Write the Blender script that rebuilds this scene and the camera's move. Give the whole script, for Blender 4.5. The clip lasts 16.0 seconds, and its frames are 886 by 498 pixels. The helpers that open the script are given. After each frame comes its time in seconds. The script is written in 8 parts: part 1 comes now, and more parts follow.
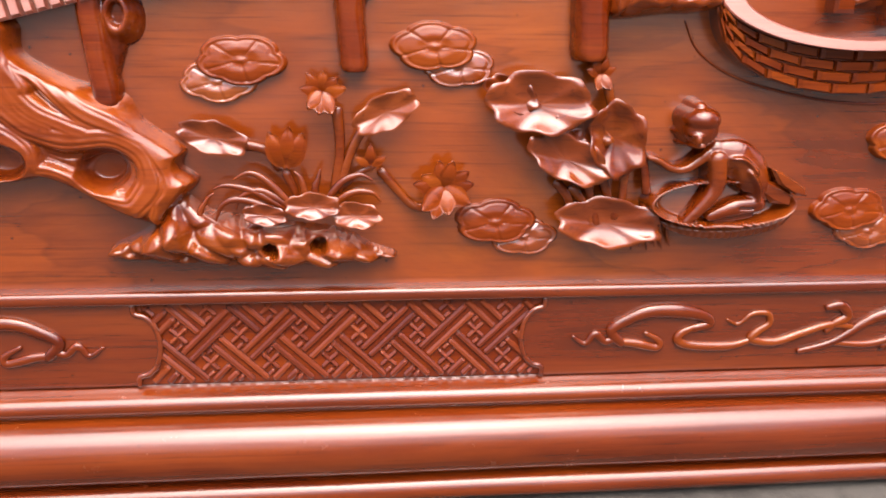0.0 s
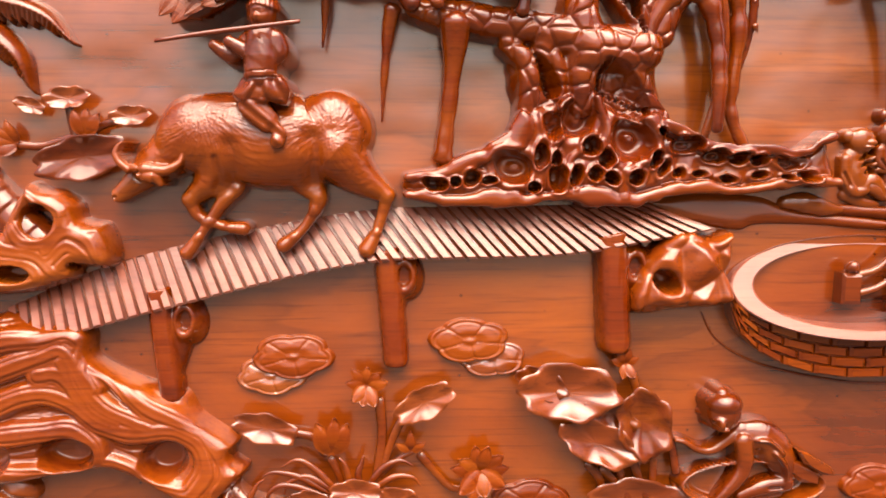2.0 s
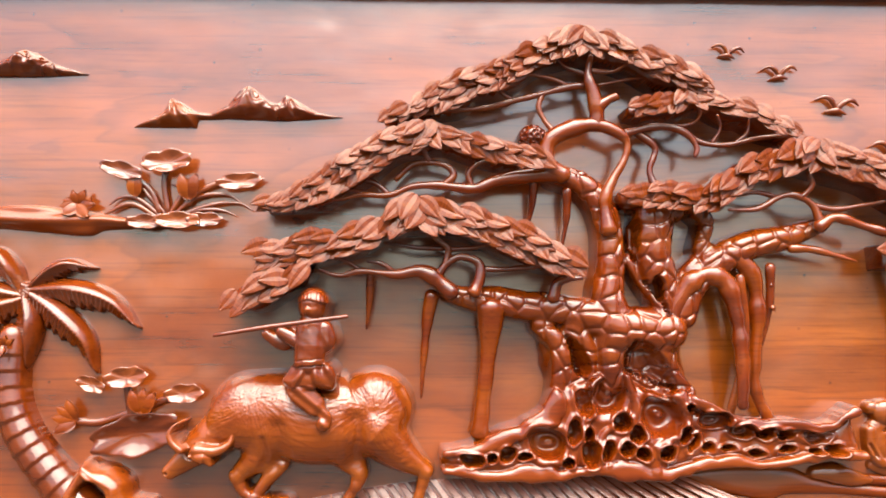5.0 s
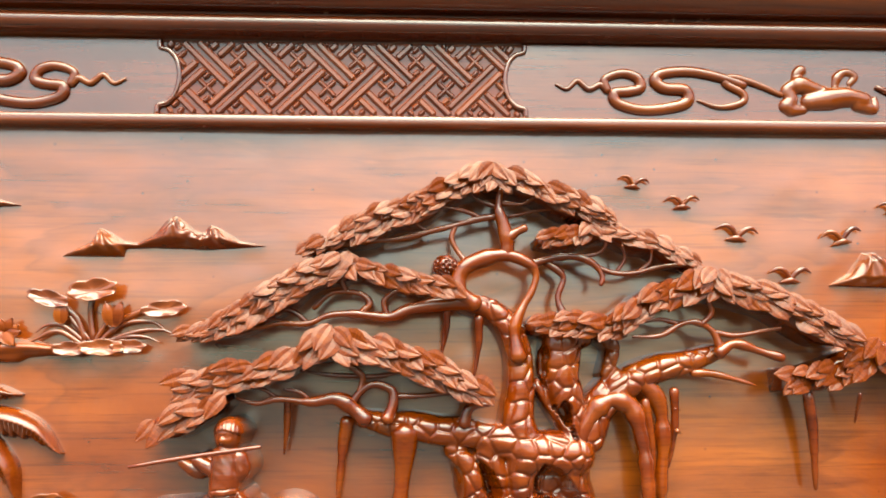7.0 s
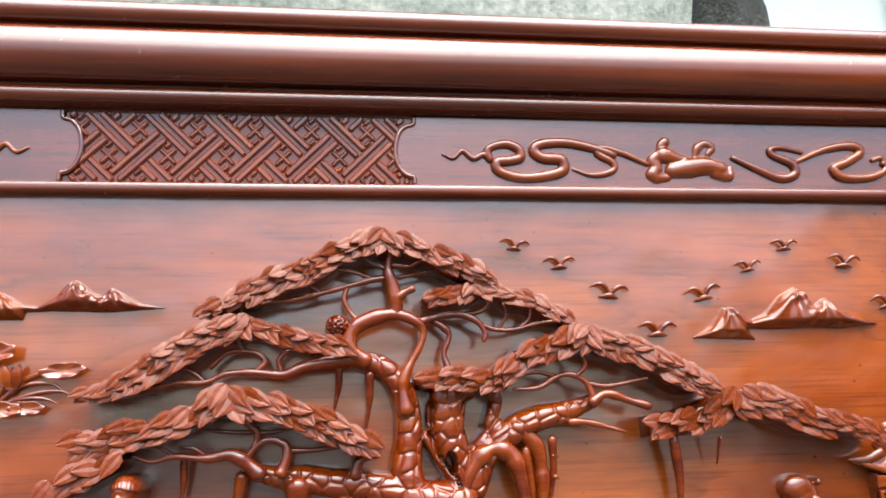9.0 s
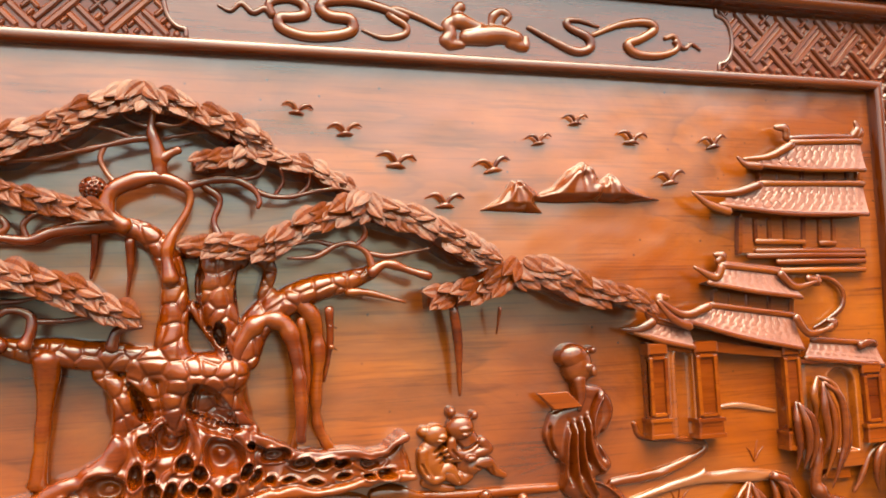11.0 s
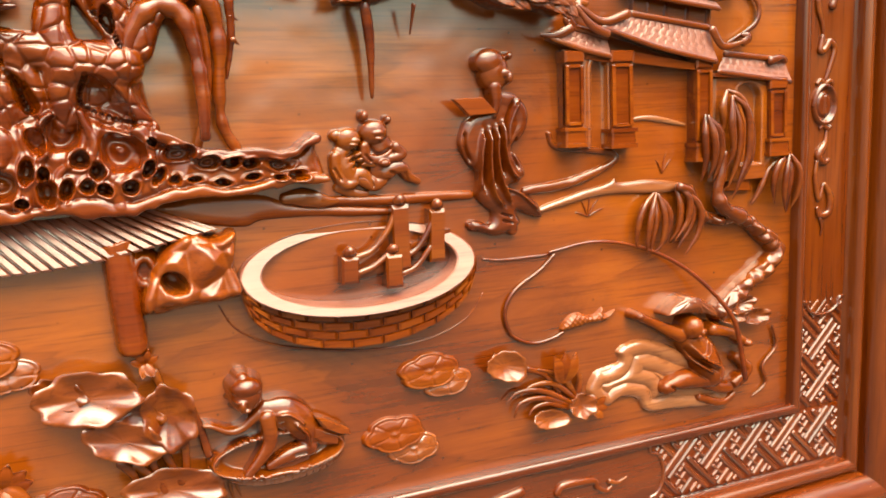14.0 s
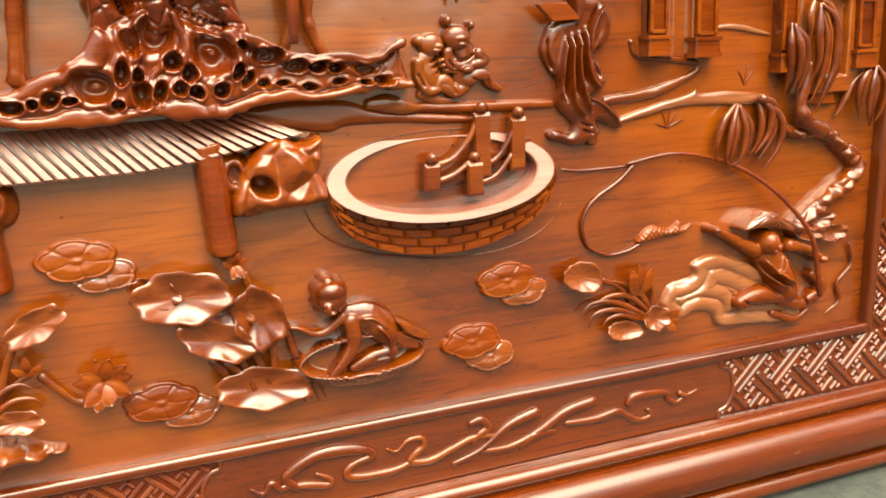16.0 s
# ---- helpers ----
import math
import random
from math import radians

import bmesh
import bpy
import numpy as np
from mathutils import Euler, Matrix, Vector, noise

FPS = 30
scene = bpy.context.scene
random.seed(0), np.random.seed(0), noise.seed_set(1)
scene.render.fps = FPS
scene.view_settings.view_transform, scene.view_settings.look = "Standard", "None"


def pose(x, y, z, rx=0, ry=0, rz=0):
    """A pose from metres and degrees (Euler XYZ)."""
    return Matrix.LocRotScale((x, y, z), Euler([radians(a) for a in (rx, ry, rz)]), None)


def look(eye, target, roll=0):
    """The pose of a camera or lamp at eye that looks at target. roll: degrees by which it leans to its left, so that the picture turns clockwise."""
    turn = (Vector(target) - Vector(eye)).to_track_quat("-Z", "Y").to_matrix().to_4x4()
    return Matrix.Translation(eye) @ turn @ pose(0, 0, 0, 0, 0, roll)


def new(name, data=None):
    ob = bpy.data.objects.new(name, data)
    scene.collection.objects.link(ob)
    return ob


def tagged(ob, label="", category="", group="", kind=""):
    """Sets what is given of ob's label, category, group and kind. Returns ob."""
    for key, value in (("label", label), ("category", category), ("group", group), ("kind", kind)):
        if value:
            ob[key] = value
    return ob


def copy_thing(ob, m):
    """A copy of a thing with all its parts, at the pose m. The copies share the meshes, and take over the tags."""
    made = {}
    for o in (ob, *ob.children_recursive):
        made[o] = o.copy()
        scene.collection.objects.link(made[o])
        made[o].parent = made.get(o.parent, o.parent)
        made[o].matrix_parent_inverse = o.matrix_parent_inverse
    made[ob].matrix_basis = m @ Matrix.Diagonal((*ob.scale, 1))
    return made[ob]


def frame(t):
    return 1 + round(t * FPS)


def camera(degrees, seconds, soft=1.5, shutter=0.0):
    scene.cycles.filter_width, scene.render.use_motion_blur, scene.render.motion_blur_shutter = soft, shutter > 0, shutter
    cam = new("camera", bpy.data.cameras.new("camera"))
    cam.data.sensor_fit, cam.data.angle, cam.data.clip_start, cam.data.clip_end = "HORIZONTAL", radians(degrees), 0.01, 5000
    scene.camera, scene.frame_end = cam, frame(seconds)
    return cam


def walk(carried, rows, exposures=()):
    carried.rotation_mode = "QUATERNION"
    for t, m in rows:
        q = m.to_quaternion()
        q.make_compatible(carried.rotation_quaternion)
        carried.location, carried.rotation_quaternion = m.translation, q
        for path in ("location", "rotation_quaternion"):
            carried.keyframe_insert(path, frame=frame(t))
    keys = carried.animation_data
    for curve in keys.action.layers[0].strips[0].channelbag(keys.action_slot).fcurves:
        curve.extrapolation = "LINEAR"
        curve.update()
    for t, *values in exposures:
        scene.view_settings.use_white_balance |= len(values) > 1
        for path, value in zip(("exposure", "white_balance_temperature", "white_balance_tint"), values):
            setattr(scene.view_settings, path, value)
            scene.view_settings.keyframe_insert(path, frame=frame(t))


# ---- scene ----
cam = camera(55.5, 16.0, soft=1.75)
PATH = [
    (0, (0.011, -0.733, 0.473), (0.218, 1.158, -0.144), 1.2),
    (0.5, (0.018, -0.746, 0.507), (0.174, 1.167, -0.054), 1.4),
    (1, (0.001, -0.757, 0.533), (0.115, 1.185, 0.065), 1.6),
    (1.5, (-0.001, -0.765, 0.563), (0.108, 1.208, 0.254), 0.9),
    (2, (0.014, -0.768, 0.577), (0.122, 1.219, 0.38), -0.0),
    (2.5, (0.006, -0.775, 0.611), (0.106, 1.217, 0.464), -0.0),
    (3, (0.004, -0.778, 0.618), (0.087, 1.218, 0.522), 0.0),
    (3.5, (-0.002, -0.782, 0.638), (0.082, 1.216, 0.596), 0.4),
    (4, (-0.001, -0.787, 0.651), (0.089, 1.21, 0.679), 0.0),
    (4.5, (0.0, -0.8, 0.67), (0.079, 1.196, 0.775), -0.1),
    (5, (-0.004, -0.806, 0.686), (0.06, 1.186, 0.859), -0.1),
    (5.2, (-0.005, -0.808, 0.695), (0.059, 1.181, 0.89), -0.1),
    (7.3, (0.062, -0.854, 0.758), (0.187, 1.112, 1.104), -0.3),
    (7.5, (0.04, -0.858, 0.768), (0.184, 1.102, 1.139), -0.0),
    (8, (0.057, -0.887, 0.78), (0.165, 1.064, 1.205), 0.6),
    (8.5, (0.069, -0.903, 0.77), (0.229, 1.043, 1.203), -0.4),
    (9, (0.092, -0.911, 0.752), (0.368, 1.026, 1.167), -1.7),
    (9.5, (0.12, -0.919, 0.753), (0.47, 1.022, 1.087), -2.1),
    (10, (0.136, -0.91, 0.742), (0.571, 1.026, 0.993), -1.7),
    (10.2, (0.147, -0.902, 0.729), (0.612, 1.029, 0.961), -1.5),
    (12.3, (0.2, -0.879, 0.716), (0.964, 0.968, 0.772), -3.9),
    (12.5, (0.195, -0.882, 0.698), (0.968, 0.962, 0.731), -3.8),
    (13, (0.189, -0.871, 0.67), (0.974, 0.965, 0.57), -2.9),
    (13.5, (0.184, -0.861, 0.651), (0.975, 0.963, 0.438), -2.5),
    (14, (0.182, -0.854, 0.625), (0.959, 0.961, 0.301), -2.3),
    (14.5, (0.179, -0.846, 0.619), (0.953, 0.956, 0.228), -2.1),
    (15, (0.181, -0.849, 0.618), (0.942, 0.954, 0.204), -2.1),
    (15.5, (0.172, -0.852, 0.61), (0.911, 0.958, 0.188), -2.3),
    (16, (0.136, -0.845, 0.602), (0.81, 0.976, 0.125), -2.3),
]
EXPOSURE = [(0.0, 1.55, 7000, 24), (0.5, 1.54, 7500, 22), (1.0, 1.59, 8250, 20), (1.5, 1.67, 8450, 21), (2.0, 1.73, 8150, 20), (3.0, 1.84, 7350, 14), (4.0, 1.97, 7050, 8), (5.0, 2.03, 6700, 1), (7.5, 2.13, 7000, -16), (8.0, 1.83, 6450, -8), (9.0, 1.78, 6100, 5), (9.5, 1.82, 6000, 5), (10.0, 1.94, 6700, -5), (12.5, 1.99, 7300, -16), (13.5, 1.91, 7400, -11), (14.5, 1.86, 7650, -12), (16.0, 1.83, 7650, -12)]
walk(cam, [(t, look(eye, target, roll)) for t, eye, target, roll in PATH], EXPOSURE)



# ---- daylight ----
world = bpy.data.worlds.new("daylight")
scene.world = world
world.use_nodes = True
wn, wl = world.node_tree.nodes, world.node_tree.links
sky = wn.new("ShaderNodeTexSky")
sky.sky_type, sky.sun_disc = "NISHITA", False
sky.sun_elevation, sky.sun_rotation = radians(62), radians(175)
sky.air_density, sky.dust_density, sky.ozone_density = 1.0, 5.0, 1.0
wn["Background"].inputs["Strength"].default_value = 0.135
wl.new(sky.outputs["Color"], wn["Background"].inputs["Color"])
sun = new("sun", bpy.data.lights.new("sun", "SUN"))
sun.data.energy, sun.data.angle, sun.data.color = 2.7, radians(72), (1.0, 0.94, 0.87)
sun.matrix_world = look((0.40, -4.68, 9.43), (0, 0, 0.6))



# ---- materials ----
def mat_nodes(name):
    m = bpy.data.materials.new(name)
    m.use_nodes = True
    return m, m.node_tree.nodes, m.node_tree.links, m.node_tree.nodes["Principled BSDF"]


def add(nodes, kind, **inputs):
    n = nodes.new(kind)
    for key, value in inputs.items():
        n.inputs[key.replace("_", " ")].default_value = value
    return n


def ramp(nodes, stops):
    n = nodes.new("ShaderNodeValToRGB")
    while len(n.color_ramp.elements) < len(stops):
        n.color_ramp.elements.new(0.5)
    for e, (p, c) in zip(n.color_ramp.elements, stops):
        e.position, e.color = p, (*c, 1)
    return n


def wood(name, dark, mid, light, along=(1, 0, 0), rough=0.27, coat=1.0, coat_rough=0.1, knots=0.5, bump=0.12, spots=0.25, ior=1.5, streak=1.0, veins=0.0, smoke=0.0):
    """Varnished hardwood: long grain, slow colour drift, pores, dust and scuffs in the lacquer."""
    dark, mid, light = ([0.60 * c[0], 0.53 * c[1], 0.48 * c[2]] for c in (dark, mid, light))
    m, n, l, bsdf = mat_nodes(name)
    co = n.new("ShaderNodeTexCoord")
    info = n.new("ShaderNodeObjectInfo")
    shift = n.new("ShaderNodeVectorMath")
    shift.operation = "MULTIPLY_ADD"
    l.new(info.outputs["Random"], shift.inputs[0])
    shift.inputs[1].default_value = (3.1, 1.7, 2.3)
    l.new(co.outputs["Object"], shift.inputs[2])
    mp = n.new("ShaderNodeMapping")
    mp.inputs["Scale"].default_value = tuple(1.6 if a else 22.0 for a in along)
    l.new(shift.outputs[0], mp.inputs[0])
    grain = add(n, "ShaderNodeTexNoise", Scale=1.0, Detail=7.0, Roughness=0.62, Distortion=0.9)
    l.new(mp.outputs[0], grain.inputs["Vector"])
    mp2 = n.new("ShaderNodeMapping")
    mp2.inputs["Scale"].default_value = tuple(9.0 if a else 260.0 for a in along)
    l.new(shift.outputs[0], mp2.inputs[0])
    pores = add(n, "ShaderNodeTexNoise", Scale=1.0, Detail=3.0, Roughness=0.6)
    l.new(mp2.outputs[0], pores.inputs["Vector"])
    drift = add(n, "ShaderNodeTexNoise", Scale=2.6, Detail=3.0, Roughness=0.55)
    l.new(shift.outputs[0], drift.inputs["Vector"])
    col = ramp(n, [(0.30, dark), (0.50, mid), (0.72, light)])
    mixf = n.new("ShaderNodeMath")
    mixf.operation = "MULTIPLY_ADD"
    mixf.inputs[1].default_value = knots
    l.new(drift.outputs["Fac"], mixf.inputs[0])
    half = n.new("ShaderNodeMath")
    half.operation = "MULTIPLY_ADD"
    half.inputs[1].default_value, half.inputs[2].default_value = streak, 0.5 - 0.5 * streak - 0.5 * knots
    l.new(grain.outputs["Fac"], half.inputs[0])
    l.new(half.outputs[0], mixf.inputs[2])
    l.new(mixf.outputs[0], col.inputs[0])
    pr = ramp(n, [(0.30, (0.55, 0.5, 0.48)), (0.48, (1, 1, 1))])
    l.new(pores.outputs["Fac"], pr.inputs[0])
    mul = n.new("ShaderNodeMix")
    mul.data_type, mul.blend_type = "RGBA", "MULTIPLY"
    mul.inputs["Factor"].default_value = 0.7
    l.new(col.outputs["Color"], mul.inputs["A"])
    l.new(pr.outputs["Color"], mul.inputs["B"])
    # small dark specks and pin holes
    vor = add(n, "ShaderNodeTexVoronoi", Scale=34.0)
    l.new(shift.outputs[0], vor.inputs["Vector"])
    vr = ramp(n, [(0.03, (0.12, 0.1, 0.1)), (0.075, (1, 1, 1))])
    l.new(vor.outputs["Distance"], vr.inputs[0])
    mul2 = n.new("ShaderNodeMix")
    mul2.data_type, mul2.blend_type = "RGBA", "MULTIPLY"
    mul2.inputs["Factor"].default_value = spots
    l.new(mul.outputs["Result"], mul2.inputs["A"])
    l.new(vr.outputs["Color"], mul2.inputs["B"])
    colour = mul2.outputs["Result"]
    if veins:
        # a few long dark veins that wander across the grain
        mp3 = n.new("ShaderNodeMapping")
        mp3.inputs["Scale"].default_value = tuple(1.5 if a else 5.0 for a in along)
        mp3.inputs["Rotation"].default_value = (0.0, 0.22, 0.0)
        l.new(shift.outputs[0], mp3.inputs[0])
        slow = add(n, "ShaderNodeTexNoise", Scale=1.0, Detail=5.0, Roughness=0.5, Distortion=0.6)
        l.new(mp3.outputs[0], slow.inputs["Vector"])
        line = ramp(n, [(0.492, (1, 1, 1)), (0.502, (0.42, 0.36, 0.34)), (0.506, (0.62, 0.55, 0.52)), (0.545, (1, 1, 1))])
        l.new(slow.outputs["Fac"], line.inputs[0])
        mul3 = n.new("ShaderNodeMix")
        mul3.data_type, mul3.blend_type = "RGBA", "MULTIPLY"
        mul3.inputs["Factor"].default_value = veins
        l.new(colour, mul3.inputs["A"])
        l.new(line.outputs["Color"], mul3.inputs["B"])
        colour = mul3.outputs["Result"]
    if smoke:
        # slow smoky figure in the timber, with darker wisps along the grain
        mp4 = n.new("ShaderNodeMapping")
        mp4.inputs["Scale"].default_value = tuple(2.2 if a else 7.0 for a in along)
        mp4.inputs["Location"].default_value = (4.3, 1.1, 2.7)
        l.new(shift.outputs[0], mp4.inputs[0])
        cloud = add(n, "ShaderNodeTexNoise", Scale=1.0, Detail=8.0, Roughness=0.66, Distortion=1.4)
        l.new(mp4.outputs[0], cloud.inputs["Vector"])
        dim = ramp(n, [(0.36, (0.42, 0.34, 0.30)), (0.50, (0.86, 0.82, 0.78)), (0.62, (1.12, 1.16, 1.1))])
        l.new(cloud.outputs["Fac"], dim.inputs[0])
        mul4 = n.new("ShaderNodeMix")
        mul4.data_type, mul4.blend_type = "RGBA", "MULTIPLY"
        mul4.inputs["Factor"].default_value = smoke
        l.new(colour, mul4.inputs["A"])
        l.new(dim.outputs["Color"], mul4.inputs["B"])
        colour = mul4.outputs["Result"]
    l.new(colour, bsdf.inputs["Base Color"])
    fine = add(n, "ShaderNodeTexNoise", Scale=48.0, Detail=4.0, Roughness=0.6)
    l.new(shift.outputs[0], fine.inputs["Vector"])
    rr = n.new("ShaderNodeMapRange")
    rr.inputs["To Min"].default_value, rr.inputs["To Max"].default_value = coat_rough * 0.6, coat_rough * 1.7
    l.new(fine.outputs["Fac"], rr.inputs["Value"])
    bsdf.inputs["Roughness"].default_value = rough
    bsdf.inputs["Coat Weight"].default_value = coat
    bsdf.inputs["Coat IOR"].default_value = ior
    l.new(rr.outputs[0], bsdf.inputs["Coat Roughness"])
    bsdf.inputs["Specular IOR Level"].default_value = 0.12
    mixb = n.new("ShaderNodeMath")
    mixb.operation = "MULTIPLY_ADD"
    mixb.inputs[1].default_value = 0.35
    l.new(pores.outputs["Fac"], mixb.inputs[0])
    l.new(fine.outputs["Fac"], mixb.inputs[2])
    b = add(n, "ShaderNodeBump", Strength=bump, Distance=0.0012)
    l.new(mixb.outputs[0], b.inputs["Height"])
    l.new(b.outputs[0], bsdf.inputs["Normal"])
    b2 = add(n, "ShaderNodeBump", Strength=bump * 0.5, Distance=0.001)
    l.new(fine.outputs["Fac"], b2.inputs["Height"])
    l.new(b2.outputs[0], bsdf.inputs["Coat Normal"])
    return m


WOOD_BOARD = wood("board_wood", (0.21, 0.036, 0.003), (0.35, 0.074, 0.006), (0.45, 0.115, 0.010), knots=1.1, coat_rough=0.15, ior=1.88, streak=0.5, spots=0.55, smoke=0.55, veins=0.5)
WOOD_FRAME = wood("frame_wood", (0.11, 0.015, 0.002), (0.18, 0.030, 0.003), (0.25, 0.050, 0.005), coat_rough=0.2, ior=1.6, smoke=0.15)
WOOD_STILE = wood("stile_wood", (0.10, 0.014, 0.0015), (0.17, 0.030, 0.0025), (0.235, 0.049, 0.0045), along=(0, 0, 1), coat_rough=0.10, ior=1.6)
WOOD_CARVED = wood("carved_wood", (0.113, 0.0154, 0.0016), (0.202, 0.0356, 0.0032), (0.283, 0.0647, 0.0057), coat_rough=0.10, bump=0.12)
WOOD_SATIN = wood("satin_carved_wood", (0.19, 0.029, 0.003), (0.31, 0.062, 0.005), (0.40, 0.100, 0.009), coat_rough=0.18, bump=0.15)
WOOD_TREE = wood("tree_wood", (0.10, 0.0115, 0.0008), (0.208, 0.030, 0.0017), (0.318, 0.065, 0.0033), coat_rough=0.09, bump=0.12, ior=1.5)
WOOD_PALE = wood("pale_carved_wood", (0.26, 0.074, 0.026), (0.38, 0.128, 0.050), (0.46, 0.18, 0.08), coat_rough=0.16, bump=0.25, ior=1.7)
# paler base colour stands in for sky sheen on up-facing planks, rim, tiles
WOOD_SHEEN = wood("pale_sheen_wood", (0.26, 0.072, 0.046), (0.36, 0.120, 0.082), (0.45, 0.175, 0.125), coat_rough=0.3, bump=0.25, ior=1.5)
WOOD_LOTUS = wood("lotus_wood", (0.16, 0.026, 0.004), (0.27, 0.056, 0.008), (0.37, 0.092, 0.015), coat_rough=0.18, bump=0.2, spots=0.1, ior=1.62)
WOOD_CROWN = wood("crown_leaf_wood", (0.115, 0.0164, 0.0016), (0.205, 0.036, 0.0033), (0.287, 0.0656, 0.0057), coat_rough=0.14, bump=0.2, spots=0.1, ior=1.36, coat=0.45)
WOOD_FRIEZE = wood("frieze_wood", (0.11, 0.015, 0.002), (0.18, 0.030, 0.003), (0.25, 0.050, 0.005), coat_rough=0.13, ior=1.78, smoke=0.35)
WOOD_LEAF = wood("leaf_wood", (0.15, 0.022, 0.002), (0.26, 0.048, 0.004), (0.36, 0.085, 0.008), coat_rough=0.16, bump=0.2, spots=0.1, ior=1.42, coat=0.7)


# ---- shaping tools ----
def hash2(i, j, k=0):
    v = np.sin(i * 127.1 + j * 311.7 + k * 74.7) * 43758.5453
    return v - np.floor(v)


def noise2(x, z, seed=0):
    i, j = np.floor(x), np.floor(z)
    u, v = x - i, z - j
    u, v = u * u * (3 - 2 * u), v * v * (3 - 2 * v)
    a, b = hash2(i, j, seed), hash2(i + 1, j, seed)
    c, d = hash2(i, j + 1, seed), hash2(i + 1, j + 1, seed)
    return (a * (1 - u) + b * u) * (1 - v) + (c * (1 - u) + d * u) * v - 0.5


def cells(x, z, size, seed=0):
    """Distances to the nearest and second nearest of scattered points, in cell sizes."""
    x, z = x / size, z / size
    i, j = np.floor(x), np.floor(z)
    f1, f2 = np.full(x.shape, 9.0), np.full(x.shape, 9.0)
    for a in (-1, 0, 1):
        for b in (-1, 0, 1):
            px, pz = i + a + 0.15 + 0.7 * hash2(i + a, j + b, seed), j + b + 0.15 + 0.7 * hash2(i + a, j + b, seed + 9)
            d = np.hypot(px - x, pz - z)
            f2 = np.minimum(f2, np.maximum(d, f1))
            f1 = np.minimum(f1, d)
    return f1, f2


def smooth_line(pts, n=8):
    """A Catmull-Rom line through the points, of any width of tuple."""
    p = np.array(pts, float)
    if len(p) < 3:
        return np.array([p[0] + (p[-1] - p[0]) * t for t in np.linspace(0, 1, n + 1)])
    p = np.vstack([2 * p[0] - p[1], p, 2 * p[-1] - p[-2]])
    out = []
    for a, b, c, d in zip(p[:-3], p[1:-2], p[2:-1], p[3:]):
        for t in np.arange(n) / n:
            out.append(0.5 * (2 * b + (c - a) * t + (2 * a - 5 * b + 4 * c - d) * t * t + (3 * b - a - 3 * c + d) * t ** 3))
    return np.array(out + [p[-2]])


def closed_line(pts, n=6):
    p = np.array(pts, float)
    out = []
    for k in range(len(p)):
        a, b, c, d = p[k - 1], p[k], p[(k + 1) % len(p)], p[(k + 2) % len(p)]
        for t in np.arange(n) / n:
            out.append(0.5 * (2 * b + (c - a) * t + (2 * a - 5 * b + 4 * c - d) * t * t + (3 * b - a - 3 * c + d) * t ** 3))
    return np.array(out)


def near_line(X, Z, line):
    """Distance to a polyline and the way along it, 0 to 1."""
    best, along = np.full(X.shape, 9.0), np.zeros(X.shape)
    steps = np.hypot(*np.diff(line[:, :2], axis=0).T)
    total, run = steps.sum(), 0.0
    for (ax, az), (bx, bz), s in zip(line[:-1, :2], line[1:, :2], steps):
        t = np.clip(((X - ax) * (bx - ax) + (Z - az) * (bz - az)) / max(s * s, 1e-12), 0, 1)
        d = np.hypot(X - ax - t * (bx - ax), Z - az - t * (bz - az))
        hit = d < best
        best[hit], along[hit] = d[hit], ((run + t * s) / total)[hit]
        run += s
    return best, along


def inside(X, Z, poly):
    """Signed distance to a closed outline, positive inside."""
    line = np.vstack([poly, poly[:1]])
    d = near_line(X, Z, line)[0]
    odd = np.zeros(X.shape, bool)
    for (ax, az), (bx, bz) in zip(line[:-1], line[1:]):
        if az != bz:
            odd ^= ((az > Z) != (bz > Z)) & (X < (bx - ax) * (Z - az) / (bz - az) + ax)
    return np.where(odd, d, -d)


def limb(X, Z, pts, radii, rise=1.0, lift=0.0, n=6):
    """Height of a rounded limb along points, its radius running through radii."""
    line = smooth_line(pts, n)
    d, s = near_line(X, Z, line)
    r = np.interp(s, np.linspace(0, 1, len(radii)), radii)
    u = d / r
    return np.where(u < 1, lift + rise * r * np.sqrt(np.maximum(1 - u * u, 0)), (1 - u) * r * 2.5 + lift * np.maximum(0, 1 - (u - 1) * 8))


def pad(X, Z, poly, high, edge, n=6):
    """Height of a rounded slab with a closed, smoothed outline."""
    s = inside(X, Z, closed_line(poly, n))
    u = np.clip(s / edge, 0, 1)
    return np.where(s > 0, high * np.sqrt(1 - (1 - u) ** 2), s * 3.0)


def ball(X, Z, x, z, rx, rz, high, turn=0.0):
    c, s = math.cos(radians(turn)), math.sin(radians(turn))
    u, v = ((X - x) * c + (Z - z) * s) / rx, (-(X - x) * s + (Z - z) * c) / rz
    q = np.hypot(u, v)
    return np.where(q < 1, high * np.sqrt(np.maximum(1 - q * q, 0)), (1 - q) * min(rx, rz) * 2.5)


def blend(a, b, k=0.004):
    """Smooth union of two heights."""
    h = np.clip(0.5 + 0.5 * (a - b) / k, 0, 1)
    return b * (1 - h) + a * h + k * h * (1 - h)


def area(pts, margin, step):
    p = np.array([q[:2] for q in pts])
    (x0, z0), (x1, z1) = p.min(0) - margin, p.max(0) + margin
    xs, zs = np.arange(x0, x1 + step, step), np.arange(z0, z1 + step, step)
    return np.meshgrid(xs, zs)


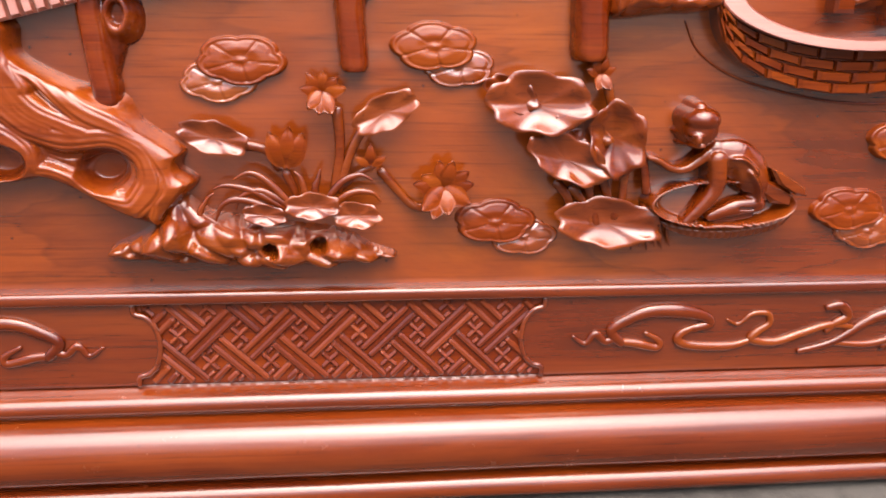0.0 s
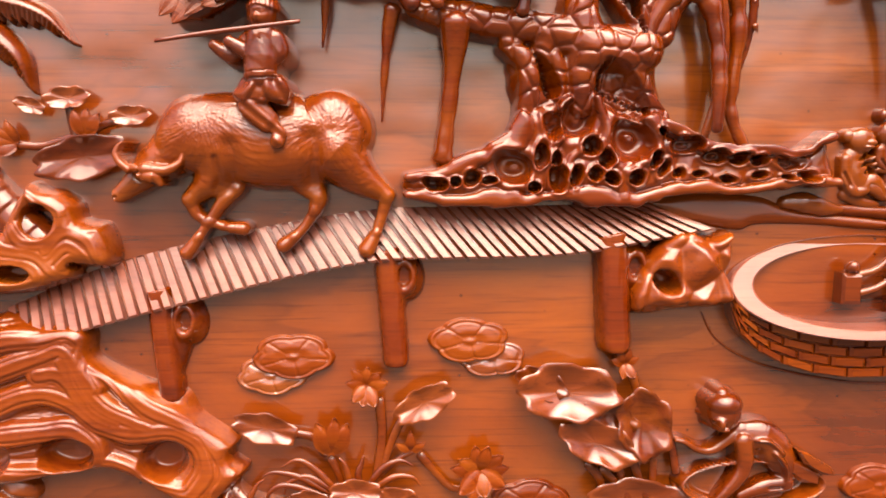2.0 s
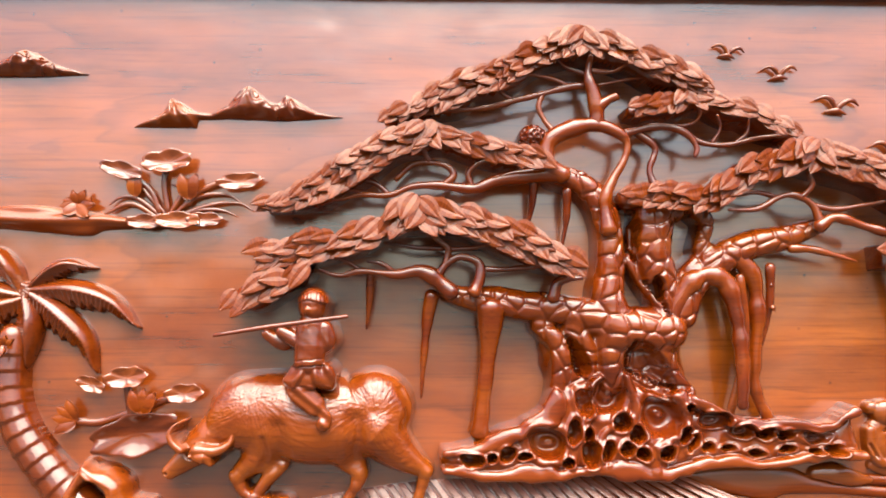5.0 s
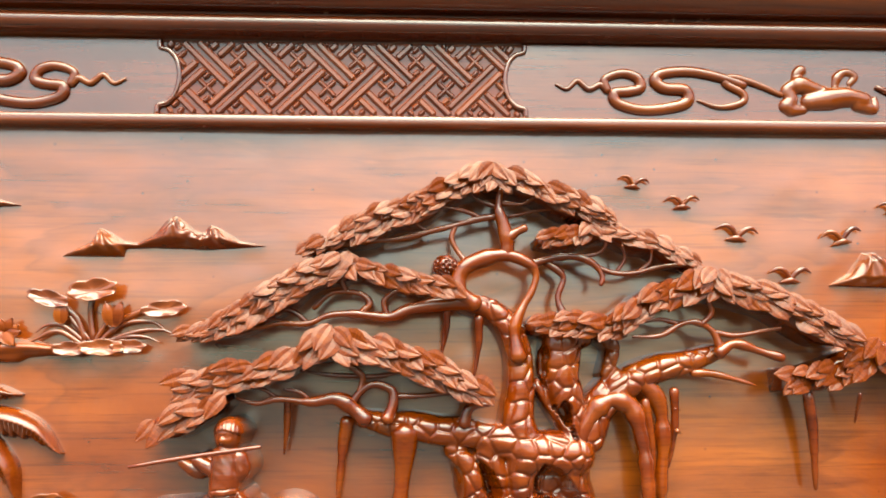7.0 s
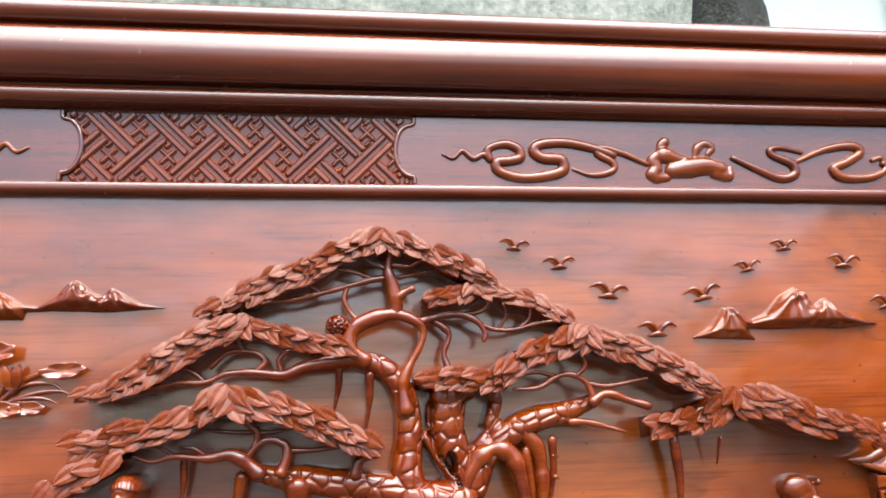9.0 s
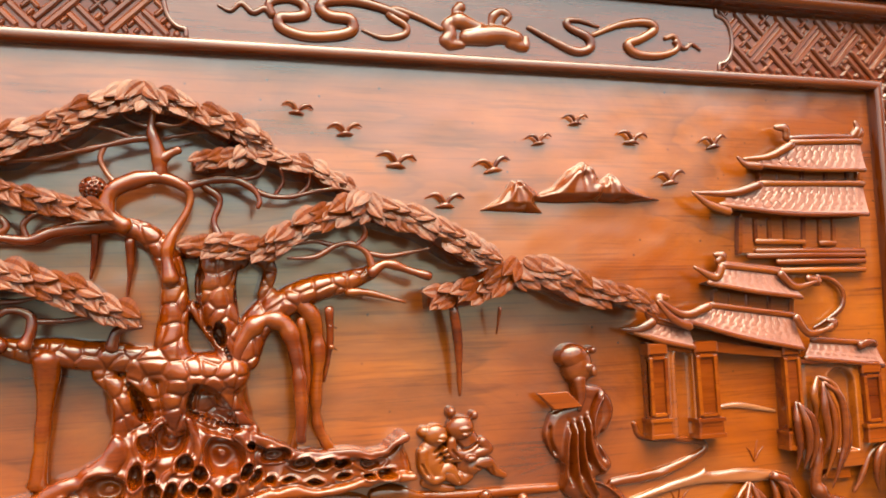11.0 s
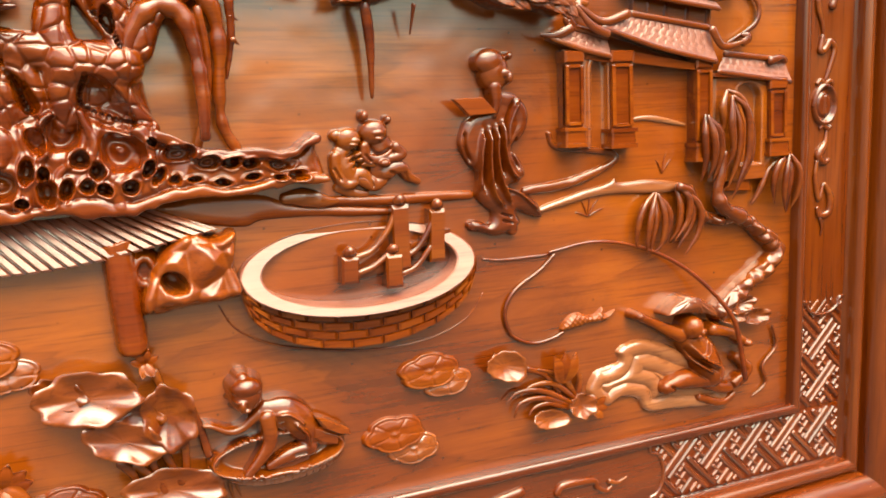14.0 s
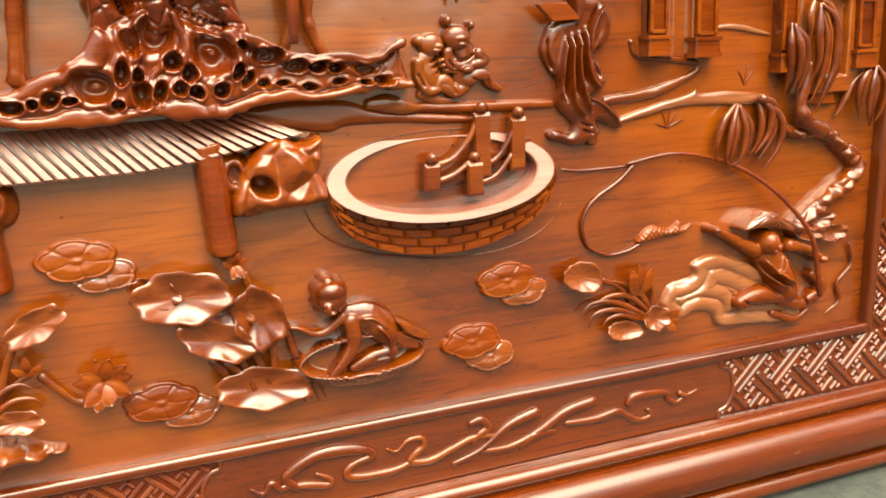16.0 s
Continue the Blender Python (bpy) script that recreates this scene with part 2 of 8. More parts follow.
def mesh_object(name, verts, faces, mat, parent=None, label="", smooth=True):
    me = bpy.data.meshes.new(name)
    me.from_pydata([tuple(map(float, v)) for v in verts], [], [tuple(map(int, q)) for q in faces])
    me.materials.append(mat)
    if smooth:
        me.shade_smooth()
    ob = new(name, me)
    if parent:
        ob.parent = parent
        ob.matrix_parent_inverse = Matrix.Translation(-parent.location)
        if parent.parent:
            ob.matrix_parent_inverse = Matrix.Identity(4)
    if label:
        tagged(ob, label)
    return ob


def relief(name, X, Z, H, mat, parent=None, label="", cut=-0.0025, lift=0.0):
    """A carved surface that stands proud of the board by H and sinks into it at its edge."""
    keep = H > cut
    quad = keep[:-1, :-1] | keep[1:, :-1] | keep[:-1, 1:] | keep[1:, 1:]
    r, c = np.nonzero(quad)
    w = X.shape[1]
    f = np.stack([r * w + c, r * w + c + 1, (r + 1) * w + c + 1, (r + 1) * w + c], 1)
    used = np.unique(f)
    at = np.zeros(X.size, int)
    at[used] = np.arange(len(used))
    v = np.stack([X.ravel(), -np.maximum(H, cut - 0.006).ravel() - lift, Z.ravel()], 1)[used]
    return mesh_object(name, v, at[f], mat, parent, label)


def tube(name, pts, radii, mat, parent=None, label="", flat=1.0, ring=10, n=6, round_ends=True, rough=0.0):
    """A limb swept along points (x, depth, z); flat squeezes it towards the board. Depth counts from the board to the viewer."""
    line = smooth_line(pts, n)
    line = np.stack([line[:, 0], -line[:, 1], line[:, 2]], 1)
    s = np.r_[0, np.cumsum(np.linalg.norm(np.diff(line, axis=0), axis=1))]
    r = np.interp(s / s[-1], np.linspace(0, 1, len(radii)), radii)
    if rough:
        r = r * (1 + rough * noise2(s * 90 + line[0, 0] * 400, s * 0 + line[0, 2] * 300, 7))
    way = np.gradient(line, axis=0)
    way /= np.linalg.norm(way, axis=1)[:, None] + 1e-12
    face = np.array([0.0, -1.0, 0.0])
    side = np.cross(way, face)
    side /= np.linalg.norm(side, axis=1)[:, None] + 1e-9
    out = np.cross(side, way)
    if round_ends:
        ends = [(line[0] - way[0] * r[0] * 0.5, side[0], out[0], r[0] * 0.55)]
        tail = [(line[-1] + way[-1] * r[-1] * 0.5, side[-1], out[-1], r[-1] * 0.55)]
    else:
        ends, tail = [], []
    rows = ends + [(p, a, b, q) for p, a, b, q in zip(line, side, out, r)] + tail
    a = np.arange(ring) * 2 * math.pi / ring
    v, f = [], []
    for p, u, w, q in rows:
        v += [p + u * q * math.cos(t) + w * q * flat * math.sin(t) for t in a]
    for k in range(len(rows) - 1):
        for j in range(ring):
            f.append((k * ring + j, k * ring + (j + 1) % ring, (k + 1) * ring + (j + 1) % ring, (k + 1) * ring + j))
    f.append(tuple(range(ring))[::-1])
    f.append(tuple((len(rows) - 1) * ring + j for j in range(ring)))
    return mesh_object(name, v, f, mat, parent, label)


def thing(name, x, z, label, category, group="", kind="", flat=1.0):
    """An Empty for a thing of several parts; flat presses its relief towards the board."""
    ob = new(name)
    ob.empty_display_size = 0.02
    ob.location = (x, 0, z)
    ob.scale = (1, flat, 1)
    return tagged(ob, label, category, group, kind)


def box_mesh(name, size, bevel=0.0):
    """A block with its edges taken off, centred on its origin."""
    bm = bmesh.new()
    bmesh.ops.create_cube(bm, size=1.0)
    bmesh.ops.scale(bm, vec=size, verts=bm.verts)
    if bevel:
        bmesh.ops.bevel(bm, geom=bm.edges[:], offset=bevel, segments=1, affect="EDGES")
    me = bpy.data.meshes.new(name)
    bm.to_mesh(me)
    bm.free()
    return me


def place(name, me, m, parent=None, label=""):
    ob = new(name, me)
    ob.matrix_basis = m
    if parent:
        ob.parent = parent
        ob.matrix_parent_inverse = Matrix.Translation(-parent.location)
        if parent.parent:
            ob.matrix_parent_inverse = Matrix.Identity(4)
    if label:
        tagged(ob, label)
    return ob



# ---- ground, wall behind ----
HALF, LOW, HIGH = 1.062, 0.2016, 1.005


def rough_mat(name, a, b, c, scale, rough=0.9, bump=0.6, dist=0.01):
    m, n, l, bsdf = mat_nodes(name)
    co = n.new("ShaderNodeTexCoord")
    big = add(n, "ShaderNodeTexNoise", Scale=scale, Detail=8.0, Roughness=0.65)
    fine = add(n, "ShaderNodeTexNoise", Scale=scale * 14, Detail=5.0, Roughness=0.7)
    l.new(co.outputs["Object"], big.inputs["Vector"])
    l.new(co.outputs["Object"], fine.inputs["Vector"])
    mix = n.new("ShaderNodeMath")
    mix.operation = "MULTIPLY_ADD"
    mix.inputs[1].default_value = 0.45
    l.new(fine.outputs["Fac"], mix.inputs[0])
    sc = n.new("ShaderNodeMath")
    sc.operation = "MULTIPLY"
    sc.inputs[1].default_value = 0.55
    l.new(big.outputs["Fac"], sc.inputs[0])
    l.new(sc.outputs[0], mix.inputs[2])
    col = ramp(n, [(0.38, a), (0.5, b), (0.6, c)])
    l.new(mix.outputs[0], col.inputs[0])
    l.new(col.outputs["Color"], bsdf.inputs["Base Color"])
    bsdf.inputs["Roughness"].default_value = rough
    bp = add(n, "ShaderNodeBump", Strength=bump, Distance=dist)
    l.new(mix.outputs[0], bp.inputs["Height"])
    l.new(bp.outputs[0], bsdf.inputs["Normal"])
    return m


CONCRETE = rough_mat("old_cement_render", (0.07, 0.09, 0.075), (0.18, 0.20, 0.175), (0.29, 0.305, 0.27), 6.0)
GROUND = rough_mat("yard_concrete", (0.018, 0.018, 0.015), (0.032, 0.032, 0.028), (0.055, 0.055, 0.048), 3.0)

gv, gf = [], []
for r in range(9):
    for k in range(9):
        gv.append(((-1) ** (r < 4) * abs(r - 4) ** 3 * 40 / 8, (-1) ** (k < 4) * abs(k - 4) ** 3 * 40 / 8, -0.012))
for r in range(8):
    for k in range(8):
        gf.append((r * 9 + k, (r + 1) * 9 + k, (r + 1) * 9 + k + 1, r * 9 + k + 1))
tagged(mesh_object("ground", gv, gf, GROUND), "grey stained concrete yard floor", "ground", kind="structure")


def slab(name, x0, x1, y0, y1, z0, z1, mat, bevel=0.004):
    me = box_mesh(name, (x1 - x0, y1 - y0, z1 - z0), bevel)
    me.materials.append(mat)
    return place(name, me, Matrix.Translation(((x0 + x1) / 2, (y0 + y1) / 2, (z0 + z1) / 2)))


tagged(slab("wall_back", -4.0, 0.555, 0.09, 0.31, -0.012, 3.2, CONCRETE), "weathered grey cement wall behind the panel", "wall", kind="structure")

# unseen hedge, added to block sky and darken the panel's right-hand reflections
HEDGE_BLOCKER = rough_mat("unseen_hedge_leaves", (0.015, 0.022, 0.008), (0.035, 0.05, 0.018), (0.07, 0.095, 0.03), 9.0, 0.8, 1.0, 0.05)
rng = random.Random(3)
hv, hf = [], []
for k in range(900):
    # leafy clumps along an uneven, unseen hedge on the far side of the yard
    t = rng.random()
    x, y = 2.4 + 2.2 * t + rng.uniform(-0.35, 0.35), -0.9 - 6.5 * t + rng.uniform(-0.35, 0.35)
    top = 1.5 + 0.45 * math.sin(t * 9) + 0.25 * math.sin(t * 23)
    z = -0.012 + top * rng.random() ** 0.8
    for q in range(6):
        a, b, r = rng.uniform(0, 6.28), rng.uniform(-0.9, 0.9), rng.uniform(0.06, 0.12)
        d = Vector((math.cos(a), math.sin(a), b)).normalized() * r
        e = d.cross(Vector((0.3, 0.2, 1))).normalized() * r * 0.5
        c = Vector((x, y, max(z, 0.12))) + d
        n0 = len(hv)
        hv += [c - d * 0.8, c + e, c + d * 0.9, c - e]
        hf.append((n0, n0 + 1, n0 + 2, n0 + 3))
tagged(mesh_object("hedge", hv, hf, HEDGE_BLOCKER, smooth=False), "unseen dark green leafy hedge across the yard, added to darken reflections", "hedge", kind="stuff")

# ---- frame of the panel ----
PROFILE = [(0.0, -0.004), (0.0, 0.012), (0.0015, 0.0155), (0.004, 0.0165), (0.009, 0.0165), (0.0118, 0.0155), (0.013, 0.013), (0.0132, 0.0055),
           (0.020, 0.0055), (0.090, 0.0055), (0.0935, 0.0055), (0.0945, 0.0045), (0.0965, 0.0045), (0.097, 0.019)]
PROFILE += [(0.107 - 0.0095 * math.cos(t), 0.021 + 0.0095 * math.sin(t)) for t in np.linspace(0.25, 2.9, 9)]
PROFILE += [(0.1168, 0.020), (0.119, 0.0195), (0.1195, 0.024)]
PROFILE += [(0.150 - 0.030 * math.cos(t), 0.026 + 0.028 * math.sin(t) ** 0.8) for t in np.linspace(0.12, 2.95, 15)]
PROFILE += [(0.181, 0.026), (0.1835, 0.026), (0.184, 0.034)]
PROFILE += [(0.196 - 0.012 * math.cos(t), 0.036 + 0.0115 * math.sin(t)) for t in np.linspace(0.2, 2.9, 9)]
PROFILE += [(0.2085, 0.034), (0.2085, -0.03)]

surround = thing("picture_frame", 0, 0, "red-brown varnished hardwood frame with stepped mouldings", "frame")


def rail(name, p, q, away, mat):
    """One mitred member from inner corner p to q; away is its outward way."""
    n, v, f = 60, [], []
    along = Vector((q[0] - p[0], q[1] - p[1])).normalized()
    for k in range(n + 1):
        t = k / n
        for s, d in PROFILE:
            x = p[0] + (q[0] - p[0]) * t + along[0] * s * (2 * t - 1) + away[0] * s
            z = p[1] + (q[1] - p[1]) * t + along[1] * s * (2 * t - 1) + away[1] * s
            w = 0.0012 * float(noise2(np.array(x * 7.0 + s * 11), np.array(z * 7.0), 3)) if d > 0 else 0
            v.append((x, -d - w, z))
    m = len(PROFILE)
    for k in range(n):
        for j in range(m - 1):
            f.append((k * m + j, (k + 1) * m + j, (k + 1) * m + j + 1, k * m + j + 1))
    return mesh_object(name, v, f, mat, surround)


rail("bottom_rail", (HALF, LOW), (-HALF, LOW), (0, -1), WOOD_FRAME)
rail("top_rail", (-HALF, HIGH), (HALF, HIGH), (0, 1), WOOD_FRAME)
rail("stile", (HALF, HIGH), (HALF, LOW), (1, 0), WOOD_STILE)
rail("stile", (-HALF, LOW), (-HALF, HIGH), (-1, 0), WOOD_STILE)

# ---- the board ----
X, Z = np.meshgrid(np.linspace(-HALF - 0.004, HALF + 0.004, 430), np.linspace(LOW - 0.004, HIGH + 0.004, 164))
H = 0.0016 * noise2(X * 6, Z * 9, 1) + 0.0009 * noise2(X * 17, Z * 23, 2) + 0.0004 * noise2(X * 45, Z * 60, 5)
board = relief("backboard", X, Z, H, WOOD_BOARD, cut=-1.0)
tagged(board, "orange-brown varnished wooden board with long grain", "panel", kind="structure")


# ---- the banyan tree ----
tree = thing("banyan_tree", 0.16, 0.545, "glossy dark red-brown carved banyan tree with holed roots", "tree carving")

# crowns: the upper and the lower edge of each band of leaves, its depth, leaf length and rows
CROWNS = [
    ([(-0.031, 0.874), (-0.005, 0.889), (0.024, 0.909), (0.055, 0.920), (0.084, 0.931), (0.113, 0.946), (0.134, 0.953), (0.161, 0.953), (0.182, 0.947), (0.203, 0.939), (0.229, 0.932), (0.248, 0.919), (0.266, 0.908)],
     [(-0.028, 0.872), (0.008, 0.880), (0.039, 0.885), (0.055, 0.899), (0.084, 0.905), (0.113, 0.926), (0.134, 0.933), (0.160, 0.936), (0.187, 0.929), (0.203, 0.922), (0.223, 0.911), (0.247, 0.906), (0.266, 0.905)], 0.047, 0.0175, 3),
    ([(0.196, 0.887), (0.213, 0.894), (0.240, 0.898), (0.261, 0.896), (0.282, 0.891), (0.314, 0.885), (0.330, 0.875), (0.353, 0.862)],
     [(0.197, 0.882), (0.218, 0.879), (0.245, 0.882), (0.266, 0.888), (0.293, 0.877), (0.309, 0.875), (0.329, 0.863), (0.353, 0.858)], 0.044, 0.0160, 2),
    ([(-0.143, 0.794), (-0.120, 0.801), (-0.104, 0.813), (-0.089, 0.824), (-0.064, 0.840), (-0.033, 0.856), (-0.023, 0.862), (0.003, 0.865)],
     [(-0.141, 0.791), (-0.114, 0.792), (-0.084, 0.797), (-0.064, 0.809), (-0.043, 0.822), (-0.023, 0.839), (-0.007, 0.844), (0.008, 0.845)], 0.048, 0.0175, 3),
    ([(-0.023, 0.861), (0.003, 0.866), (0.024, 0.863), (0.045, 0.858), (0.065, 0.853), (0.097, 0.847), (0.115, 0.843)],
     [(-0.015, 0.845), (0.008, 0.847), (0.024, 0.847), (0.044, 0.840), (0.070, 0.833), (0.102, 0.828), (0.115, 0.832)], 0.045, 0.0175, 2),
    ([(-0.147, 0.754), (-0.122, 0.755), (-0.097, 0.764), (-0.072, 0.765), (-0.047, 0.774), (-0.027, 0.786), (-0.012, 0.792), (0.013, 0.791), (0.043, 0.786), (0.074, 0.777), (0.099, 0.769), (0.119, 0.754), (0.142, 0.740)],
     [(-0.137, 0.736), (-0.107, 0.739), (-0.082, 0.744), (-0.052, 0.752), (-0.032, 0.764), (-0.012, 0.771), (0.013, 0.770), (0.038, 0.767), (0.063, 0.756), (0.083, 0.745), (0.109, 0.736), (0.139, 0.732)], 0.060, 0.0205, 3),
    ([(-0.172, 0.704), (-0.160, 0.716), (-0.141, 0.725), (-0.121, 0.728), (-0.104, 0.733)],
     [(-0.170, 0.699), (-0.145, 0.699), (-0.126, 0.709), (-0.111, 0.718), (-0.099, 0.730)], 0.064, 0.0210, 2),
    ([(0.188, 0.807), (0.220, 0.810), (0.250, 0.807), (0.274, 0.814), (0.299, 0.833), (0.330, 0.845), (0.361, 0.850), (0.391, 0.845), (0.422, 0.836), (0.452, 0.820), (0.482, 0.804), (0.503, 0.789)],
     [(0.197, 0.793), (0.226, 0.792), (0.255, 0.789), (0.279, 0.795), (0.304, 0.814), (0.341, 0.825), (0.365, 0.829), (0.396, 0.821), (0.426, 0.812), (0.450, 0.797), (0.474, 0.784), (0.502, 0.782)], 0.050, 0.0195, 3),
    ([(0.436, 0.757), (0.464, 0.760), (0.497, 0.771), (0.524, 0.783), (0.557, 0.782), (0.583, 0.779), (0.608, 0.766), (0.639, 0.753), (0.672, 0.746), (0.696, 0.730)],
     [(0.437, 0.737), (0.475, 0.737), (0.495, 0.745), (0.521, 0.755), (0.554, 0.760), (0.573, 0.753), (0.592, 0.744), (0.617, 0.734), (0.650, 0.736), (0.692, 0.727)], 0.038, 0.0195, 3),
]
BRANCHES = [
    ([(0.232, 0.670), (0.238, 0.704), (0.259, 0.728), (0.282, 0.722), (0.292, 0.691), (0.296, 0.650), (0.295, 0.608)], 0.036, (0.0060, 0.0075, 0.0100, 0.0100, 0.0075, 0.0060, 0.0055)),
    ([(0.129, 0.825), (0.103, 0.822), (0.071, 0.817), (0.050, 0.809), (0.019, 0.812), (-0.007, 0.811), (-0.028, 0.803), (-0.054, 0.803), (-0.075, 0.799), (-0.096, 0.799)], 0.036, (0.0095, 0.0075, 0.0065, 0.0060, 0.0040, 0.0035, 0.0030, 0.0025, 0.0020, 0.0015)),
    ([(0.134, 0.821), (0.117, 0.833), (0.121, 0.855), (0.145, 0.867), (0.167, 0.869), (0.188, 0.860), (0.193, 0.848), (0.188, 0.833), (0.179, 0.818), (0.171, 0.798), (0.174, 0.769)], 0.038, (0.0100, 0.0080, 0.0085, 0.0080, 0.0075, 0.0055, 0.0040, 0.0040, 0.0050, 0.0065, 0.0080)),
    ([(0.165, 0.867), (0.165, 0.883), (0.162, 0.899), (0.157, 0.917), (0.160, 0.935)], 0.038, (0.0085, 0.0070, 0.0055, 0.0040, 0.0025)),
    ([(0.164, 0.885), (0.174, 0.892), (0.183, 0.896)], 0.040, (0.0055, 0.0050, 0.0045)),
    ([(0.161, 0.909), (0.141, 0.907), (0.115, 0.900), (0.088, 0.893), (0.061, 0.886), (0.029, 0.883), (-0.002, 0.878)], 0.034, (0.0040, 0.0030, 0.0030, 0.0030, 0.0025, 0.0025, 0.0015)),
    ([(0.142, 0.907), (0.125, 0.914), (0.109, 0.917), (0.091, 0.921)], 0.034, (0.0025, 0.0020, 0.0020, 0.0015)),
    ([(0.115, 0.900), (0.111, 0.887), (0.117, 0.873), (0.127, 0.861)], 0.034, (0.0030, 0.0030, 0.0030, 0.0045)),
    ([(0.088, 0.893), (0.077, 0.900), (0.072, 0.910)], 0.034, (0.0025, 0.0020, 0.0015)),
    ([(0.158, 0.918), (0.139, 0.924), (0.128, 0.933)], 0.036, (0.0030, 0.0020, 0.0015)),
    ([(0.161, 0.922), (0.181, 0.921), (0.196, 0.929)], 0.036, (0.0030, 0.0020, 0.0015)),
    ([(0.043, 0.885), (0.036, 0.895), (0.046, 0.904)], 0.034, (0.0025, 0.0020, 0.0015)),
    ([(0.169, 0.910), (0.201, 0.916), (0.229, 0.917)], 0.030, (0.0025, 0.0015, 0.0015)),
    ([(0.188, 0.861), (0.215, 0.868), (0.236, 0.868), (0.252, 0.860), (0.259, 0.848), (0.257, 0.840)], 0.036, (0.0050, 0.0040, 0.0040, 0.0045, 0.0035, 0.0020)),
    ([(0.254, 0.859), (0.269, 0.853), (0.290, 0.852), (0.317, 0.858), (0.353, 0.862)], 0.034, (0.0035, 0.0025, 0.0025, 0.0025, 0.0015)),
    ([(0.237, 0.869), (0.256, 0.872), (0.264, 0.881), (0.261, 0.890)], 0.034, (0.0030, 0.0025, 0.0025, 0.0020)),
    ([(0.296, 0.853), (0.308, 0.863), (0.310, 0.876)], 0.034, (0.0025, 0.0020, 0.0015)),
    ([(0.275, 0.854), (0.283, 0.867), (0.280, 0.880)], 0.034, (0.0020, 0.0015, 0.0015)),
    ([(0.204, 0.864), (0.221, 0.849), (0.215, 0.828), (0.220, 0.810)], 0.032, (0.0035, 0.0035, 0.0030, 0.0040)),
    ([(-0.023, 0.818), (-0.005, 0.833), (0.021, 0.832), (0.031, 0.822), (0.021, 0.812)], 0.034, (0.0025, 0.0025, 0.0030, 0.0030, 0.0035)),
    ([(0.008, 0.835), (0.004, 0.844), (0.008, 0.853)], 0.036, (0.0025, 0.0025, 0.0020)),
    ([(0.048, 0.810), (0.045, 0.825), (0.060, 0.835), (0.087, 0.833), (0.098, 0.824)], 0.034, (0.0035, 0.0025, 0.0025, 0.0025, 0.0030)),
    ([(-0.028, 0.803), (-0.043, 0.815), (-0.060, 0.817), (-0.075, 0.812)], 0.034, (0.0030, 0.0025, 0.0020, 0.0015)),
    ([(-0.046, 0.803), (-0.062, 0.807), (-0.080, 0.804)], 0.036, (0.0020, 0.0015, 0.0010)),
    ([(0.029, 0.711), (0.014, 0.725), (-0.001, 0.732), (-0.022, 0.729), (-0.053, 0.732), (-0.073, 0.728), (-0.091, 0.733)], 0.046, (0.0095, 0.0075, 0.0050, 0.0035, 0.0030, 0.0025, 0.0015)),
    ([(0.014, 0.725), (0.023, 0.738), (0.036, 0.745), (0.052, 0.740), (0.054, 0.727), (0.048, 0.712)], 0.046, (0.0045, 0.0035, 0.0035, 0.0040, 0.0045, 0.0070)),
    ([(0.023, 0.738), (0.025, 0.753), (0.013, 0.763), (0.017, 0.773)], 0.046, (0.0035, 0.0030, 0.0025, 0.0020)),
    ([(0.023, 0.752), (0.044, 0.753), (0.065, 0.757)], 0.044, (0.0025, 0.0020, 0.0015)),
    ([(0.021, 0.753), (-0.005, 0.754), (-0.033, 0.758)], 0.042, (0.0025, 0.0020, 0.0015)),
    ([(-0.053, 0.732), (-0.067, 0.741), (-0.081, 0.745)], 0.046, (0.0025, 0.0020, 0.0015)),
    ([(0.054, 0.734), (0.080, 0.734), (0.111, 0.737), (0.137, 0.735)], 0.044, (0.0030, 0.0025, 0.0020, 0.0015)),
    ([(0.121, 0.707), (0.127, 0.723), (0.148, 0.726)], 0.042, (0.0065, 0.0040, 0.0015)),
    ([(-0.023, 0.729), (-0.033, 0.738), (-0.048, 0.741)], 0.044, (0.0025, 0.0020, 0.0015)),
    ([(0.369, 0.773), (0.385, 0.782), (0.411, 0.774), (0.431, 0.768)], 0.044, (0.0065, 0.0045, 0.0045, 0.0045)),
    ([(0.372, 0.777), (0.365, 0.794), (0.349, 0.803), (0.333, 0.801), (0.312, 0.790), (0.285, 0.789)], 0.042, (0.0045, 0.0035, 0.0030, 0.0030, 0.0020, 0.0015)),
    ([(0.365, 0.794), (0.386, 0.790), (0.413, 0.794), (0.432, 0.797)], 0.042, (0.0030, 0.0025, 0.0025, 0.0020)),
    ([(0.354, 0.801), (0.364, 0.812), (0.360, 0.824)], 0.044, (0.0030, 0.0025, 0.0020)),
    ([(0.334, 0.801), (0.313, 0.806), (0.292, 0.803)], 0.040, (0.0025, 0.0020, 0.0015)),
    ([(0.346, 0.754), (0.367, 0.753), (0.407, 0.742)], 0.034, (0.0040, 0.0035, 0.0015)),
]
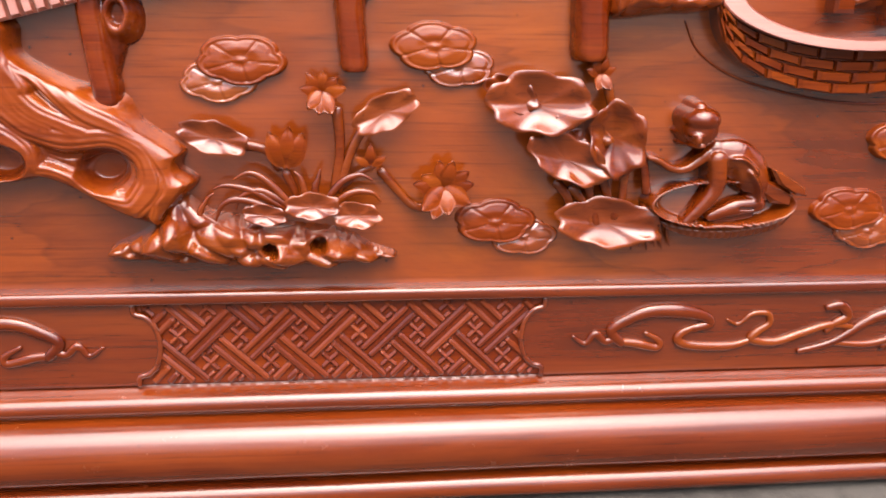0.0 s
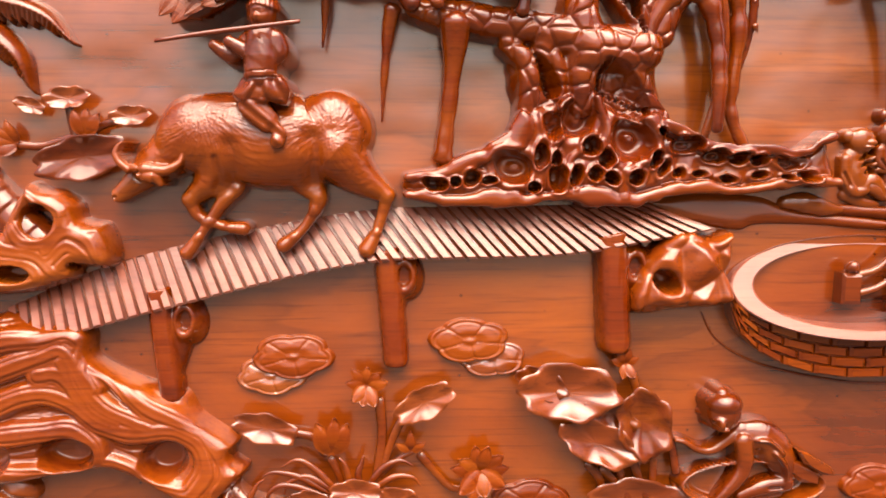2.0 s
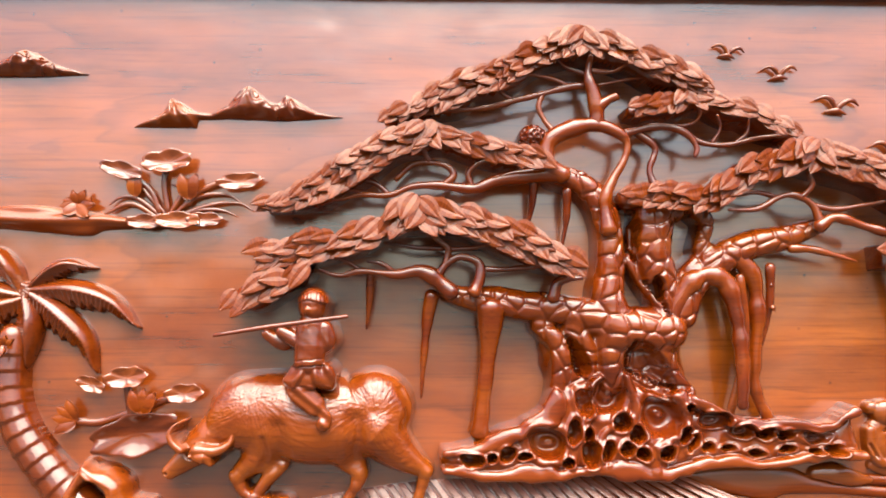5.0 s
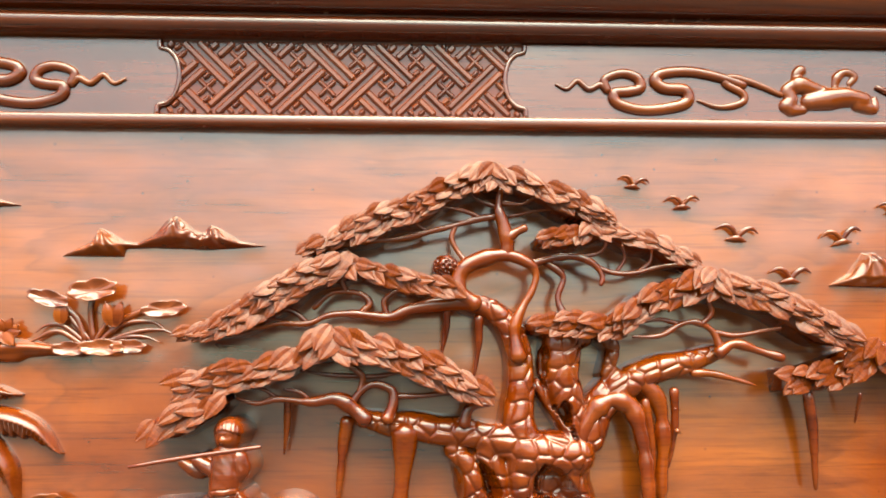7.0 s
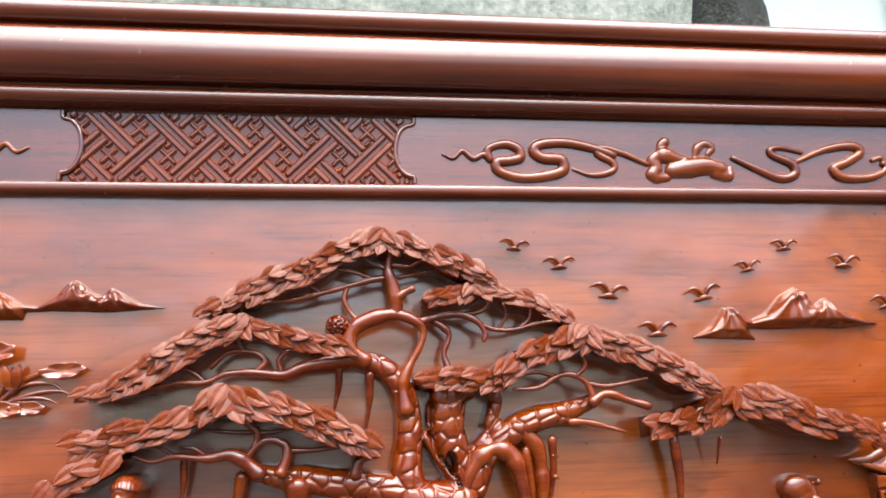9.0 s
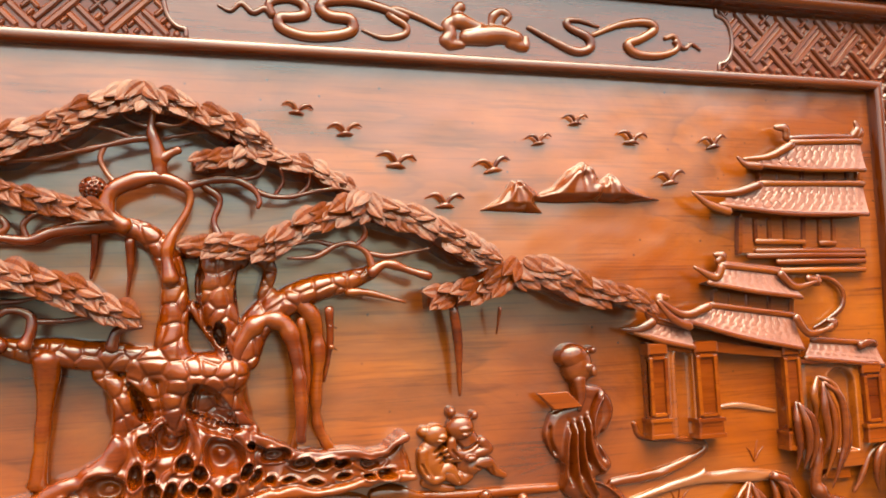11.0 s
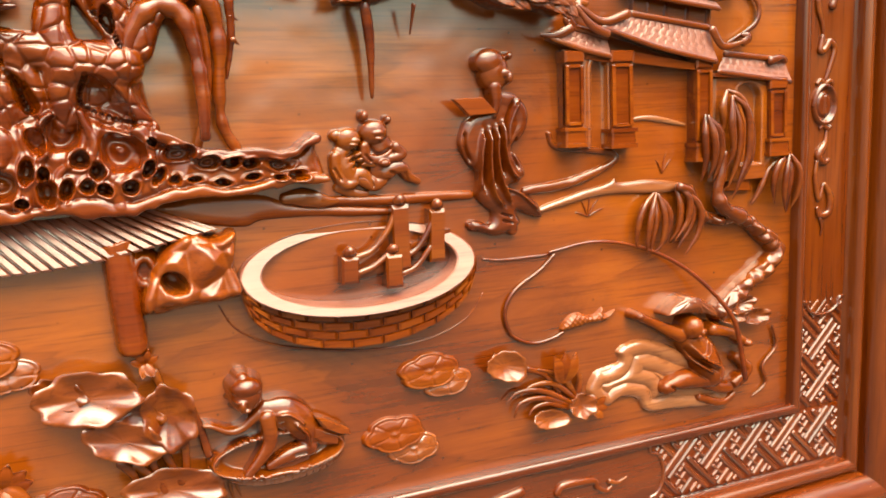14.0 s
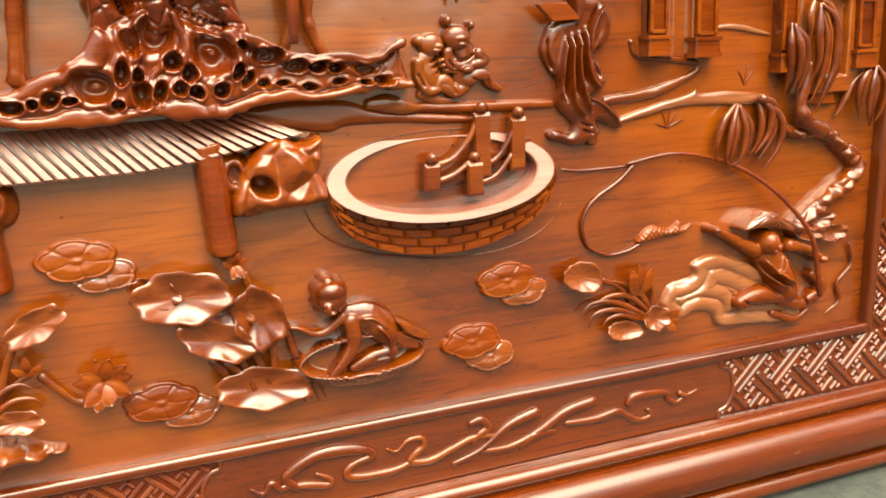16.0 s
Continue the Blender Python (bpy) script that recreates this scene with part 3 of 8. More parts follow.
AERIAL_ROOTS = [
    ([(-0.046, 0.731), (-0.047, 0.707), (-0.050, 0.680)], (0.0040, 0.0030, 0.0010)),
    ([(0.011, 0.712), (0.007, 0.691), (0.003, 0.650), (0.001, 0.616)], (0.0070, 0.0045, 0.0030, 0.0010)),
    ([(0.065, 0.702), (0.064, 0.671), (0.060, 0.630), (0.055, 0.583)], (0.0135, 0.0075, 0.0065, 0.0090)),
    ([(0.106, 0.816), (0.105, 0.796), (0.101, 0.774)], (0.0040, 0.0030, 0.0015)),
    ([(0.137, 0.809), (0.137, 0.780), (0.133, 0.753)], (0.0045, 0.0030, 0.0015)),
    ([(0.292, 0.749), (0.311, 0.728), (0.316, 0.691), (0.313, 0.649), (0.315, 0.619), (0.328, 0.594)], (0.0075, 0.0085, 0.0070, 0.0060, 0.0055, 0.0050)),
    ([(0.298, 0.728), (0.304, 0.681), (0.300, 0.639), (0.290, 0.599)], (0.0050, 0.0045, 0.0040, 0.0045)),
    ([(0.327, 0.738), (0.328, 0.701), (0.322, 0.664)], (0.0045, 0.0040, 0.0015)),
    ([(0.327, 0.720), (0.337, 0.718)], (0.0025, 0.0005)),
    ([(0.328, 0.699), (0.337, 0.695)], (0.0025, 0.0005)),
    ([(0.460, 0.734), (0.466, 0.695), (0.468, 0.641)], (0.0050, 0.0045, 0.0017)),
    ([(0.513, 0.733), (0.513, 0.705)], (0.0028, 0.0011)),
]
TRUNK = [
    ([(0.226, 0.678), (0.194, 0.680), (0.163, 0.690), (0.122, 0.699), (0.096, 0.701), (0.070, 0.706), (0.052, 0.707), (0.029, 0.712)], (0.0220, 0.0210, 0.0180, 0.0145, 0.0140, 0.0140, 0.0130, 0.0085)),
    ([(0.177, 0.681), (0.176, 0.655), (0.177, 0.630)], (0.0170, 0.0135, 0.0120)),
    ([(0.210, 0.681), (0.220, 0.660), (0.231, 0.640), (0.248, 0.619)], (0.0170, 0.0130, 0.0100, 0.0090)),
    ([(0.142, 0.681), (0.155, 0.660), (0.157, 0.637)], (0.0110, 0.0090, 0.0070)),
    ([(0.111, 0.683), (0.127, 0.666), (0.130, 0.640), (0.125, 0.610)], (0.0090, 0.0100, 0.0100, 0.0090)),
    ([(0.183, 0.676), (0.174, 0.707), (0.177, 0.738), (0.176, 0.774), (0.166, 0.801), (0.149, 0.817), (0.126, 0.824)], (0.0200, 0.0170, 0.0140, 0.0130, 0.0125, 0.0115, 0.0095)),
    ([(0.221, 0.796), (0.217, 0.764), (0.220, 0.738), (0.229, 0.696)], (0.0200, 0.0190, 0.0170, 0.0130)),
    ([(0.192, 0.801), (0.213, 0.800), (0.239, 0.789)], (0.0100, 0.0120, 0.0100)),
    ([(0.229, 0.691), (0.211, 0.716), (0.192, 0.746)], (0.0060, 0.0050, 0.0045)),
    ([(0.231, 0.686), (0.247, 0.727), (0.271, 0.754)], (0.0100, 0.0080, 0.0070)),
    ([(0.244, 0.691), (0.256, 0.722), (0.285, 0.746), (0.315, 0.759), (0.344, 0.765), (0.371, 0.774)], (0.0130, 0.0140, 0.0150, 0.0140, 0.0120, 0.0080)),
    ([(0.258, 0.793), (0.269, 0.779), (0.262, 0.754)], (0.0080, 0.0070, 0.0060)),
]
ROOT = [(0.019, 0.566), (0.044, 0.574), (0.070, 0.581), (0.096, 0.591), (0.112, 0.601), (0.125, 0.619), (0.138, 0.629), (0.164, 0.637), (0.196, 0.635), (0.237, 0.625), (0.258, 0.613), (0.289, 0.598), (0.326, 0.590), (0.357, 0.591), (0.389, 0.597), (0.406, 0.600), (0.412, 0.579), (0.417, 0.559), (0.393, 0.560), (0.361, 0.553), (0.314, 0.553), (0.235, 0.546), (0.225, 0.542), (0.132, 0.547), (0.111, 0.543), (0.039, 0.550), (0.021, 0.554)]
HOLLOWS = [(0.045, 0.563, 0.0100, 0.0055), (0.082, 0.566, 0.0100, 0.0065), (0.063, 0.565, 0.0050, 0.0040), (0.117, 0.576, 0.0150, 0.0165), (0.140, 0.588, 0.0065, 0.0120), (0.153, 0.615, 0.0095, 0.0140), (0.174, 0.617, 0.0145, 0.0190), (0.155, 0.583, 0.0055, 0.0070), (0.184, 0.590, 0.0080, 0.0085), (0.220, 0.600, 0.0170, 0.0225), (0.157, 0.566, 0.0080, 0.0120), (0.174, 0.565, 0.0060, 0.0090), (0.200, 0.580, 0.0065, 0.0085), (0.192, 0.565, 0.0070, 0.0070), (0.207, 0.562, 0.0060, 0.0060), (0.229, 0.565, 0.0075, 0.0065), (0.241, 0.584, 0.0050, 0.0100), (0.253, 0.574, 0.0060, 0.0100), (0.268, 0.567, 0.0055, 0.0065), (0.243, 0.611, 0.0040, 0.0040), (0.268, 0.599, 0.0150, 0.0075), (0.299, 0.585, 0.0135, 0.0065), (0.322, 0.582, 0.0090, 0.0055), (0.338, 0.579, 0.0070, 0.0045), (0.366, 0.579, 0.0140, 0.0065), (0.386, 0.566, 0.0090, 0.0055), (0.286, 0.566, 0.0070, 0.0040), (0.310, 0.565, 0.0080, 0.0035), (0.339, 0.566, 0.0075, 0.0035), (0.100, 0.560, 0.0055, 0.0040), (0.134, 0.558, 0.0060, 0.0040), (0.367, 0.564, 0.0070, 0.0035)]
BASIN_LEFT = [(0.136, 0.672), (0.148, 0.664), (0.158, 0.645), (0.154, 0.636), (0.142, 0.640)]
BASIN_RIGHT = [(0.198, 0.669), (0.214, 0.664), (0.229, 0.645), (0.236, 0.624), (0.214, 0.632), (0.191, 0.640), (0.190, 0.655)]
DRILLED = [[(0.135, 0.672), (0.143, 0.654), (0.147, 0.638)], [(0.196, 0.668), (0.191, 0.655), (0.192, 0.642), (0.213, 0.631), (0.234, 0.625)], [(0.209, 0.722), (0.221, 0.707), (0.228, 0.693)], [(0.249, 0.774), (0.249, 0.753)]]
SLOTS = [(0.199, 0.764, 0.0045, 0.0220), (0.241, 0.759, 0.0050, 0.0240), (0.255, 0.775, 0.0040, 0.0130), (0.216, 0.720, 0.0070, 0.0130)]
BURR = (0.105, 0.859)
HEART = [(0.115, 0.682), (0.176, 0.686), (0.236, 0.681), (0.249, 0.618), (0.237, 0.608), (0.184, 0.608), (0.127, 0.609)]
ROOT_RIDGES = [
    ([(0.249, 0.619), (0.267, 0.611), (0.293, 0.597), (0.324, 0.590), (0.355, 0.591), (0.387, 0.597), (0.403, 0.598)], (0.0070, 0.0075, 0.0070, 0.0065, 0.0065, 0.0060, 0.0050)),
    ([(0.024, 0.553), (0.069, 0.550), (0.110, 0.548), (0.172, 0.549), (0.229, 0.547), (0.286, 0.555), (0.338, 0.555), (0.380, 0.561), (0.412, 0.564)], (0.0040, 0.0050, 0.0045, 0.0050, 0.0050, 0.0040, 0.0040, 0.0040, 0.0040)),
    ([(0.127, 0.613), (0.111, 0.598), (0.095, 0.585), (0.070, 0.577), (0.024, 0.566)], (0.0080, 0.0080, 0.0075, 0.0055, 0.0040)),
    ([(0.163, 0.633), (0.164, 0.609), (0.152, 0.593), (0.143, 0.574), (0.138, 0.554)], (0.0060, 0.0040, 0.0040, 0.0040, 0.0040)),
    ([(0.190, 0.633), (0.197, 0.609), (0.194, 0.593), (0.170, 0.583), (0.166, 0.553)], (0.0050, 0.0040, 0.0040, 0.0035, 0.0040)),
    ([(0.237, 0.623), (0.238, 0.598), (0.229, 0.576), (0.218, 0.568), (0.216, 0.550)], (0.0060, 0.0040, 0.0040, 0.0040, 0.0040)),
]


def scaly(H, X, Z, size, deep, seed, floor=0.002):
    """Rounded, pillow-like bark scales with narrow grooves between them."""
    wx, wz = X + 0.007 * noise2(X * 45, Z * 45, seed), Z + 0.007 * noise2(X * 45, Z * 45, seed + 1)
    f1, f2 = cells(wx, wz, size, seed)
    return np.where(H > floor, H - deep + deep * 1.6 * np.clip((f2 - f1) * 3.6, 0, 1) ** 0.5 - 0.7 * deep * f1, H)


def bough_height(X, Z, pts, radii, lift):
    """A thick carved limb whose side drops steeply to the board."""
    line = smooth_line(pts, 8)
    d, s = near_line(X, Z, line)
    r = np.interp(s, np.linspace(0, 1, len(radii)), radii)
    u = d / r
    return np.where(u < 1, lift + 0.95 * r * np.sqrt(np.maximum(1 - u * u, 0)), lift - (d - r) * 14)


X, Z = area([p for pts, r in TRUNK for p in pts] + ROOT, 0.040, 0.0010)
wx, wz = X + 0.012 * noise2(X * 32, Z * 32, 4) + 0.003 * noise2(X * 110, Z * 110, 5), Z + 0.012 * noise2(X * 32, Z * 32, 6) + 0.003 * noise2(X * 110, Z * 110, 7)
s_in = inside(wx, wz, closed_line(ROOT, 6))
# the root apron, swollen between its hollows, folded along its fall
R = np.where(s_in > 0, np.where(X > 0.25, 0.025, 0.031) * np.sqrt(1 - (1 - np.clip(s_in / 0.013, 0, 1)) ** 2), s_in * 6)
fold = noise2(X * 95 + 3.0 * noise2(X * 25, Z * 25, 8), Z * 28, 14)
R = np.where(R > 0.01, R + 0.0050 * fold + 0.004 * noise2(X * 32, Z * 32, 15), R)
for pts, r in ROOT_RIDGES:
    R = np.where(s_in > -0.004, blend(R, bough_height(wx, wz, pts, r, 0.030), 0.005), R)
for x, z, a, b in HOLLOWS:
    q = np.hypot((wx - x) / a, (wz - z) / b)
    R = np.where(s_in > 0, R + 0.0026 * np.exp(-((q - 1.25) / 0.22) ** 2), R)
    knob_in = 0.012 * np.exp(-((q - 0.12) / 0.36) ** 2) if a > 0.012 else 0.0
    R = np.where(q < 1.25, np.minimum(R, 0.010 + knob_in + 0.034 * np.clip((q - 0.25) / 0.98, 0, 1) ** 1.7), R)
heart = inside(wx, wz, closed_line(HEART, 6))
H = np.where(heart > 0, 0.030 * np.sqrt(1 - (1 - np.clip(heart / 0.02, 0, 1)) ** 2) + 0.004 * fold, heart * 8)
for pts, r in TRUNK:
    H = blend(H, bough_height(X, Z, pts, r, 0.026), 0.004)
H = scaly(H, X, Z, 0.0165, 0.0018, 21, 0.024)
for x, z, a, b in SLOTS:
    q = np.hypot((wx - x) / a, (wz - z) / b)
    H = np.where(q < 1.1, np.minimum(H, 0.014 + 0.034 * np.clip((q - 0.5) / 0.6, 0, 1) ** 1.5), H)
low = np.clip((0.655 - Z) / 0.05, 0, 1)
H = blend(H - 0.010 * low * (H > 0), R, 0.006)
for basin in (BASIN_LEFT, BASIN_RIGHT):
    s = inside(X, Z, closed_line(basin, 6))
    H = np.where(s > 0, H - 0.011 * np.clip(s / 0.006, 0, 1) ** 0.7 + 0.003 * fold, H)
for pts in DRILLED:
    for x, z in smooth_line(pts, 4):
        H = np.where(np.hypot(X - x, Z - z) < 0.0026, H - 0.008, H)
relief("trunk", X, Z, H, WOOD_TREE, tree)


def stem(pts, depths, radii, name="branch", flat=1.0, mat=None, owner=None):
    dd = np.interp(np.linspace(0, 1, len(pts)), np.linspace(0, 1, len(depths)), depths)
    return tube(name, [(x, d, z) for (x, z), d in zip(pts, dd)], radii, mat or WOOD_TREE, owner or tree, flat=flat, rough=0.5, ring=12)


for pts, depth, radii in BRANCHES:
    stem(pts, (depth - 0.003, depth), radii)
for pts, radii in AERIAL_ROOTS:
    stem(pts, (0.030, 0.022, 0.015) if len(pts) > 3 else (0.030, 0.016), radii, "aerial_root")
# the pitted burr where the upper boughs part
X, Z = area([BURR], 0.016, 0.0008)
H = ball(X, Z, *BURR, 0.0135, 0.0115, 0.016)
f1, f2 = cells(X, Z, 0.0046, 12)
relief("burr", X, Z, np.where(H > 0.001, H + 0.030 - 0.004 * np.clip(1 - f1 * 2.2, 0, 1), H * 6), WOOD_TREE, tree)


def leaf_mesh(seed):
    """A pointed leaf creased along its rib, one side a little higher, 1 long, its tip at -z."""
    rng = random.Random(seed)
    v, f, n = [], [], 9
    bend, wide = rng.uniform(-0.08, 0.08), rng.uniform(0.26, 0.33)
    for k in range(n):
        t = k / (n - 1)
        w = wide * 2.6 * (t + 0.02) ** 0.6 * (1 - t) ** 0.95 * (1 + 0.07 * (k % 2)) + 0.002
        lift = 0.04 * math.sin(t * 2.8)
        for u in (-1, -0.5, 0, 0.5, 1):
            y = lift + (-0.004 if u == 0 else 0.012 if abs(u) == 0.5 else 0.0)
            v.append((u * w + bend * math.sin(math.pi * t), -y, -t))
    for k in range(n - 1):
        for j in range(4):
            f.append((k * 5 + j, (k + 1) * 5 + j, (k + 1) * 5 + j + 1, k * 5 + j + 1))
    me = bpy.data.meshes.new("leaf")
    base = len(v)
    v += [(x * 0.94, y + 0.10, z) for x, y, z in v]
    f += [tuple(base + i for i in q[::-1]) for q in f]
    rim = [k * 5 for k in range(n)] + [(n - 1) * 5 + j for j in range(1, 5)] + [k * 5 + 4 for k in range(n - 2, -1, -1)] + [3, 2, 1]
    for a, b in zip(rim, rim[1:] + rim[:1]):
        f.append((a, b, base + b, base + a))
    me.from_pydata(v, [], f)
    me.materials.append(WOOD_CROWN)
    return me


LEAVES = [leaf_mesh(s) for s in range(8)]


def even(line, n):
    line = smooth_line(line, 8)
    s = np.r_[0, np.cumsum(np.hypot(*np.diff(line, axis=0).T))]
    t = np.linspace(0, s[-1], n)
    return np.stack([np.interp(t, s, line[:, 0]), np.interp(t, s, line[:, 1])], 1), s[-1]


def crown(upper, lower, depth, size, rows, seed):
    """A roof of shingled leaves that point away from its crest, over a rough dark core."""
    rng = random.Random(seed)
    (up, length), (lo, _) = even(upper, 80), even(lower, 80)
    X, Z = area(upper + lower, 0.006, 0.0012)
    s = inside(X, Z, np.vstack([up, lo[::-1]]))
    H = np.where(s > -0.001, depth - 0.012 + 0.006 * np.clip(s / 0.006, 0, 1) + 0.003 * noise2(X * 150, Z * 150, seed), (s + 0.001) * 20 + depth - 0.012)
    can = relief("canopy", X, Z, H, WOOD_TREE, tree)
    top = int(np.argmax(up[:, 1]))
    step = size * 0.62
    for row in range(rows):
        count = int(length / step)
        for k in range(count):
            t = (k + 0.5 * (row % 2) + rng.uniform(0.1, 0.6)) / count * 79
            i = min(79, max(0, int(t)))
            if rng.random() < 0.04:
                continue
            f = (row + 0.5) / rows
            x, z = up[i] * (1 - f) + lo[i] * f
            a, b = up[max(0, i - 3)], up[min(79, i + 3)]
            away = (i - top) / max(79 - top, top)
            sign = 1.0 if away > 0 else -1.0
            # from straight down (0) to level with the crest's fall
            fall = math.degrees(math.atan2(b[0] - a[0], (a[1] - b[1]) * 1.0)) if sign > 0 else math.degrees(math.atan2(a[0] - b[0], b[1] - a[1]))
            turn = min(1.0, abs(i - top) / 9)
            lean = sign * fall * (0.35 + 0.52 * turn) * (1.0 - 0.42 * row / rows) if sign > 0 else -abs(fall) * (0.35 + 0.52 * turn) * (1.0 - 0.42 * row / rows)
            lean += rng.uniform(-11, 11)
            long = size * rng.uniform(1.2, 1.6) * (1 - 0.15 * abs(away))
            out = depth + 0.004 - 0.0016 * row + rng.uniform(-0.0012, 0.0012)
            m = (Matrix.Translation((x - 0.40 * long * math.sin(radians(lean)), -out, z + 0.42 * long * math.cos(radians(lean))))
                 @ Matrix.Rotation(radians(rng.uniform(-9, 3)), 4, "X") @ Matrix.Rotation(radians(-lean), 4, "Y") @ Matrix.Rotation(radians(rng.uniform(-15, -8)), 4, "X") @ Matrix.Rotation(radians(rng.uniform(-12, 12)), 4, "Z") @ Matrix.Scale(long, 4))
            place("leaf", LEAVES[rng.randrange(8)], m, can)


for k, row in enumerate(CROWNS):
    crown(*row, k + 1)


# ---- buffalo and flute player ----
def whorl(X, Z, x, z, swirl, seed):
    """Combed hair that runs out from a crown point."""
    a, r = np.arctan2(Z - z, X - x), np.hypot(X - x, Z - z)
    a = np.abs((a + swirl * r + math.pi / 2) % (2 * math.pi) - math.pi)
    ridge = 1 - np.abs(2.4 * noise2(a * 26 + 2 * noise2(X * 60, Z * 60, seed), r * 105, seed + 1))
    fine = 1 - np.abs(2.4 * noise2(a * 58, r * 140, seed + 2))
    return (0.6 * ridge + 0.5 * fine) * np.clip(r / 0.006, 0.15, 1)


BODY = [([(-0.158, 0.605), (-0.136, 0.603), (-0.097, 0.598), (-0.057, 0.600), (-0.042, 0.608)], (0.034, 0.039, 0.041, 0.041, 0.035)), ([(-0.150, 0.617), (-0.146, 0.593), (-0.144, 0.568)], (0.022, 0.026, 0.019)),
        ([(-0.041, 0.622), (-0.037, 0.598), (-0.030, 0.575)], (0.020, 0.027, 0.019)), ([(-0.161, 0.603), (-0.181, 0.588), (-0.197, 0.577)], (0.030, 0.023, 0.016)),
        ([(-0.191, 0.578), (-0.207, 0.567), (-0.226, 0.552)], (0.0155, 0.0120, 0.0075))]
LEGS = [([(-0.132, 0.590), (-0.146, 0.566), (-0.166, 0.548)], (0.026, 0.0170, 0.0085)), ([(-0.166, 0.548), (-0.159, 0.533), (-0.141, 0.525), (-0.131, 0.523)], (0.0082, 0.0060, 0.0050, 0.0055)), ([(-0.131, 0.523), (-0.121, 0.522)], (0.0062, 0.0072)),
        ([(-0.128, 0.559), (-0.139, 0.544), (-0.151, 0.527), (-0.160, 0.515)], (0.011, 0.0075, 0.0055, 0.0052)), ([(-0.160, 0.514), (-0.170, 0.501)], (0.0060, 0.0076)),
        ([(-0.066, 0.566), (-0.056, 0.550), (-0.058, 0.538)], (0.018, 0.0110, 0.0070)), ([(-0.058, 0.538), (-0.068, 0.523), (-0.076, 0.515)], (0.0065, 0.0050, 0.0055)), ([(-0.077, 0.514), (-0.086, 0.507)], (0.0062, 0.0076)),
        ([(-0.038, 0.588), (-0.018, 0.567), (0.005, 0.551)], (0.030, 0.0190, 0.0085)), ([(0.005, 0.551), (0.001, 0.535), (-0.004, 0.519)], (0.0080, 0.0056, 0.0052)), ([(-0.005, 0.517), (-0.013, 0.503)], (0.0062, 0.0090))]
HORNS = [([(-0.211, 0.574), (-0.218, 0.580), (-0.221, 0.587), (-0.219, 0.593), (-0.215, 0.597)], (0.0038, 0.0036, 0.0032, 0.0024, 0.0010)), ([(-0.197, 0.574), (-0.181, 0.573), (-0.169, 0.579), (-0.165, 0.589)], (0.0058, 0.0050, 0.0036, 0.0012)), ([(-0.199, 0.569), (-0.189, 0.567), (-0.185, 0.562)], (0.0050, 0.0066, 0.0030)),
         ]
X, Z = area([p for pts, r in BODY + LEGS + HORNS for p in pts], 0.045, 0.0009)
H = np.full(X.shape, -0.02)
for pts, r in BODY:
    H = blend(H, limb(X, Z, pts, r, 0.82, 0.022), 0.014)
for pts, r in LEGS:
    H = blend(H, limb(X, Z, pts, [0.92 * q for q in r], 1.25, 0.021), 0.007)
# the folds behind the shoulder, before the haunch and round the leg roots
for pts, deep, wide in (([(-0.126, 0.593), (-0.124, 0.573), (-0.131, 0.559)], 0.005, 0.0075), ([(-0.057, 0.600), (-0.055, 0.583), (-0.061, 0.561)], 0.006, 0.0080), ([(-0.139, 0.583), (-0.137, 0.568), (-0.142, 0.556)], 0.003, 0.003), 
                        ([(-0.018, 0.625), (-0.011, 0.610), (-0.015, 0.590)], 0.0035, 0.0028)):
    d, _ = near_line(X, Z, smooth_line(pts, 6))
    H = np.where(H > 0.01, H - deep * np.exp(-(d / wide) ** 2), H)
for pts, r in HORNS:
    H = np.maximum(H, limb(X, Z, pts, r, 1.1, 0.046))
(x1, z1), (x2, z2), (ex, ez), (bx, bz), (mx, mz) = [(-0.152, 0.618), (-0.042, 0.607), (-0.205, 0.568), (-0.090, 0.569), (-0.229, 0.550)]
w1, w2 = np.exp(-(np.hypot(X - x1, Z - z1) / 0.048) ** 4), np.exp(-(np.hypot(X - x2, Z - z2) / 0.050) ** 4)
lie = 1 - np.abs(2.4 * noise2(X * 75, Z * 360 + 9 * np.cos((X - bx) * 26) + 5 * noise2(X * 16, Z * 16, 3), 17))
hair = w1 * whorl(X, Z, x1, z1, 9.0, 31) + np.clip(w2 - w1, 0, 1) * whorl(X, Z, x2, z2, -12.0, 41) + np.clip(1 - w1 - w2, 0, 1) * 0.55 * lie
body_only = np.clip((H - 0.028) / 0.010, 0, 1) * (X > x1 - 0.038)
H += np.where(H > 0.01, 0.0010 * hair * body_only, 0)
H = np.where(np.hypot((X - ex) / 1.3, Z - ez) < 0.0052, H - 0.0016, H)
H = np.where(np.hypot(X - ex, Z - ez) < 0.0030, H + 0.0034, H)
H = np.where(np.hypot(X - mx, Z - mz) < 0.0016, H - 0.002, H)
tagged(relief("buffalo_carving", X, Z, H, WOOD_SATIN), "brown carved water buffalo with combed fur, walking", "buffalo carving")


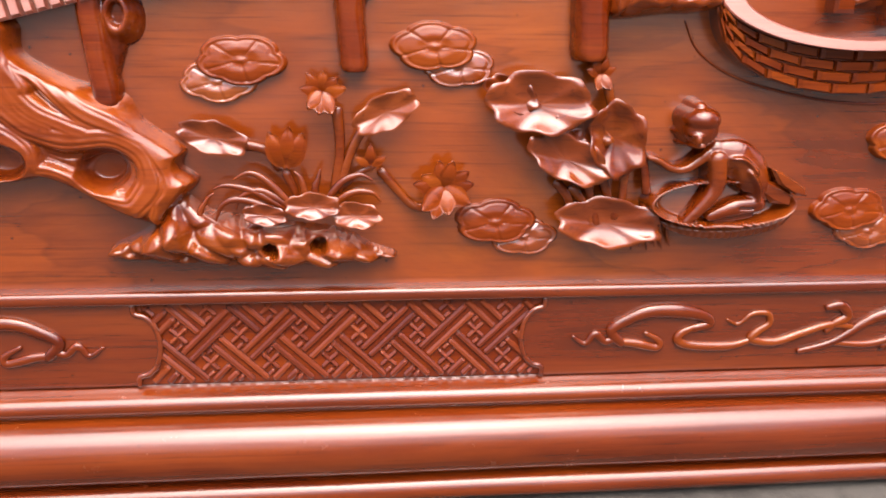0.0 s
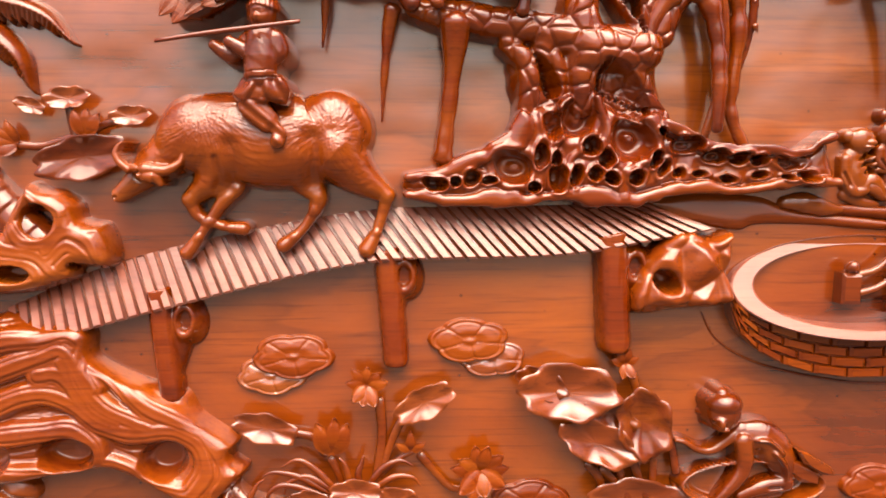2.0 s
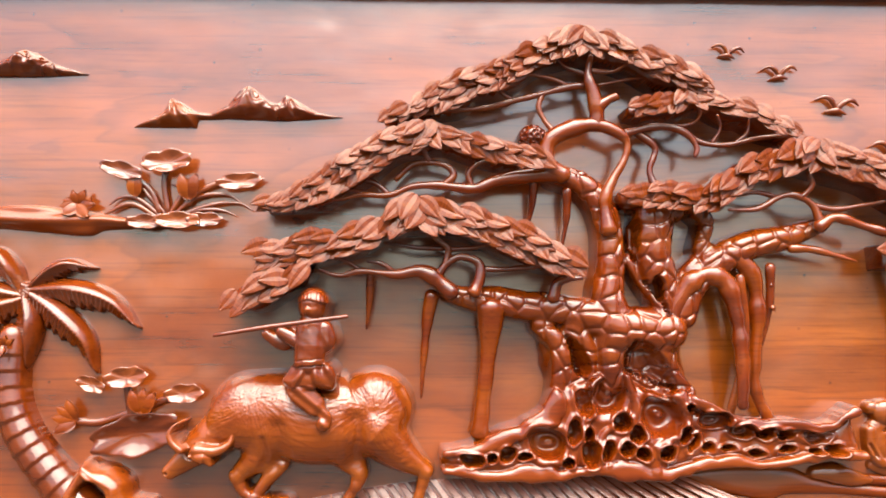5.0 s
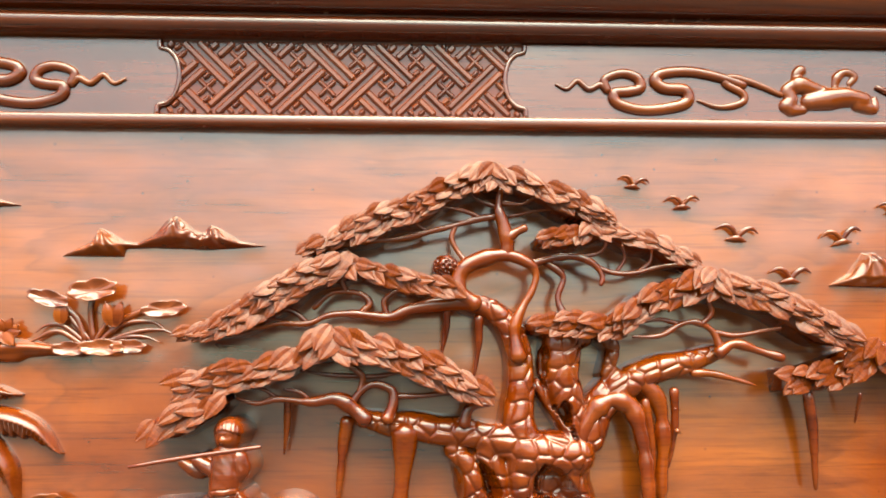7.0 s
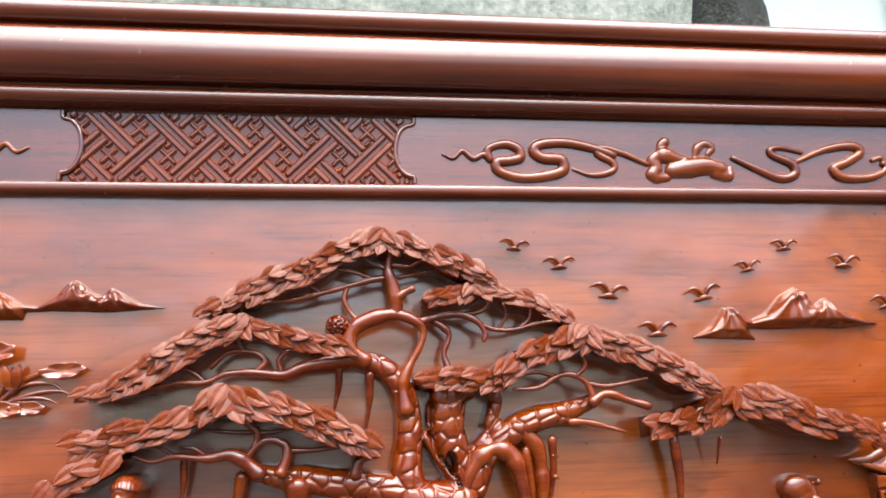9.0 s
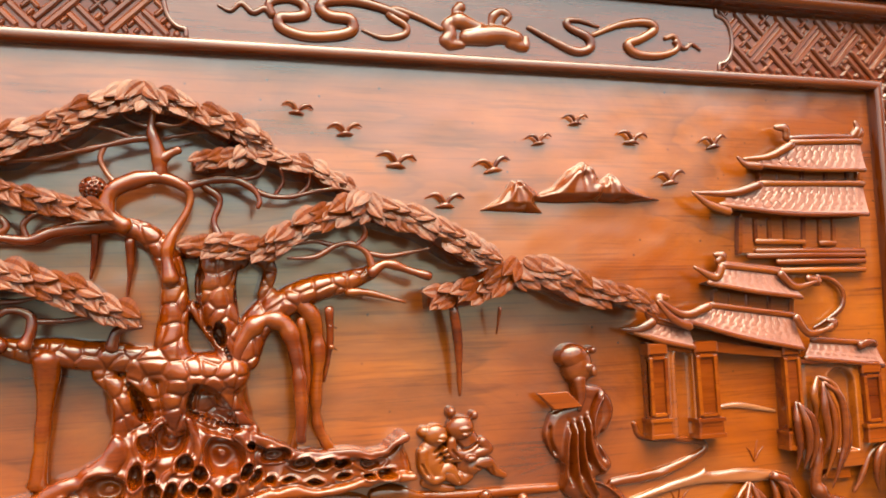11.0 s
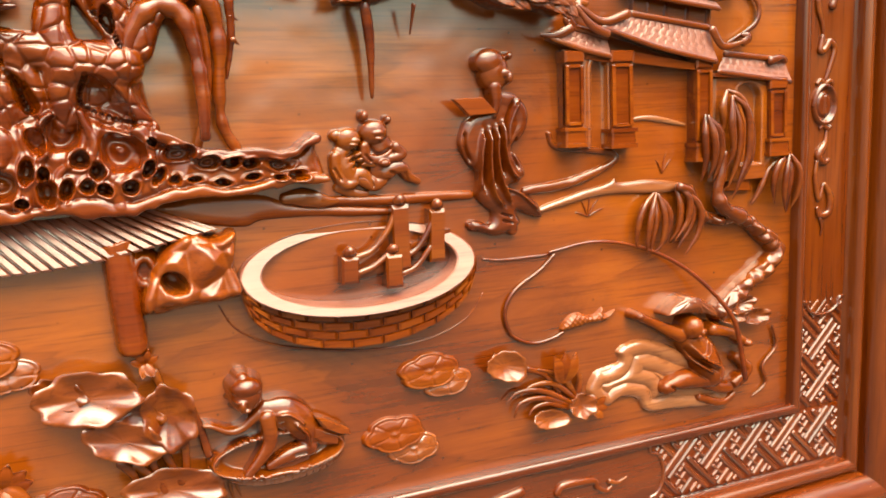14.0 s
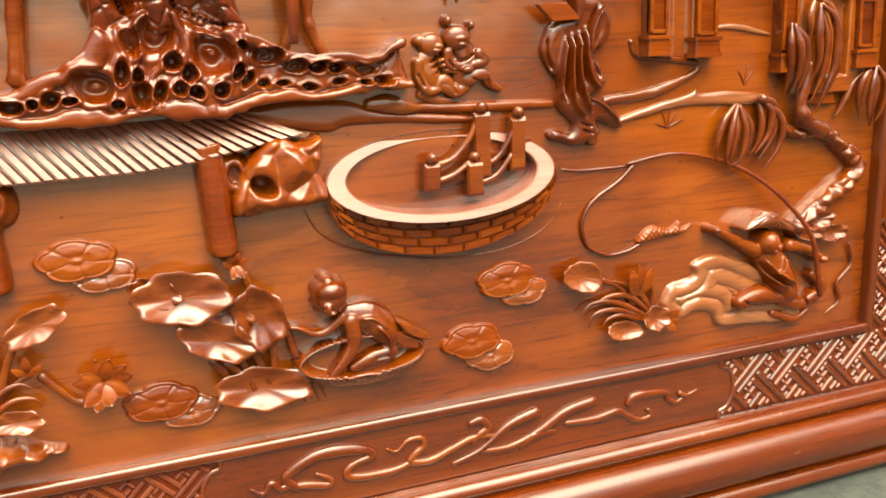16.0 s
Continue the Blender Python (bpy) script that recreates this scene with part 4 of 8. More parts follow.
def head(H, X, Z, x, z, r, base, face=-1, cap=0.25, turn=0.0):
    """A carved head: skull, cap of hair, brow, nose, cheeks and chin, half turned to one side."""
    h = ball(X, Z, x, z, r * 0.86, r, r * 1.15, turn)
    h = np.where(h > 0, h + base, h)
    fx = x + face * r * 0.30
    h = np.where((X - x) ** 2 + (Z - z) ** 2 < r * r, h - 0.10 * r * np.exp(-(((X - fx) / (r * 0.52)) ** 2 + ((Z - z + 0.02 * r) / (r * 0.12)) ** 2)), h)
    nose = ball(X, Z, fx + face * 0.06 * r, z - 0.24 * r, r * 0.15, r * 0.26, r * 0.16)
    h += np.where((nose > 0) & (h > base), nose, 0)
    h -= np.where(h > base, 0.10 * r * np.exp(-(((X - fx) / (r * 0.26)) ** 2 + ((Z - z + 0.58 * r) / (r * 0.06)) ** 2)), 0)
    for side in (-1, 1):
        eye = np.hypot((X - fx - side * 0.27 * r) / (0.16 * r), (Z - z - 0.0 * r) / (0.08 * r))
        h += np.where((eye < 1) & (h > base), 0.07 * r * (1 - eye), 0)
    edge = z + cap * r + 0.25 * r * np.clip(np.abs(X - fx) / r, 0, 1) * -1.0
    hair_cap = ball(X, Z, x - face * 0.08 * r, z + 0.10 * r, r * 0.98, r * 1.02, r * 1.25, turn)
    hair_cap = np.where((Z > edge) & (hair_cap > 0), hair_cap + base + 0.03 * r * np.sin((X - x) / r * 30), -0.02)
    return np.maximum(H, np.maximum(h, hair_cap))


FLUTIST = [([(-0.096, 0.681), (-0.096, 0.666), (-0.097, 0.651)], (0.0130, 0.0148, 0.0140), 0.060), ([(-0.107, 0.680), (-0.118, 0.669), (-0.125, 0.669), (-0.136, 0.676)], (0.0080, 0.0078, 0.0068, 0.0050), 0.052),
           ([(-0.085, 0.679), (-0.083, 0.669), (-0.096, 0.664), (-0.110, 0.671), (-0.122, 0.678)], (0.0092, 0.0092, 0.0082, 0.0068, 0.0052), 0.060),
           ([(-0.100, 0.637), (-0.104, 0.626), (-0.093, 0.614)], (0.0150, 0.0125, 0.0105), 0.056), ([(-0.087, 0.610), (-0.083, 0.603), (-0.085, 0.597)], (0.0055, 0.0058, 0.0066), 0.058)]
SKIRT = [(-0.109, 0.650), (-0.081, 0.652), (-0.073, 0.641), (-0.076, 0.627), (-0.085, 0.627), (-0.097, 0.630), (-0.111, 0.627), (-0.121, 0.634), (-0.117, 0.642)]
(hx, hz), = [(-0.095, 0.700)]
X, Z = area([p for pts, r, u in FLUTIST for p in pts] + [(hx, hz)], 0.03, 0.0009)
H = np.full(X.shape, -0.02)
for pts, r, u in FLUTIST:
    H = np.maximum(H, limb(X, Z, pts, r, 0.9, u)) if r[-1] < 0.006 else blend(H, limb(X, Z, pts, r, 0.9, u), 0.0015)
(kx, kz), (tx, tz) = [(-0.094, 0.651), (-0.091, 0.614)]
skirt = pad(X, Z, SKIRT, 0.012, 0.012)
H = np.maximum(H, np.where(skirt > 0, skirt + 0.058 + 0.0022 * np.sin(np.arctan2(X - kx, kz + 0.012 - Z) * 11), skirt))
belt = np.abs(Z - kz - 0.08 * (X - kx))
H += np.where((belt < 0.0022) & (H > 0.035), 0.0016, 0) + np.where((belt > 0.0022) & (belt < 0.0032) & (H > 0.035), -0.0012, 0)
H += np.where((H > 0.03) & (Z > kz), 0.0011 * noise2(X * 210 + Z * 160, Z * 90 - X * 60, 5), 0) + np.where((H > 0.03) & (Z < kz - 0.02), 0.0009 * np.sin((X - kx) * 420 + (Z - kz) * 520), 0)
H = head(H, X, Z, hx, hz, 0.0152, 0.056, face=-0.7, cap=0.38)
tagged(relief("seated_figure", X, Z, H, WOOD_SATIN), "brown carved seated figure in a tunic on the buffalo", "figure carving")
flute = tube("flute", [(*p[:1], 0.080, p[1]) for p in [(-0.176, 0.675), (-0.138, 0.681), (-0.101, 0.686), (-0.063, 0.691)]], (0.0016, 0.0022, 0.0022, 0.0018), WOOD_TREE, n=4)
tagged(flute, "thin dark carved wooden flute across the player", "flute")

# ---- plank bridge ----
bridge = thing("plank_bridge", 0.0, 0.42, "carved plank bridge with boards coloured pale for sky sheen, on round posts", "bridge carving")
UP = smooth_line([(-0.334, 0.451), (-0.242, 0.489), (-0.126, 0.518), (-0.013, 0.537), (0.065, 0.540), (0.154, 0.541), (0.243, 0.544)], 12)
DOWN = smooth_line([(-0.323, 0.416), (-0.202, 0.448), (-0.085, 0.477), (-0.002, 0.492), (0.065, 0.494), (0.170, 0.497), (0.270, 0.514), (0.302, 0.520)], 12)


def along(line, t):
    s = np.r_[0, np.cumsum(np.hypot(*np.diff(line, axis=0).T))] 
    return Vector((float(np.interp(t * s[-1], s, line[:, 0])), float(np.interp(t * s[-1], s, line[:, 1]))))


PLANKS = 58


def skew(t):
    """The boards lie more and more aslant towards the far end of the bridge."""
    return t * (0.955 + 0.045 * t)


deck = []
for k in range(PLANKS + 1):
    deck += [along(UP, k / PLANKS), along(DOWN, skew(k / PLANKS))]
dv = [(p[0], -0.0015 - 0.014 * (k % 2), p[1]) for k, p in enumerate(deck)] + [(p[0], 0.002, p[1]) for p in deck]
n2 = len(deck)
df = [(2 * k, 2 * k + 2, 2 * k + 3, 2 * k + 1) for k in range(PLANKS)] + [(2 * k, n2 + 2 * k, n2 + 2 * k + 2, 2 * k + 2) for k in range(PLANKS)]
df += [(2 * k + 1, 2 * k + 3, n2 + 2 * k + 3, n2 + 2 * k + 1) for k in range(PLANKS)] + [(0, 1, n2 + 1, n2), (n2 - 2, 2 * n2 - 2, 2 * n2 - 1, n2 - 1)]
mesh_object("deck", dv, df, WOOD_SATIN, bridge, smooth=False)
rng = random.Random(5)
for k in range(PLANKS):
    w = rng.uniform(0.60, 0.74)
    a, b, c, d = along(UP, k / PLANKS), along(UP, (k + w) / PLANKS), along(DOWN, skew((k + w) / PLANKS)), along(DOWN, skew(k / PLANKS))
    e = 0.0018
    inner = [a + (c - a) * 0.05, b + (d - b) * 0.05, c + (a - c) * 0.05, d + (b - d) * 0.05]
    h = 0.0145 + rng.uniform(-0.001, 0.001)
    rise = (-0.010, -0.010, 0.011, 0.011)
    v = [(p[0], -0.004, p[1]) for p in (a, b, c, d)] + [(p[0], -h - q + 0.0015, p[1]) for p, q in zip((a, b, c, d), rise)] + [(p[0], -h - q, p[1]) for p, q in zip(inner, rise)]
    f = [(0, 4, 5, 1), (1, 5, 6, 2), (2, 6, 7, 3), (3, 7, 4, 0), (4, 8, 9, 5), (5, 9, 10, 6), (6, 10, 11, 7), (7, 11, 8, 4), (8, 11, 10, 9)]
    # the plank's pale colour holds the sky's sheen
    mesh_object("plank", v, f, WOOD_SHEEN, bridge, smooth=False)
for top_bot, r, knot in (([(-0.198, 0.465), (-0.196, 0.430), (-0.190, 0.372)], 0.0115, [(-0.176, 0.439)]), ([(0.004, 0.499), (0.008, 0.453), (0.012, 0.402)], 0.0125, [(0.020, 0.478)]),
                         ([(0.209, 0.513), (0.211, 0.467), (0.214, 0.415)], 0.0155, [(0.231, 0.485)])):
    (kx, kz), = knot
    X, Z = area(top_bot + knot, 0.03, 0.0013)
    line = smooth_line(top_bot, 6)
    d, _ = near_line(X, Z, line)
    H = np.where(d < r, 0.012 + 0.8 * r * (1 - (d / r) ** 4), (r - d) * 4)
    H = np.where((Z > line[0, 1] + 0.003 + 0.25 * (X - line[0, 0])) | (Z < line[-1, 1] - 0.6 * r), -0.02, H)
    ring = 0.0050 * np.exp(-((np.hypot((X - kx) / 0.9, (Z - kz) / 1.5) - 0.0095) / 0.0035) ** 2)
    burl = np.maximum(ball(X, Z, kx, kz, 0.019, 0.026, 0.018, 10), limb(X, Z, [(kx - 0.002, kz), (kx - 0.008, kz - 0.030), (kx - 0.012, kz - 0.056)], (0.013, 0.010, 0.005), 1.0, 0.004))
    H = np.where(burl > 0, np.maximum(H, burl + ring - 0.002), np.maximum(H, burl))
    H = np.where(np.hypot((X - kx) / 0.0055, (Z - kz) / 0.009) < 1, np.minimum(H, 0.010), H)
    H = np.where(H > 0, H + 0.0008 * noise2(X * 400, Z * 50, 3), H)
    relief("post", X, Z, H, WOOD_TREE, bridge)


# ---- rocks ----
def ridged(a):
    """Waves with rounded crests and narrow grooves."""
    return 2 * np.abs(np.sin(a / 2)) ** 0.6 - 1


def rock(name, outline, holes, t_high, edge, label, seed, folds=55.0, mat=None, step=0.0016, lip=0.007, facets=0.0):
    X, Z = area(outline, 0.012, step)
    wx, wz = X + 0.012 * noise2(X * 25, Z * 25, seed), Z + 0.012 * noise2(X * 25, Z * 25, seed + 1)
    s = inside(X, Z, closed_line(outline, 6))
    u = np.clip(s / edge, 0, 1)
    H = np.where(s > 0, t_high * np.sqrt(1 - (1 - u) ** 2), s * 3)
    if facets:
        f1, f2 = cells(wx, wz, 0.034, seed)
        H = np.where(s > 0.002, H + facets * (0.8 * (f2 * f2 - f1 * f1) - 0.4 * f1), H)
    d = np.full(X.shape, 1.0)
    for x, z, a, b in holes:
        d = np.minimum(d, np.hypot((wx - x) / a, (wz - z) / b) * 0.5)
    base = np.minimum(d * 0.03, s) if holes else s
    H = np.where(H > 0.004, H + 0.0052 * ridged(base * folds * 4 + (X * 0.75 + Z * 0.65) * folds * 7 + 9 * noise2(X * 13, Z * 13, seed + 2)) + 0.006 * noise2(X * 30, Z * 30, seed + 3) + 0.0012 * noise2(X * 120, Z * 120, seed + 4), H)
    for x, z, a, b in holes:
        q = np.hypot((wx - x) / a, (wz - z) / b)
        H = np.where(s > 0, H + lip * np.exp(-((q - 1.2) / 0.2) ** 2), H)
        H = np.where(q < 1.08, np.minimum(H, 0.0015 + 0.055 * np.clip((q - 0.1) / 0.98, 0, 1) ** 2.6), H)
    return tagged(relief(name, X, Z, H, mat or WOOD_SATIN), label, "rock carving", "carved rocks")


def holes(pts, sizes):
    return [(*p, *q) for p, q in zip(pts, sizes)]


def folded_rock(outline, ridges, hollows, high, edge, label, seed):
    """A water-worn rock: rounded folds flow along the ridges and round the hollows, with narrow grooves between."""
    X, Z = area(outline, 0.012, 0.0011)
    wx, wz = X + 0.004 * noise2(X * 40, Z * 40, seed), Z + 0.004 * noise2(X * 40, Z * 40, seed + 1)
    s = inside(X, Z, closed_line(outline, 6))
    H = np.where(s > 0, high * np.sqrt(1 - (1 - np.clip(s / edge, 0, 1)) ** 2), s * 6)
    near = np.full(X.shape, 1.0)
    for pts in ridges:
        near = np.minimum(near, near_line(wx, wz, smooth_line(pts, 8))[0])
    swell = np.sqrt(np.maximum(1 - np.clip(near / 0.0125, 0, 1) ** 2, 0)) * 0.009
    grooves = 0.0009 * ridged(near * 1150 + 2 * noise2(X * 30, Z * 30, seed + 2)) * np.clip(near / 0.006, 0, 1)
    H = np.where(s > 0.0005, H * 0.82 + (swell + grooves) * np.clip(s / 0.006, 0, 1) + 0.004 * noise2(X * 24, Z * 24, seed + 3) + 0.0010 * noise2(X * 120, Z * 60, seed + 4), H)
    for x, z, a, b in hollows:
        q = np.hypot((wx - x) / a, (wz - z) / b)
        H = np.where(q < 1.15, np.minimum(H, 0.004 + 0.004 * noise2(X * 60, Z * 60, seed + 6) + 0.050 * np.clip((q - 0.45) / 0.70, 0, 1) ** 1.8), H)
    return tagged(relief("rock_carving", X, Z, H, WOOD_SATIN), label, "rock carving", "carved rocks")


folded_rock([(-0.349, 0.439), (-0.296, 0.438), (-0.269, 0.439), (-0.256, 0.429), (-0.255, 0.408), (-0.228, 0.391), (-0.195, 0.379), (-0.176, 0.373), (-0.165, 0.354), (-0.137, 0.333), (-0.131, 0.326), (-0.135, 0.314), (-0.122, 0.301), (-0.145, 0.275), (-0.156, 0.260), (-0.192, 0.275), (-0.226, 0.295), (-0.250, 0.303), (-0.283, 0.299), (-0.368, 0.300)],
            [[(-0.347, 0.421), (-0.297, 0.428), (-0.274, 0.432), (-0.261, 0.421), (-0.267, 0.399), (-0.256, 0.380)], [(-0.346, 0.393), (-0.299, 0.410), (-0.280, 0.415), (-0.269, 0.395), (-0.252, 0.368), (-0.226, 0.352), (-0.206, 0.345)], [(-0.255, 0.404), (-0.237, 0.393), (-0.211, 0.365), (-0.180, 0.350), (-0.152, 0.334), (-0.135, 0.322)], [(-0.355, 0.359), (-0.303, 0.378), (-0.276, 0.369), (-0.251, 0.350), (-0.222, 0.342), (-0.186, 0.343), (-0.161, 0.327), (-0.158, 0.302), (-0.174, 0.282), (-0.202, 0.286)], [(-0.353, 0.339), (-0.307, 0.343), (-0.276, 0.343), (-0.256, 0.329), (-0.253, 0.308)], [(-0.162, 0.341), (-0.145, 0.318), (-0.143, 0.300), (-0.152, 0.275)], [(-0.362, 0.305), (-0.311, 0.302), (-0.278, 0.301), (-0.251, 0.308), (-0.230, 0.306), (-0.208, 0.286)], [(-0.281, 0.405), (-0.272, 0.379), (-0.257, 0.360), (-0.236, 0.348)], [(-0.301, 0.394), (-0.283, 0.393), (-0.262, 0.367)], [(-0.156, 0.334), (-0.136, 0.311), (-0.150, 0.286)]],
            [(-0.282, 0.320, 0.0302, 0.0187), (-0.353, 0.319, 0.0260, 0.0187), (-0.195, 0.314, 0.0270, 0.0218)],
            0.026, 0.016, "brown carved rock with flowing folds and deep hollows", 51)
folded_rock([(-0.363, 0.514), (-0.335, 0.520), (-0.319, 0.544), (-0.305, 0.564), (-0.292, 0.559), (-0.278, 0.556), (-0.263, 0.545), (-0.258, 0.531), (-0.241, 0.527), (-0.233, 0.510), (-0.232, 0.493), (-0.242, 0.485), (-0.262, 0.487), (-0.270, 0.476), (-0.305, 0.465), (-0.338, 0.462), (-0.366, 0.461)],
            [[(-0.321, 0.533), (-0.305, 0.559), (-0.288, 0.551), (-0.273, 0.539), (-0.275, 0.521), (-0.290, 0.510), (-0.308, 0.511), (-0.318, 0.523)], [(-0.304, 0.561), (-0.282, 0.550), (-0.263, 0.543), (-0.261, 0.524), (-0.243, 0.524), (-0.235, 0.505)], [(-0.289, 0.504), (-0.273, 0.519), (-0.254, 0.514), (-0.244, 0.494)], [(-0.287, 0.494), (-0.271, 0.507), (-0.257, 0.498), (-0.256, 0.487)], [(-0.359, 0.504), (-0.335, 0.510), (-0.322, 0.504), (-0.297, 0.499), (-0.284, 0.485), (-0.273, 0.477)], [(-0.359, 0.494), (-0.331, 0.494), (-0.303, 0.489), (-0.298, 0.475), (-0.319, 0.469), (-0.356, 0.471)], [(-0.276, 0.490), (-0.267, 0.497), (-0.262, 0.489)]],
            [(-0.295, 0.530, 0.0151, 0.0161), (-0.321, 0.482, 0.0177, 0.0088), (-0.268, 0.489, 0.0047, 0.0047), (-0.356, 0.482, 0.0125, 0.0094)],
            0.030, 0.016, "brown carved pierced rock beside the bridge", 61)
rock("rock_carving", [(0.238, 0.492), (0.249, 0.506), (0.273, 0.521), (0.295, 0.514), (0.319, 0.517), (0.316, 0.483), (0.320, 0.451), (0.276, 0.445), (0.229, 0.441), (0.225, 0.457), (0.231, 0.475)], holes([(0.255, 0.473)], [(0.018, 0.012)]), 0.030, 0.012,
     "carved angular rock at the end of the bridge", 71, 2.0, lip=0.0, facets=0.013)
rock("rock_carving", [(-0.203, 0.240), (-0.162, 0.262), (-0.140, 0.290), (-0.115, 0.274), (-0.090, 0.269), (-0.049, 0.263), (-0.002, 0.256), (0.025, 0.242), (0.049, 0.231), (0.004, 0.225), (-0.070, 0.222), (-0.137, 0.226), (-0.183, 0.231)],
     holes([(-0.061, 0.241), (-0.017, 0.244)], [(0.010, 0.008), (0.009, 0.009)]), 0.026, 0.02, "low carved bank rock with water hollows", 81, 30.0, mat=WOOD_CARVED, lip=0.001, facets=0.014)
rock("rock_carving", [(-0.381, 0.274), (-0.348, 0.304), (-0.320, 0.296), (-0.311, 0.280), (-0.327, 0.268), (-0.382, 0.261)], [], 0.012, 0.02, "small flat carved rock", 85)


# ---- lotus, lilies, grass ----
def disc_leaf(x, z, rx, rz, depth, turn=0.0, tip=22, seed=0, name="leaf", owner=None, mat=None, lobes=6, cup=0.74):
    """A wavy lotus leaf: a cupped disc with veins, a rolled rim and some thickness."""
    rng = random.Random(seed)
    n, m, v, f = 56, 8, [], []
    ph = rng.uniform(0, 6)
    for k in range(m):
        r = k / (m - 1)
        for j in range(n):
            a = 2 * math.pi * j / n
            wave = 1 + 0.055 * r * math.cos(lobes * a + ph) + 0.035 * r * math.cos(11 * a + 2 * ph)
            u, w = rx * r * wave * math.cos(a), rz * r * wave * math.sin(a)
            lift = min(rx, rz) * (cup * r * r + 0.20 * r ** 3 * math.cos(lobes * a + ph + 1.2) - (0.16 * max(0, r - 0.8) * 5 * 0.5)) + 0.0008 * (1 - 2 * abs(math.sin(4.5 * a)) ** 0.5) * r * (1.1 - r)
            v.append((u, -lift, w))
    base = len(v)
    v += [(u * 0.97, y + 0.0028, w * 0.97) for u, y, w in v]
    for k in range(m - 1):
        for j in range(n):
            q = (k * n + j, (k + 1) * n + j, (k + 1) * n + (j + 1) % n, k * n + (j + 1) % n)
            f += [q[::-1], tuple(base + i for i in q)]
    for j in range(n):
        a, b = (m - 1) * n + j, (m - 1) * n + (j + 1) % n
        f.append((a, b, base + b, base + a))
    tilt = Matrix.Translation((x, -depth, z)) @ Matrix.Rotation(radians(-turn), 4, "Y") @ Matrix.Rotation(radians(-0.4 * tip), 4, "X")
    v = [tilt @ Vector(p) for p in v]
    return mesh_object(name, v, f, mat or WOOD_LOTUS, owner)


def petal(x, z, length, width, depth, turn, tip=10, owner=None, name="petal", mat=None, curl=0.25):
    """A pointed, cupped petal or narrow leaf, its tip turned from straight up by turn degrees to its right."""
    v, f, n = [], [], 9
    for k in range(n):
        t = k / (n - 1)
        w = width * 0.5 * math.sin(math.pi * (0.06 + 0.93 * t) ** 0.85) ** 0.8
        for u in (-1, -0.55, 0, 0.55, 1):
            v.append((u * w, -(length * curl * math.sin(t * 2.4) + width * (0.16 * (1 - u * u) - (0.05 if u == 0 else 0))), t * length))
    for k in range(n - 1):
        for j in range(4):
            f.append((k * 5 + j, k * 5 + j + 1, (k + 1) * 5 + j + 1, (k + 1) * 5 + j))
    base = len(v)
    v += [(a * 0.95, b + 0.003, c) for a, b, c in v]
    f += [tuple(base + i for i in q[::-1]) for q in f]
    rim = [k * 5 for k in range(n)] + [(n - 1) * 5 + j for j in range(1, 5)] + [k * 5 + 4 for k in range(n - 2, -1, -1)] + [3, 2, 1]
    for a, b in zip(rim, rim[1:] + rim[:1]):
        f.append((b, a, base + a, base + b))
    m = Matrix.Translation((x, -depth, z)) @ Matrix.Rotation(radians(turn), 4, "Y") @ Matrix.Rotation(radians(tip), 4, "X")
    return mesh_object(name, [m @ Vector(p) for p in v], f, mat or WOOD_LEAF, owner)


def blossom(x, z, size, depth, owner, turns=(-95, -55, -20, 20, 55, 95), droop=(-150, 150, 180), seed=0):
    rng = random.Random(seed)
    for a in turns:
        petal(x, z, size * rng.uniform(0.75, 0.95), size * 0.52, depth, a + rng.uniform(-8, 8), rng.uniform(4, 20), owner)
    for a in droop:
        petal(x, z, size * rng.uniform(0.8, 1.0), size * 0.6, depth + 0.006, a + rng.uniform(-8, 8), rng.uniform(15, 30), owner, curl=0.1)


def blade(pts, depth, r, owner, name="grass_blade"):
    return tube(name, [(x, depth, z) for x, z in pts], (r * 0.7, r, r * 0.8, r * 0.25), WOOD_CARVED, owner, flat=1.1, ring=8, n=5)


def stalk(pts, depth, r, owner):
    return tube("stalk", [(x, depth, z) for x, z in pts], (r, r * 0.85, r * 0.9), WOOD_CARVED, owner, ring=8, n=5)


def lily(pts, seed, label):
    """Two lobed lily pads, one lapping over the other; flat, engraved with a star of veins."""
    (x, z), (x2, z2) = pts
    body = thing("lily_pads", x, z, label, "lily pad carving", "lily pads")
    for (cx, cz), r, high, nm in (((x, z), 0.0375, 0.0048, "top_pad"), ((x2, z2), 0.032, 0.0024, "under_pad")):
        X, Z = area([(cx, cz)], r * 1.25, 0.0011)
        u, w = (X - cx) / r, (Z - cz) / (r * 0.56)
        a, q = np.arctan2(w, u), np.hypot(u, w)
        edge = 0.88 + 0.14 * np.abs(np.cos(2.5 * a + 0.6 + seed)) ** 0.7
        s = edge - q
        H = np.where(s > 0, high * np.clip(s / 0.07, 0, 1) ** 0.5, s * 0.03)
        H -= np.where(s > 0, 0.0009 * np.exp(-((s - 0.17) / 0.05) ** 2) + 0.0010 * np.exp(-(np.sin(2.5 * a + 0.4) / 0.12) ** 2) * (q < 0.85) * (q > 0.12), 0)
        H += np.where(s > 0, 0.0012 * np.exp(-((q - 0.45) / 0.2) ** 2) + 0.0016 * np.exp(-(q / 0.12) ** 2), 0)
        H += np.where(s > 0, 0.10 * (cz - Z) + 0.0016, 0)
        relief(nm, X, Z, H, WOOD_LEAF if nm == "top_pad" else WOOD_BOARD, body)


